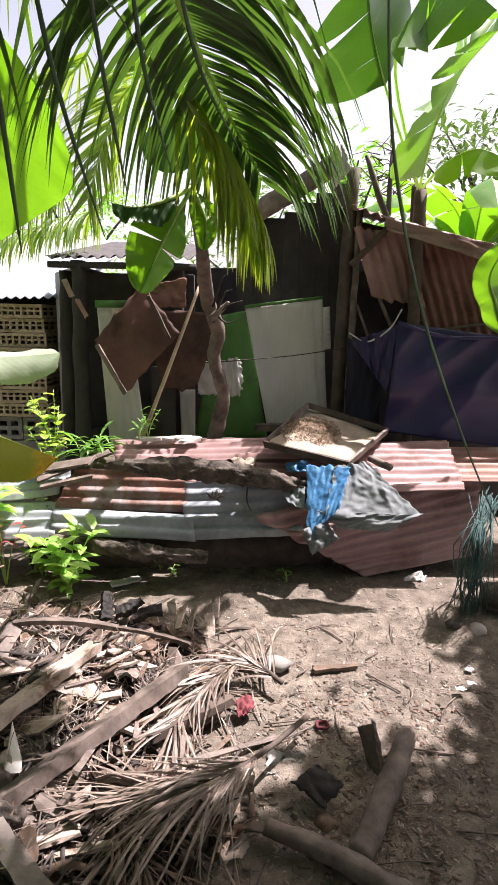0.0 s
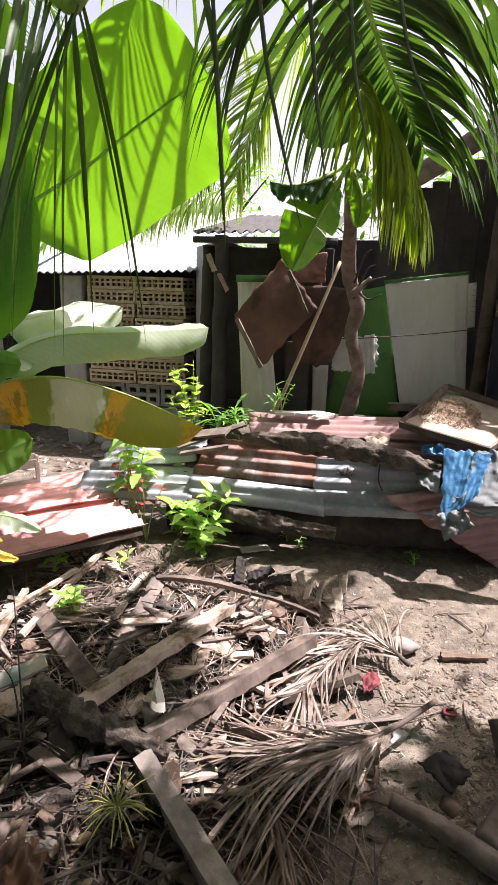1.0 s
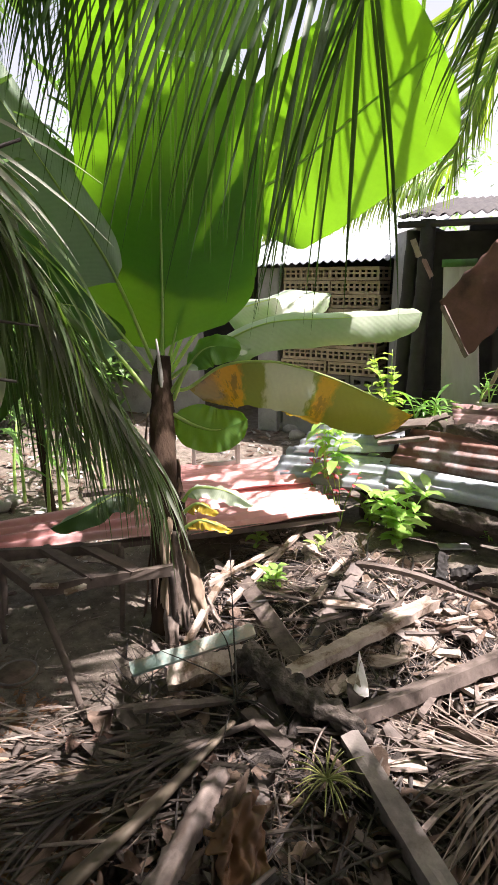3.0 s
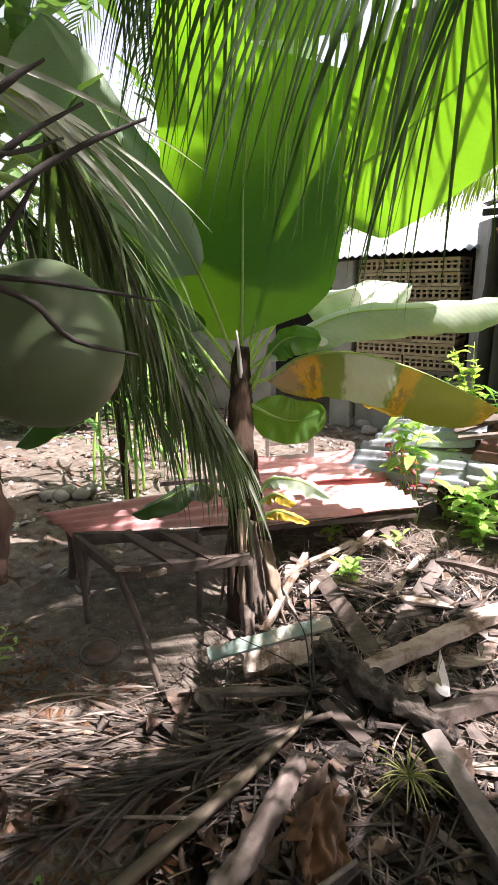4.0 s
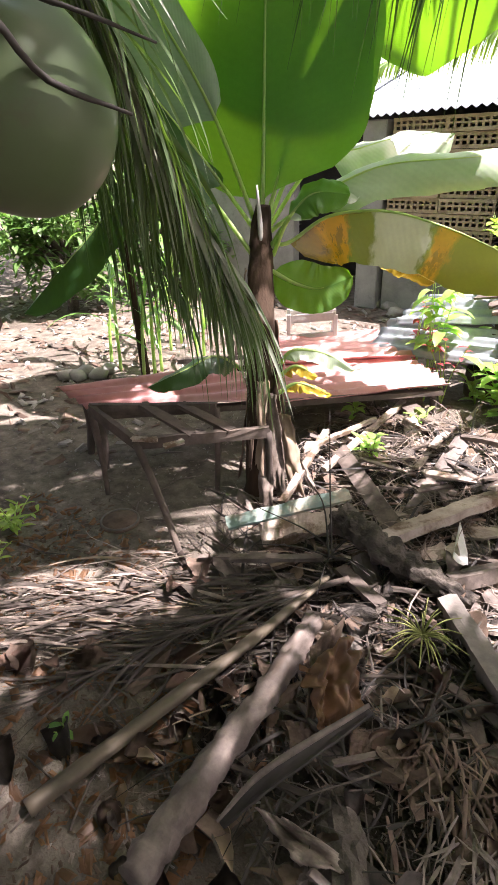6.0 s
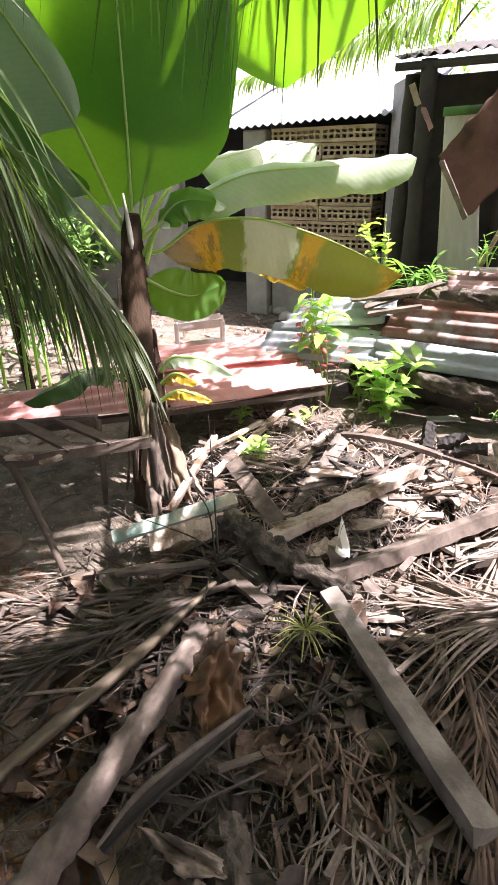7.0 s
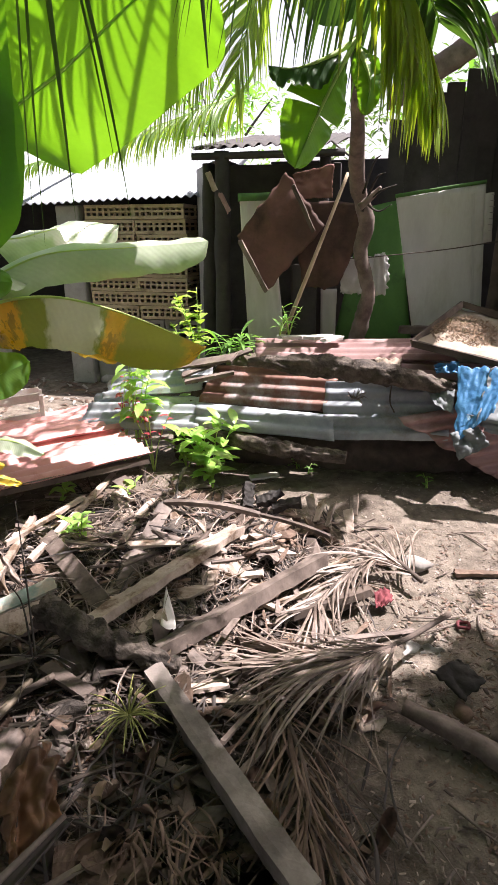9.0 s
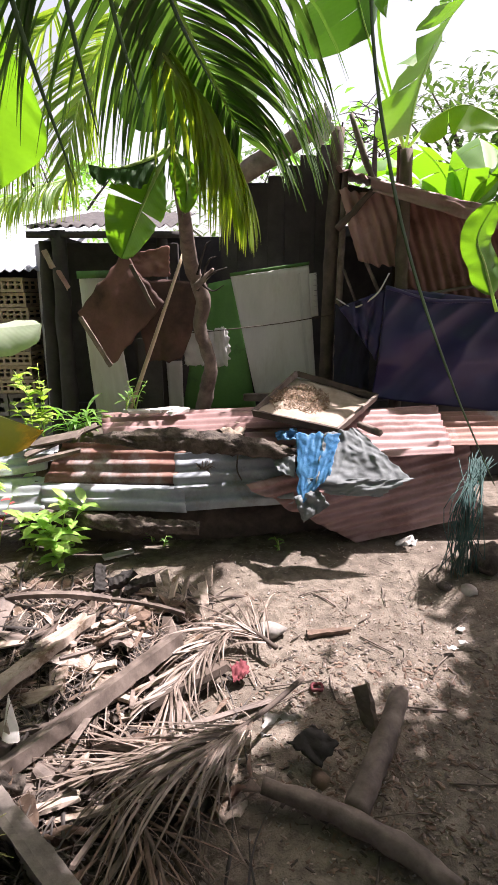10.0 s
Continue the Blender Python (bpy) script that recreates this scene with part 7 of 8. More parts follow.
def dead_leaves():
    """Curled and torn dead leaves, pointed and cupped, that lie over the foot of the heap and the soil beside it."""
    rnd = random.Random(58)
    kinds = []
    for k in range(8):
        L, w, cup = (0.10, 0.075, 0.12, 0.06, 0.09, 0.14, 0.07, 0.11)[k], (0.034, 0.030, 0.022, 0.026, 0.040, 0.026, 0.018, 0.045)[k], (0.5, 0.9, 0.7, 0.3, 1.1, 0.5, 0.8, 0.4)[k]
        b = bmesh.new()
        rows = []
        o = Vector((k * 3.7, 1.1, 0))
        for i in range(9):
            u = i / 8
            hw = w * math.sin(math.pi * min(0.97, 0.05 + 0.92 * u)) ** 0.7 * (1 + 0.35 * noise.noise(Vector((u * 6, 0, 4)) + o))
            lift = 0.022 * math.sin(u * 3.0 + k) + 0.012 * noise.noise(Vector((u * 5, 3, 0)) + o)
            rows.append([b.verts.new(((u - 0.5) * L, v * hw, cup * v * v * hw + lift + 0.006 * noise.noise(Vector((u * 8, v * 3, 2)) + o))) for v in (-1, -0.5, 0, 0.5, 1)])
        for p, q in zip(rows, rows[1:]):
            for j in range(4):
                b.faces.new((p[j], q[j], q[j + 1], p[j + 1]))
        bmesh.ops.solidify(b, geom=b.faces[:], thickness=0.0012)
        bmesh.ops.recalc_face_normals(b, faces=b.faces)
        me = bpy.data.meshes.new("dead_leaf")
        b.to_mesh(me)
        b.free()
        me.materials.append((M_HUSK, M_ROT, M_SHEATH, M_ROT, M_HUSK, M_SPATHE, M_DRY, M_ROT)[k])
        me.polygons.foreach_set("use_smooth", [True] * len(me.polygons))
        kinds.append(me)
    words = ("curled brown dead leaf on the leaf litter", "damp dark brown dead leaf on the leaf litter", "pale dry sheath scrap on the leaf litter", "small dark dead leaf on the leaf litter", "cupped brown dead leaf on the leaf litter", "long red-brown dead leaf on the leaf litter", "narrow grey dead leaf on the leaf litter", "broad dark dead leaf on the leaf litter")
    for k in range(230):
        if k % 3:
            x, y = rnd.uniform(-1.7, -0.15), rnd.uniform(0.22, 1.15)
        else:
            x, y = rnd.uniform(-1.3, 0.1), rnd.uniform(1.0, 1.7)
        ob = new("dead_leaf", kinds[k % 8])
        s = rnd.uniform(0.6, 1.35)
        ob.matrix_basis = pose(x, y, max(heap_z(x, y), ground_z(x, y)) + 0.008, rnd.uniform(-25, 25), rnd.uniform(-20, 20), rnd.uniform(0, 360)) @ Matrix.Diagonal((s * rnd.uniform(0.8, 1.3), s, s, 1))
        tagged(ob, words[k % 8], "dead leaf", "dead leaves on the heap")


dead_leaves()


def fallen_strips():
    """Long dry strips and sticks that lie beside each other, trailing off the heap over the soil."""
    rnd = random.Random(91)
    # mostly dark brown, with the shade of this stretch in the colour
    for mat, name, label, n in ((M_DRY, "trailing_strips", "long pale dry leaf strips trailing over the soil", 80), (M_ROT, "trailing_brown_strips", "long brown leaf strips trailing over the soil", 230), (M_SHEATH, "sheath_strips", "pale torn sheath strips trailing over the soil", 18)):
        bm = bmesh.new()
        for k in range(n):
            u = rnd.random()
            x, y = -1.02 - 0.75 * u + rnd.gauss(0, 0.10), 1.22 - 0.62 * u + rnd.gauss(0, 0.13)
            a = math.atan2(-0.62, -0.75) + rnd.gauss(0, 0.22)
            p = Vector((x, y, max(heap_z(x, y), ground_z(x, y)) + rnd.uniform(0.0, 0.035)))
            hugging_leaflet(bm, p, Vector((math.cos(a), math.sin(a), rnd.uniform(-0.05, 0.2))).normalized(), Vector((0, 0, 1)), rnd.uniform(0.12, 0.42), rnd.uniform(0.004, 0.016), rnd.uniform(0.1, 0.4), rnd, 6)
        single(name, bm, mat, label, "leaf litter", kind="stuff")


fallen_strips()

# pale sheaths at the back of the heap
for k, a in enumerate(((-0.348, 2.480, 0.130), (-0.284, 2.430, 0.130), (-0.222, 2.407, 0.130), (-0.167, 2.360, 0.130), (-0.125, 2.514, 0.130), (-0.728, 2.164, 0.130), (-0.779, 2.141, 0.130), (-1.057, 2.682, 0.130))):
    a = Vector(a)
    d = Vector((0.02 * math.sin(k), 0.05, 0))
    single("leaf_sheath", plank_bm(a + Vector((0.02 * math.sin(k * 3), 0.05, 0.05)), a + Vector((0.03 * math.cos(k * 2), -0.06, 0.0)), 0.045, 0.006, 25 + 10 * (k % 3), k, 8, 0.01, 0.3), (M_DRY, M_PALEWOOD)[k % 2], "curled pale dry leaf sheath at the heap", "leaf sheath", "sheaths on the heap", smooth=False)


# ---------------------------------------------------------------- small plants
def blade(bm, p, d, L, w, droop=0.6, m=4, fold=0.25):
    """One leaf blade from p along d."""
    p, d = Vector(p), Vector(d).normalized()
    prev = None
    for j in range(m + 1):
        z = j / m
        wd = w * 0.5 * math.sin(math.pi * min(0.98, 0.06 + z * 0.94)) ** 0.8
        x = d.cross(Vector((0, 0, 1)))
        x = x.normalized() if x.length > 0.1 else Vector((1, 0, 0))
        up = x.cross(d)
        ring = (bm.verts.new(p - x * wd + up * wd * fold), bm.verts.new(p), bm.verts.new(p + x * wd + up * wd * fold))
        if prev:
            bm.faces.new((prev[0], ring[0], ring[1], prev[1]))
            bm.faces.new((prev[1], ring[1], ring[2], prev[2]))
        prev = ring
        p = p + d * (L / m)
        d = (d + Vector((0, 0, -droop / m))).normalized()
    return bm


def herb(at, height, leaves, leaf, seed, mat, label, name="herb", stems=3, spread=0.5, shape=0.4, droop=0.7, low=0.2, category="plant"):
    """A small plant: stems, and each leaf as a part."""
    rnd = random.Random(seed)
    at = Vector(at)
    t = thing(name, at, label, category)
    per = max(1, leaves // stems)
    for s in range(stems):
        a = rnd.uniform(0, math.tau)
        lean = Vector((math.cos(a), math.sin(a), 0)) * spread * height * rnd.uniform(0.3, 1.0)
        top = at + lean + Vector((0, 0, height * rnd.uniform(0.7, 1.05)))
        mid = at.lerp(top, 0.5) - lean * 0.15
        pts = spline([at - Vector((0, 0, 0.02)), mid, top], 12)
        b = bmesh.new()
        tube(b, pts, [0.005 - 0.0035 * i / 12 for i in range(13)], 6)
        part("stem", b, M_RIB, t)
        for k in range(per):
            u = low + (1 - low) * (k + 0.5) / per
            p = pts[min(12, int(u * 12))]
            b2 = a + k * 2.4 + rnd.uniform(-0.4, 0.4)
            d = Vector((math.cos(b2), math.sin(b2), rnd.uniform(0.1, 0.8)))
            L = leaf * rnd.uniform(0.6, 1.15)
            part("leaf", blade(bmesh.new(), p, d, L, L * shape, droop * rnd.uniform(0.6, 1.5)), mat, t)
    return t


herb((-0.912, 2.778, 0.089), 0.34, 84, 0.14, 1, M_HERB_LIT, "leafy green herb with pale sunlit leaves by the pile", "herb", 7, 0.6, 0.40)
herb((-1.143, 3.053, 0.040), 0.22, 18, 0.11, 2, M_HERB_LIT, "leafy green herb with pale sunlit leaves by the heap", "herb", 3, 0.7, 0.40)
herb((-1.259, 3.242, 0.060), 0.42, 14, 0.10, 3, M_HERB_LIT, "thin tall weed with round leaves by the pile", "weed", 1, 0.12, 0.6, low=0.45)
herb((-1.200, 2.407, 0.120), 0.12, 12, 0.08, 4, M_HERB_LIT, "small green weed growing through the heap", "weed", 2, 0.7)
herb((-1.287, 2.029, 0.120), 0.12, 14, 0.09, 5, M_HERB_LIT, "small green weed growing through the heap", "weed", 2, 0.8)
herb((-1.554, 2.388, 0.120), 0.10, 12, 0.08, 6, M_HERB_LIT, "small green weed growing through the heap", "weed", 2, 0.8)
herb((-1.411, 2.957, 0.060), 0.72, 40, 0.17, 7, M_HERB_LIT, "shrub with long hanging green leaves behind the red sheet", "shrub", 5, 0.22, 0.36, 1.4, 0.45)
herb((-1.536, 3.034, 0.060), 0.62, 26, 0.07, 8, M_REDLEAF, "low plant with dark red leaves behind the red sheet", "shrub", 5, 0.25, 0.5, 0.7, 0.5)
herb((-1.306, 2.938, 0.060), 0.50, 20, 0.06, 9, M_REDLEAF, "low plant with dark red leaves behind the red sheet", "shrub", 4, 0.25, 0.5, 0.7, 0.5)
herb((-1.221, 3.620, 0.560), 0.46, 44, 0.095, 10, M_BUSH, "shrub with round yellow-green leaves before the shack", "shrub", 6, 0.5, 0.75)
herb((-1.233, 3.460, 0.575), 0.25, 30, 0.07, 11, M_BUSH, "shrub with round yellow-green leaves before the shack", "shrub", 5, 0.8, 0.7)
herb((-1.026, 3.519, 0.602), 0.16, 26, 0.22, 12, M_HERB, "fern-like plant with strap leaves before the shack", "fern", 3, 0.5, 0.12, 1.0)
herb((-0.906, 3.450, 0.648), 0.14, 20, 0.20, 13, M_HERB, "fern-like plant with strap leaves before the shack", "fern", 3, 0.6, 0.12, 1.0)
herb((-0.599, 3.428, 0.800), 0.16, 16, 0.06, 14, M_HERB, "small green weed at the foot of the bamboo pole", "weed", 3, 0.7)
herb((-0.646, 3.367, 0.794), 0.10, 14, 0.09, 15, M_HERB, "small green weed behind the top sheet", "weed", 3, 0.9, 0.2)
herb((0.238, 2.990, 0.060), 0.09, 9, 0.045, 16, M_HERB, "tiny green seedling on the bare soil", "seedling", 2, 0.7)
herb((-0.488, 3.139, 0.060), 0.08, 6, 0.05, 17, M_HERB, "tiny green seedling on the bare soil", "seedling", 1, 0.5)
herb((-0.419, 3.066, 0.060), 0.06, 6, 0.045, 18, M_HERB, "tiny green seedling on the bare soil", "seedling", 2, 0.9)
herb((-1.361, 0.415, -0.050), 0.05, 8, 0.045, 19, M_HERB, "tiny green seedling in the leaf litter", "seedling", 2, 0.9)
herb((-2.277, 0.850, -0.000), 0.13, 60, 0.06, 20, M_BUSH, "low yellow-green tufted weed on the bare soil", "weed", 8, 1.1, 0.3)
herb((-2.152, 0.691, 0.000), 0.08, 20, 0.05, 21, M_BUSH, "low yellow-green tufted weed on the bare soil", "weed", 4, 1.1, 0.3)
herb((-0.505, 3.166, 0.060), 0.07, 8, 0.05, 22, M_HERB, "tiny green seedling on the bare soil", "seedling", 2, 0.7)


def twig_tuft(at, n, size, seed, mat, label):
    """Thin knobbly twigs that fan out from one point."""
    rnd = random.Random(seed)
    at = Vector(at)
    t = thing("flower_stalk", at, label, "flower stalk")
    for k in range(n):
        a = rnd.uniform(0, math.tau)
        d = Vector((math.cos(a), math.sin(a), rnd.uniform(-0.05, 0.6))).normalized() * size * rnd.uniform(0.5, 1)
        part("twig", rod([at, at + d * 0.5 + Vector((0, 0, 0.01)), at + d + Vector((0, 0, -0.02))], [0.0026, 0.0022, 0.0012], 8, 6, 0.5, 1.0, 80.0), mat, t)


def torn_tufts():
    """Short pale torn strips, bunched together at two spots."""
    rnd = random.Random(33)
    for cx, cy, n in ((-0.50, 0.92, 80), (-0.36, 0.74, 90)):
        bm = bmesh.new()
        for k in range(n):
            x, y = cx + rnd.gauss(0, 0.06), cy + rnd.gauss(0, 0.05)
            a = rnd.gauss(-1.2, 0.6)
            hugging_leaflet(bm, Vector((x, y, heap_z(x, y) + rnd.uniform(0.005, 0.05))), Vector((math.cos(a), math.sin(a), rnd.uniform(-0.1, 0.3))).normalized(), Vector((0, 0, 1)), rnd.uniform(0.05, 0.18), rnd.uniform(0.004, 0.013), rnd.uniform(0.2, 0.6), rnd, 5)
        single("torn_tuft", bm, (M_HUSK, M_DRY)[n % 4 // 2], "bunch of dull brown torn leaf strips on the heap", "leaf litter", kind="stuff")


torn_tufts()
twig_tuft((-0.710, 1.196, 0.060), 34, 0.15, 3, M_FLOWER, "yellow-green branched coconut flower stalk on the heap")
twig_tuft((-1.118, 1.363, 0.060), 8, 0.30, 4, M_TWIG, "bunch of thin bare dark twigs on the heap")
for k, (a, b, c) in enumerate((((-1.099, 1.347, 0.080), (-1.196, 1.490, 0.261), (-1.271, 1.600, 0.503)), ((-1.107, 1.341, 0.080), (-1.190, 1.443, 0.194), (-1.245, 1.460, 0.258)), ((-1.105, 1.378, 0.080), (-1.218, 1.373, 0.127), (-1.398, 1.312, 0.194)))):
    single("thin_twig", rod([a, b, c], [0.004, 0.003, 0.0015], 14, 6, 0.2), M_TWIG, "thin bare dark twig standing in the heap", "twig", "twigs in the heap")


# ---------------------------------------------------------------- things on the soil
def stone(at, size, seed, mat=None, label="grey-brown stone lying on the soil", flat=0.7, name="stone", group="stones on the soil"):
    rnd = random.Random(seed)
    b = bmesh.new()
    bmesh.ops.create_icosphere(b, subdivisions=2, radius=1.0)
    o = Vector((seed * 3.1, seed, 0))
    for v in b.verts:
        n = 1 + 0.35 * noise.noise(v.co * 1.3 + o) + 0.12 * noise.noise(v.co * 4 + o)
        v.co = Vector((v.co.x * size[0] * n, v.co.y * size[1] * n, v.co.z * size[2] * n * flat))
    bmesh.ops.transform(b, matrix=Matrix.Translation(Vector(at) + Vector((0, 0, size[2] * flat * 0.6))) @ pose(0, 0, 0, 0, 0, rnd.uniform(0, 360)), verts=b.verts)
    return single(name, b, mat or M_STONE, label, name, group)


stone((-0.028, 3.238, 0.060), (0.045, 0.045, 0.05), 1, M_HUSK, "round dark coconut husk under the sheet edge", 0.9, "husk", "husks on the soil")
for a, b, w, lb in (((-0.628, 2.393, 0.150), (-0.638, 2.507, 0.220), 0.05, "dark broken stump piece at the back of the heap"), ((-0.586, 2.425, 0.170), (-0.469, 2.455, 0.210), 0.042, "dark coconut husk at the back of the heap"), ((-0.507, 2.412, 0.150), (-0.381, 2.439, 0.180), 0.04, "dark coconut husk at the back of the heap")):
    beam(a, b, w, w * 0.8, M_CHAR, lb, 20, 70 + int(w * 1000), name="husk", wob=0.03, group="husks at the back of the heap")
stone((0.150, 2.278, 0.000), (0.065, 0.045, 0.045), 2, label="grey broken stone lying on bare soil")
stone((1.148, 2.574, 0.000), (0.06, 0.05, 0.05), 3, label="round grey stone beside the green net")
stone((1.026, 2.588, 0.035), (0.04, 0.035, 0.03), 4, M_BARK, "dark clod of earth beside the net")
stone((1.331, 2.758, 0.057), (0.12, 0.10, 0.12), 5, M_BARK, "large dark lump beside the green net")
stone((0.267, 1.550, -0.100), (0.04, 0.035, 0.04), 6, M_HUSK, "small brown husk beside the branch", 0.9, "husk", "husks on the soil")
beam((0.310, 2.251, 0.010), (0.503, 2.281, 0.010), 0.045, 0.015, M_HUSK, "flat split husk chip on the bare soil", 0, 61, name="chip", taper=0.6, group="chips on the soil")
beam((-0.722, 2.893, 0.080), (-0.577, 2.968, 0.080), 0.06, 0.012, M_PALE, "pale flat chip of board on the bare soil", 0, 62, name="chip", wob=0.012, group="chips on the soil")
solid(single("red_rag", sheet_bm([(-0.030, 2.009, 0.030), (0.036, 2.039, 0.030), (0.052, 1.964, 0.020), (-0.013, 1.937, 0.020)], 12, 12, 0.03, 4, 0.1, 0.03), M_REDC, "crumpled faded red cloth scrap on the heap", "rag"), 0.002)
rg = bmesh.new()
_c = Vector((0.309, 1.933, -0.020))
tube(rg, [_c + Vector((0.021 * math.cos(a), 0.021 * math.sin(a), 0.004 + 0.004 * math.sin(3 * a))) for a in np.linspace(0, math.tau, 25)], 0.0065, 8, 0.3, 1.0, False)
single("red_ring", rg, M_REDC, "small pink-red fabric ring on the soil", "ring")
solid(single("paper_scrap", sheet_bm([(0.098, 1.810, -0.030), (0.230, 1.799, -0.030), (0.238, 1.766, -0.060), (0.082, 1.711, -0.060)], 14, 12, 0.03, 5, 0.08, 0.02), M_GREYP, "dusty grey paper scrap on the soil", "paper"), 0.0015)
solid(single("plastic_scrap", sheet_bm([(0.930, 3.059, 0.090), (1.049, 3.078, 0.090), (1.016, 3.015, 0.070), (0.887, 3.010, 0.070)], 12, 10, 0.04, 6, 0.1, 0.03), M_PALE, "crumpled white plastic scrap beside the leaning sheet", "plastic"), 0.0015)
for k, p in enumerate(((0.420, 1.873, -0.090), (0.449, 1.860, -0.090), (0.397, 1.831, -0.090), (0.993, 2.268, 0.000), (0.967, 2.168, 0.000), (0.906, 2.129, 0.000), (0.088, 1.764, -0.080), (0.351, 1.778, -0.080))):
    solid(single("white_scrap", sheet_bm([Vector(p) + Vector((-0.02, -0.012, 0.012)), Vector(p) + Vector((0.022, -0.01, 0.014)), Vector(p) + Vector((0.018, 0.015, 0.01)), Vector(p) + Vector((-0.018, 0.013, 0.012))], 5, 5, 0.012, k + 3, 0.15), M_PALE, "small white scrap lying on the soil", "scrap", "white scraps on the soil"), 0.0015)
lid = bmesh.new()
bmesh.ops.create_cone(lid, cap_ends=True, segments=36, radius1=0.082, radius2=0.080, depth=0.012)
bmesh.ops.transform(lid, matrix=Matrix.Translation((-1.970, 1.140, 0.006)), verts=lid.verts)
ld = single("round_lid", lid, M_HUSK, "round dusty brown metal lid lying flat on soil", "lid")
rim = bmesh.new()
_c = Vector((-1.970, 1.140, 0.012))
tube(rim, [_c + Vector((0.076 * math.cos(a), 0.076 * math.sin(a), 0)) for a in np.linspace(0, math.tau, 37)], 0.005, 6, 0, 1.0, False)
part("rim", rim, M_GREYWOOD, ld)


def build_net():
    """A bundle of fishing net hung over the end of the pile."""
    rnd = random.Random(4)
    bm = bmesh.new()
    top, mid, low = Vector((1.244, 2.818, 0.634)), Vector((1.105, 2.575, 0.428)), Vector((1.180, 2.761, 0.020))
    for k in range(55):
        o = [Vector((rnd.gauss(0, 0.035), rnd.gauss(0, 0.035), rnd.gauss(0, 0.01))) for _ in range(4)]
        tube(bm, spline([top + o[0], mid + o[1], low + o[2] * 1.3, low + o[3] * 1.6 + Vector((rnd.uniform(-0.05, 0.05), -0.04, 0.0))], 12), 0.0022, 4, 0, 1.0, False)
    return single("fishing_net", bm, M_NET, "tangled blue-green fishing net hanging by the sheets", "net")


build_net()
single("bent_wire", rod([(1.090, 2.650, 0.454), (1.110, 2.654, 0.488), (1.097, 2.572, 0.414), (1.258, 2.919, 0.020)], 0.004, 14, 6, 0.2), M_TWIG, "bent thin dark wire beside the net", "wire")
for k, p in enumerate(((-3.537, 2.239, 0.000), (-3.417, 2.241, 0.000), (-3.514, 2.146, 0.000), (-3.440, 2.363, 0.000), (-3.597, 2.114, -0.000))):
    stone(p, (0.07, 0.06, 0.06), 20 + k, label="stone in a row of stones on the soil", group="stones along the yard")
for k, p in enumerate(((-2.743, 5.067, 0.000), (-2.791, 5.352, 0.000), (-2.562, 5.026, 0.000), (-2.888, 5.198, 0.000), (-2.406, 4.804, 0.000))):
    stone(p, (0.09, 0.08, 0.08), 30 + k, label="rounded stone at the foot of the pillar", group="stones at the pillar")
blk = thing("pale_box", (-2.15, 2.95, 0), "small open pale wooden box frame behind the red sheets", "box")
for a, b in (((-2.28, 2.86, 0.42), (-2.04, 3.02, 0.44)), ((-2.28, 2.86, 0.30), (-2.04, 3.02, 0.32))):
    part("board", plank_bm(a, b, 0.05, 0.016, 90, 3), M_PALE, blk, smooth=False)
for a in ((-2.28, 2.86), (-2.04, 3.02), (-2.36, 2.98), (-2.12, 3.14)):
    part("leg", boxed(pose(a[0], a[1], 0.22, 0, 0, 34), 0.025, 0.025, 0.46, 0.002), M_PALE, blk, smooth=False)
part("board", plank_bm((-2.36, 2.98, 0.42), (-2.12, 3.14, 0.44), 0.05, 0.016, 90, 5), M_PALE, blk, smooth=False)


# thin shoots and hanging leaves behind the red sheets
def shoots():
    rnd = random.Random(9)
    for k in range(11):
        x, y = rnd.uniform(-3.7, -2.5), rnd.uniform(2.2, 3.2)
        h = rnd.uniform(0.5, 0.95)
        lean = Vector((rnd.uniform(-0.15, 0.15), rnd.uniform(-0.1, 0.1), 0))
        t = thing("palm_seedling", (x, y, 0), "slender green palm seedling behind the red sheets", "seedling", "seedlings behind the red sheets")
        top = Vector((x, y, h)) + lean
        part("stem", rod([(x, y, -0.02), Vector((x, y, h * 0.5)) + lean * 0.3, top], [0.012, 0.010, 0.006], 8, 6, 0.1), M_RIB, t)
        for j in range(5):
            a = rnd.uniform(0, math.tau)
            part("leaf", blade(bmesh.new(), top - Vector((0, 0, 0.1 * j)), (math.cos(a), math.sin(a), 1.2), rnd.uniform(0.35, 0.6), 0.035, 1.8, 7), M_HERB, t)


shoots()
hb = thing("banana_sucker", (-2.05, 2.35, 0), "dark shaded banana sucker leaning over the red sheet", "banana plant")
part("stem", rod([(-2.0, 2.3, 0), (-1.98, 2.28, 0.3), (-1.904, 1.875, 0.459)], [0.03, 0.025, 0.012], 8, 8, 0.2), M_STEM, hb)
banana_leaf(hb, [(-1.893, 1.883, 0.459), (-1.938, 1.751, 0.545), (-1.999, 1.606, 0.508), (-2.091, 1.481, 0.452)], 0.085, up=(0, -0.6, 1), fold=0.5, seed=71, petiole=0.08, mat=M_LEAF_SHADED)
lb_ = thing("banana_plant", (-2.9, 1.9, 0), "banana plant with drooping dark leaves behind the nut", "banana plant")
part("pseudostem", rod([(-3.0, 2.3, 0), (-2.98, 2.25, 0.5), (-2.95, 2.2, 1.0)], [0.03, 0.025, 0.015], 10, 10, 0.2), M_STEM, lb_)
banana_leaf(lb_, [(-2.95, 2.2, 0.95), (-2.232, 1.597, 1.192), (-2.269, 1.364, 1.027), (-2.368, 1.143, 0.806)], 0.14, up=(0, -0.6, 1), fold=0.5, seed=72, petiole=0.15, mat=M_LEAF_SHADED)
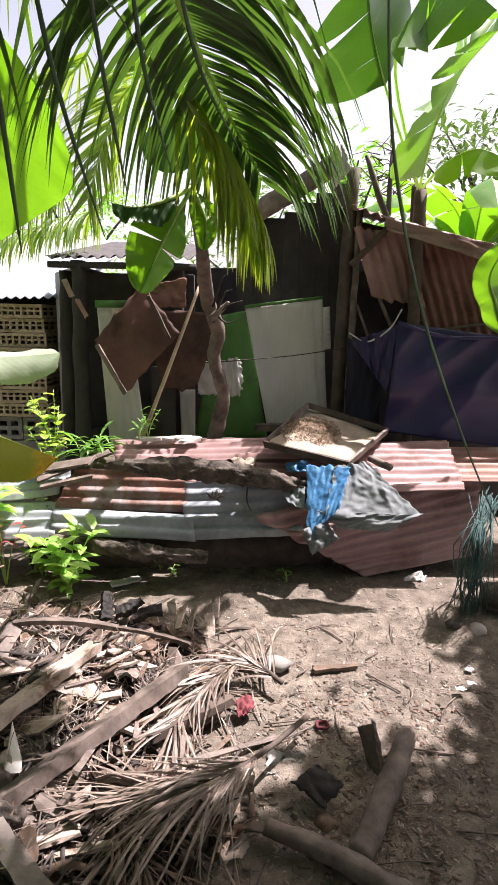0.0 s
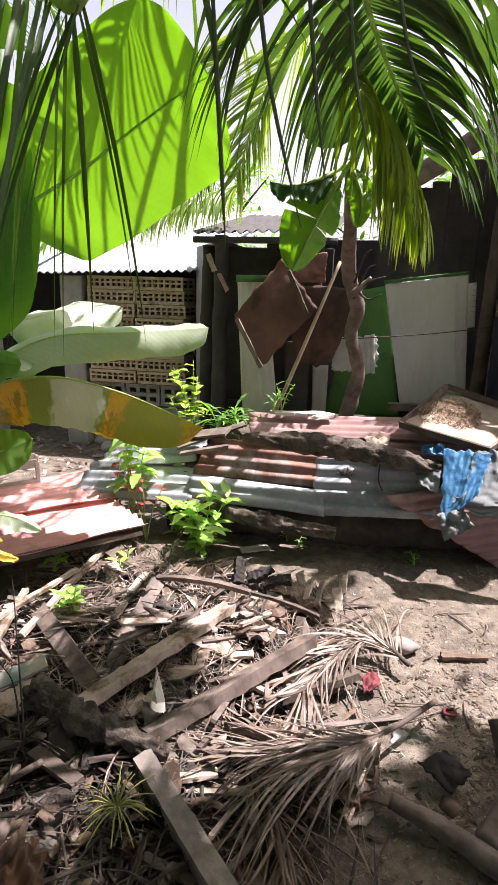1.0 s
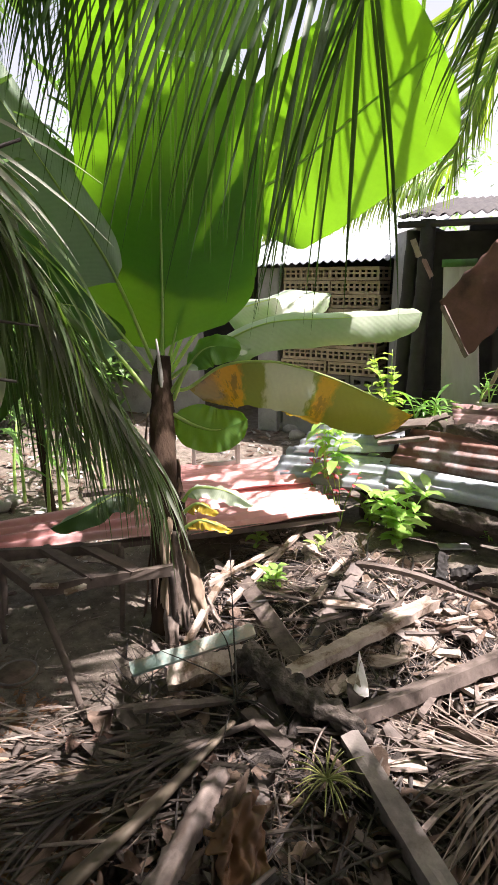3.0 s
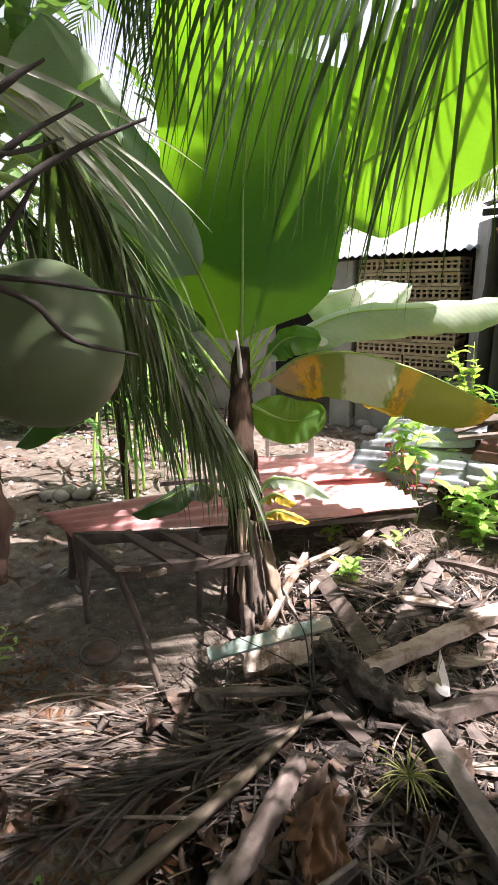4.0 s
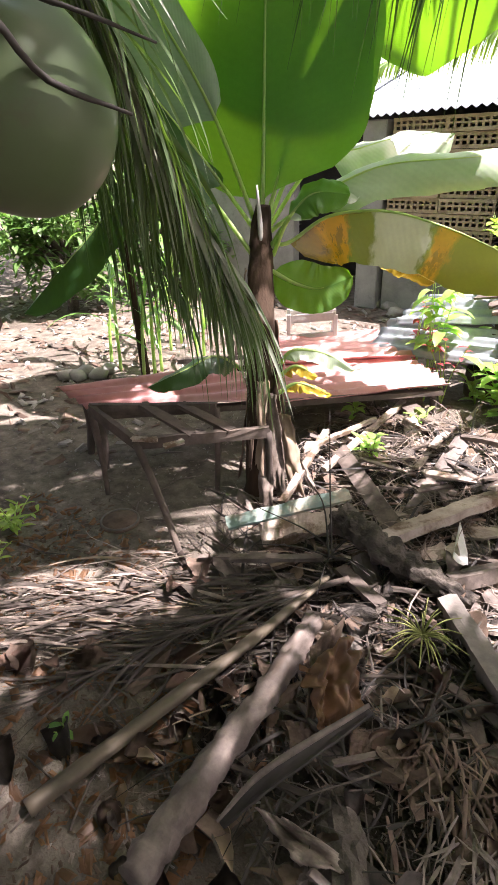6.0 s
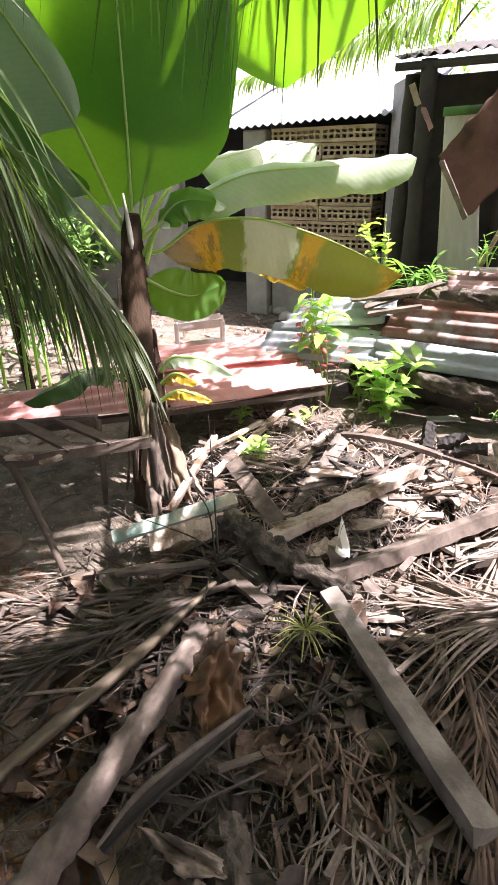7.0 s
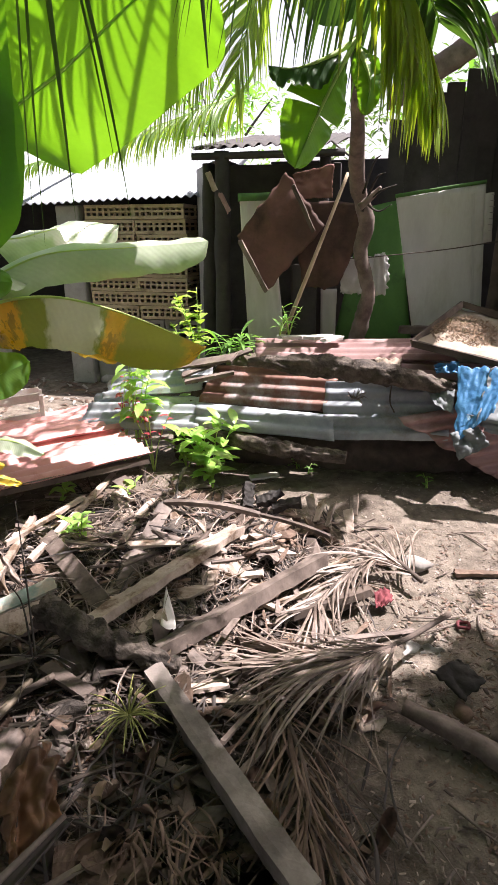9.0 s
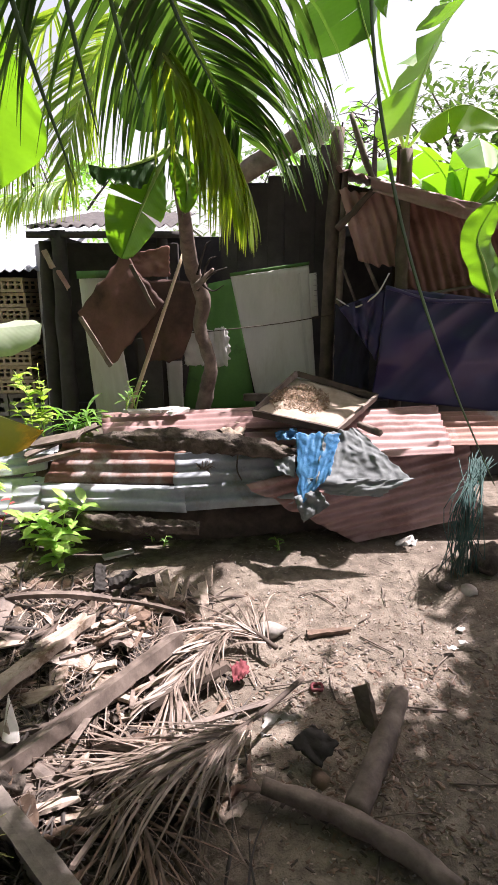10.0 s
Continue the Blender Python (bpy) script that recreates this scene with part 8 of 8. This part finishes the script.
banana_leaf(lb_, [(-2.95, 2.2, 0.95), (-3.0, 2.5, 1.5), (-3.1, 2.7, 2.0), (-3.2, 2.6, 2.3)], 0.18, up=(0, -0.8, 0.3), fold=0.3, seed=74, petiole=0.15, mat=M_LEAF_SHADED)


# ---------------------------------------------------------------- litter on the soil
def soil_litter():
    rnd = random.Random(21)

    def bits(n, lo, hi, mat, name, label, area, flat=0.3):
        bm = bmesh.new()
        for k in range(n):
            x, y = rnd.uniform(area[0], area[1]), rnd.uniform(area[2], area[3])
            z = max(ground_z(x, y), heap_z(x, y) - 0.02)
            s = rnd.uniform(lo, hi)
            m = pose(x, y, z + s * 0.12, rnd.uniform(-25, 25), rnd.uniform(-25, 25), rnd.uniform(0, 360))
            l, w, h = s, s * rnd.uniform(0.15, 0.6), s * flat * 0.5
            v = [bm.verts.new(m @ Vector(c)) for c in ((-l, -w * 0.6, 0), (l * 0.8, -w, 0), (l, w * 0.5, 0), (-l * 0.7, w, 0), (-l * 0.7, -w * 0.3, h), (l * 0.6, -w * 0.4, h), (l * 0.5, w * 0.4, h))]
            for f in ((0, 1, 5, 4), (1, 2, 6, 5), (2, 3, 6), (3, 0, 4), (3, 4, 6), (4, 5, 6)):
                bm.faces.new([v[i] for i in f])
        single(name, bm, mat, label, "litter", kind="stuff", smooth=False)

    bits(5200, 0.004, 0.013, M_DRY, "leaf_chips", "dry leaf and bark chips strewn on the soil", (-3.4, 1.8, 0.2, 3.3))
    bits(3000, 0.004, 0.012, M_WOOD, "wood_chips", "grey wood chips strewn on the soil", (-3.0, 1.8, 0.2, 3.3))
    bits(2600, 0.003, 0.009, M_STONE, "pebbles", "small pebbles strewn on the soil", (-3.4, 1.9, 0.2, 3.4), 1.0)
    bits(2200, 0.005, 0.017, M_HUSK, "brown_leaf_litter", "brown dead leaf bits on the shaded soil", (-2.2, -0.4, 0.1, 1.2), 0.25)
    bits(2600, 0.004, 0.013, M_DRY, "dry_leaf_litter", "pale dead leaf bits on the shaded soil", (0.2, 1.6, 0.8, 2.4), 0.25)
    bits(2600, 0.004, 0.013, M_HUSK, "brown_chips", "brown husk chips on the shaded soil", (0.0, 1.6, 0.8, 2.6), 0.25)
    bits(1500, 0.004, 0.011, M_PALEWOOD, "pale_chips", "pale wood and husk chips on the soil", (-0.1, 1.6, 0.7, 3.0), 0.3)
    bits(1300, 0.010, 0.032, M_DEADLEAF, "red_leaf_litter", "red-brown dead leaf bits on the shaded soil", (-2.5, -0.9, 0.1, 1.1), 0.25)
    bits(900, 0.02, 0.07, M_HUSK, "yard_litter", "dead leaf litter across the far yard", (-6.5, -2.4, 1.2, 5.0), 0.3)
    bits(700, 0.015, 0.05, M_STONE, "yard_rubble", "small rubble across the far yard", (-6.5, -2.4, 1.4, 5.0), 0.8)
    bits(1300, 0.007, 0.020, M_HUSK, "husk_chips", "brown husk chips strewn on the shaded soil", (0.25, 1.6, 0.75, 2.1), 0.35)
    bits(800, 0.007, 0.018, M_ROT, "damp_chips", "damp dark chips strewn on the shaded soil", (0.0, 1.6, 0.75, 2.2), 0.35)
    bm = bmesh.new()
    for k in range(220):
        x, y = rnd.uniform(-2.3, 1.7), rnd.uniform(0.3, 3.1)
        a = rnd.uniform(0, math.tau)
        L = rnd.uniform(0.05, 0.22)
        p = Vector((x, y, max(ground_z(x, y), heap_z(x, y) - 0.01) + 0.006))
        q = p + Vector((math.cos(a), math.sin(a), 0)) * L
        q.z = max(ground_z(q.x, q.y), heap_z(q.x, q.y) - 0.01) + 0.008
        tube(bm, [p, p.lerp(q, 0.5) + Vector((0.01 * math.sin(k), 0.01 * math.cos(k), 0.004)), q], rnd.uniform(0.0015, 0.004), 5)
    single("fallen_twigs", bm, M_WOOD, "thin fallen twigs strewn on the soil", "litter", kind="stuff")


soil_litter()


# ---------------------------------------------------------------- trees and shrubs round the yard
def tree(at, height, spread, clumps, leaf, seed, mat, label, name="tree", trunk_r=0.08, low=0.3, per=55):
    """A tapered trunk with limbs, and a crown of many small leaves in clumps."""
    rnd = random.Random(seed)
    at = Vector(at)
    t = thing(name, at, label, name)
    b = bmesh.new()
    tops = []
    tube(b, spline([at - Vector((0, 0, 0.1)), at + Vector((0.05, 0, height * 0.4)), at + Vector((0, 0.05, height * 0.8))], 10), [trunk_r * (1 - 0.07 * i) for i in range(11)], 8, 0.2)
    for k in range(clumps):
        a, z = rnd.uniform(0, math.tau), rnd.uniform(low, 1.0)
        r = spread * rnd.uniform(0.25, 1.0) * math.sin(math.pi * min(1, 0.25 + 0.6 * z)) ** 0.6
        c = at + Vector((math.cos(a) * r, math.sin(a) * r, height * z))
        tops.append(c)
        if k % 2 == 0:
            base = at + Vector((0, 0, height * max(0.15, z - 0.3)))
            tube(b, spline([base, base.lerp(c, 0.5) + Vector((0, 0, 0.05)), c], 6), [trunk_r * 0.35 * (1 - 0.12 * i) for i in range(7)], 5)
    part("trunk", b, M_BARK, t)
    bm = bmesh.new()
    for c in tops:
        s = spread * rnd.uniform(0.18, 0.38)
        for k in range(per):
            d = Vector((rnd.gauss(0, 1), rnd.gauss(0, 1), rnd.gauss(0, 0.8)))
            p = c + d * s * 0.5
            L = leaf * rnd.uniform(0.6, 1.3)
            e = Vector((rnd.uniform(-1, 1), rnd.uniform(-1, 1), rnd.uniform(-0.6, 0.5)))
            blade(bm, p, e, L, L * 0.42, 0.5, 2)
    tagged(part("crown", bm, mat, t), kind="stuff")
    return t


GREEN_LB = "leafy green tree round the yard, some unseen and added for shade"
SHRUB_LB = "leafy green shrub at the edge of the yard"
for k, (x, y, h, s) in enumerate(((-6.2, 4.0, 2.6, 1.2), (-7.4, 5.8, 3.4, 1.6), (-6.0, 2.6, 1.3, 0.9), (-7.6, 3.4, 2.4, 1.3), (-5.2, 7.6, 3.2, 1.5), (-8.5, 7.5, 4.2, 2.0), (-4.9, 4.4, 1.2, 0.7), (-5.2, 3.4, 0.9, 0.6))):
    tree((x, y, 0), h, s, 34, 0.12, 100 + k, (M_FAR, M_FAR, M_HERB)[k % 3], GREEN_LB if h > 2 else SHRUB_LB, "tree" if h > 2 else "shrub", 0.05 + 0.02 * h)
for k, (x, y, h, s) in enumerate(((3.6, 6.6, 4.0, 1.4), (1.2, 8.0, 3.4, 1.3), (3.4, 8.6, 4.2, 1.6), (-2.6, 9.5, 3.4, 1.6), (0.2, 10.5, 3.6, 1.5))):
    tree((x, y, 0), h, s, 36, 0.15, 120 + k, (M_FAR, M_HERB)[k % 2], "leafy green tree behind the shack", "tree", 0.1)
# three unseen trees placed to shade the soil on the right
tree((2.80, 1.95, 0), 4.2, 0.8, 34, 0.2, 138, M_FAR, GREEN_LB, "tree", 0.1, 0.55)
tree((3.05, 3.0, 0), 4.0, 0.65, 24, 0.2, 139, M_FAR, GREEN_LB, "tree", 0.1, 0.55)
tree((2.02, 1.72, 0), 4.5, 0.85, 60, 0.2, 137, M_FAR, GREEN_LB, "tree", 0.1, 0.72)
# unseen trees by and behind the viewpoint, added to cut sky light
for k, (x, y) in enumerate(((-1.1, -1.7), (-2.9, -0.9), (0.2, -2.6), (-3.9, 0.5))):
    tree((x, y, 0), 4.9, 1.7, 60, 0.26, 160 + k, M_FAR, GREEN_LB, "tree", 0.13, 0.45, 80)
# outer ring of unseen trees, added to hold off more sky light
for k, (x, y, h, s) in enumerate(((3.6, -0.6, 4.2, 1.7), (2.3, -2.8, 4.5, 1.9), (-0.4, -3.8, 4.8, 2.0), (-2.8, -3.0, 4.4, 1.9), (-4.6, -1.4, 4.2, 1.8), (-5.6, 0.6, 3.6, 1.6))):
    tree((x, y, 0), h, s, 46, 0.22, 140 + k, M_FAR, GREEN_LB, "tree", 0.12, 0.15)
# bare twigs of a small tree against the sky
def bare_tree():
    rnd = random.Random(3)
    bm = bmesh.new()
    c = Vector((1.281, 5.733, 2.720))
    for k in range(60):
        a = rnd.uniform(0, math.tau)
        p = c + Vector((rnd.gauss(0, 0.12), 0, rnd.uniform(-0.1, 0.35)))
        q = p + Vector((math.cos(a), 0.3 * math.sin(a), rnd.uniform(-0.2, 0.6))) * rnd.uniform(0.12, 0.35)
        tube(bm, [p, p.lerp(q, 0.5) + Vector((0, 0, 0.03)), q], [0.006, 0.004, 0.002], 4)
    tube(bm, spline([(c.x, c.y + 0.2, -0.1), c - Vector((0, 0, 0.8)), c + Vector((0, 0, 0.3))], 8), [0.06, 0.055, 0.05, 0.045, 0.04, 0.03, 0.025, 0.02, 0.012], 6)
    single("bare_tree", bm, M_TWIG, "small tree with fine bare twigs behind the roof", "tree")


bare_tree()
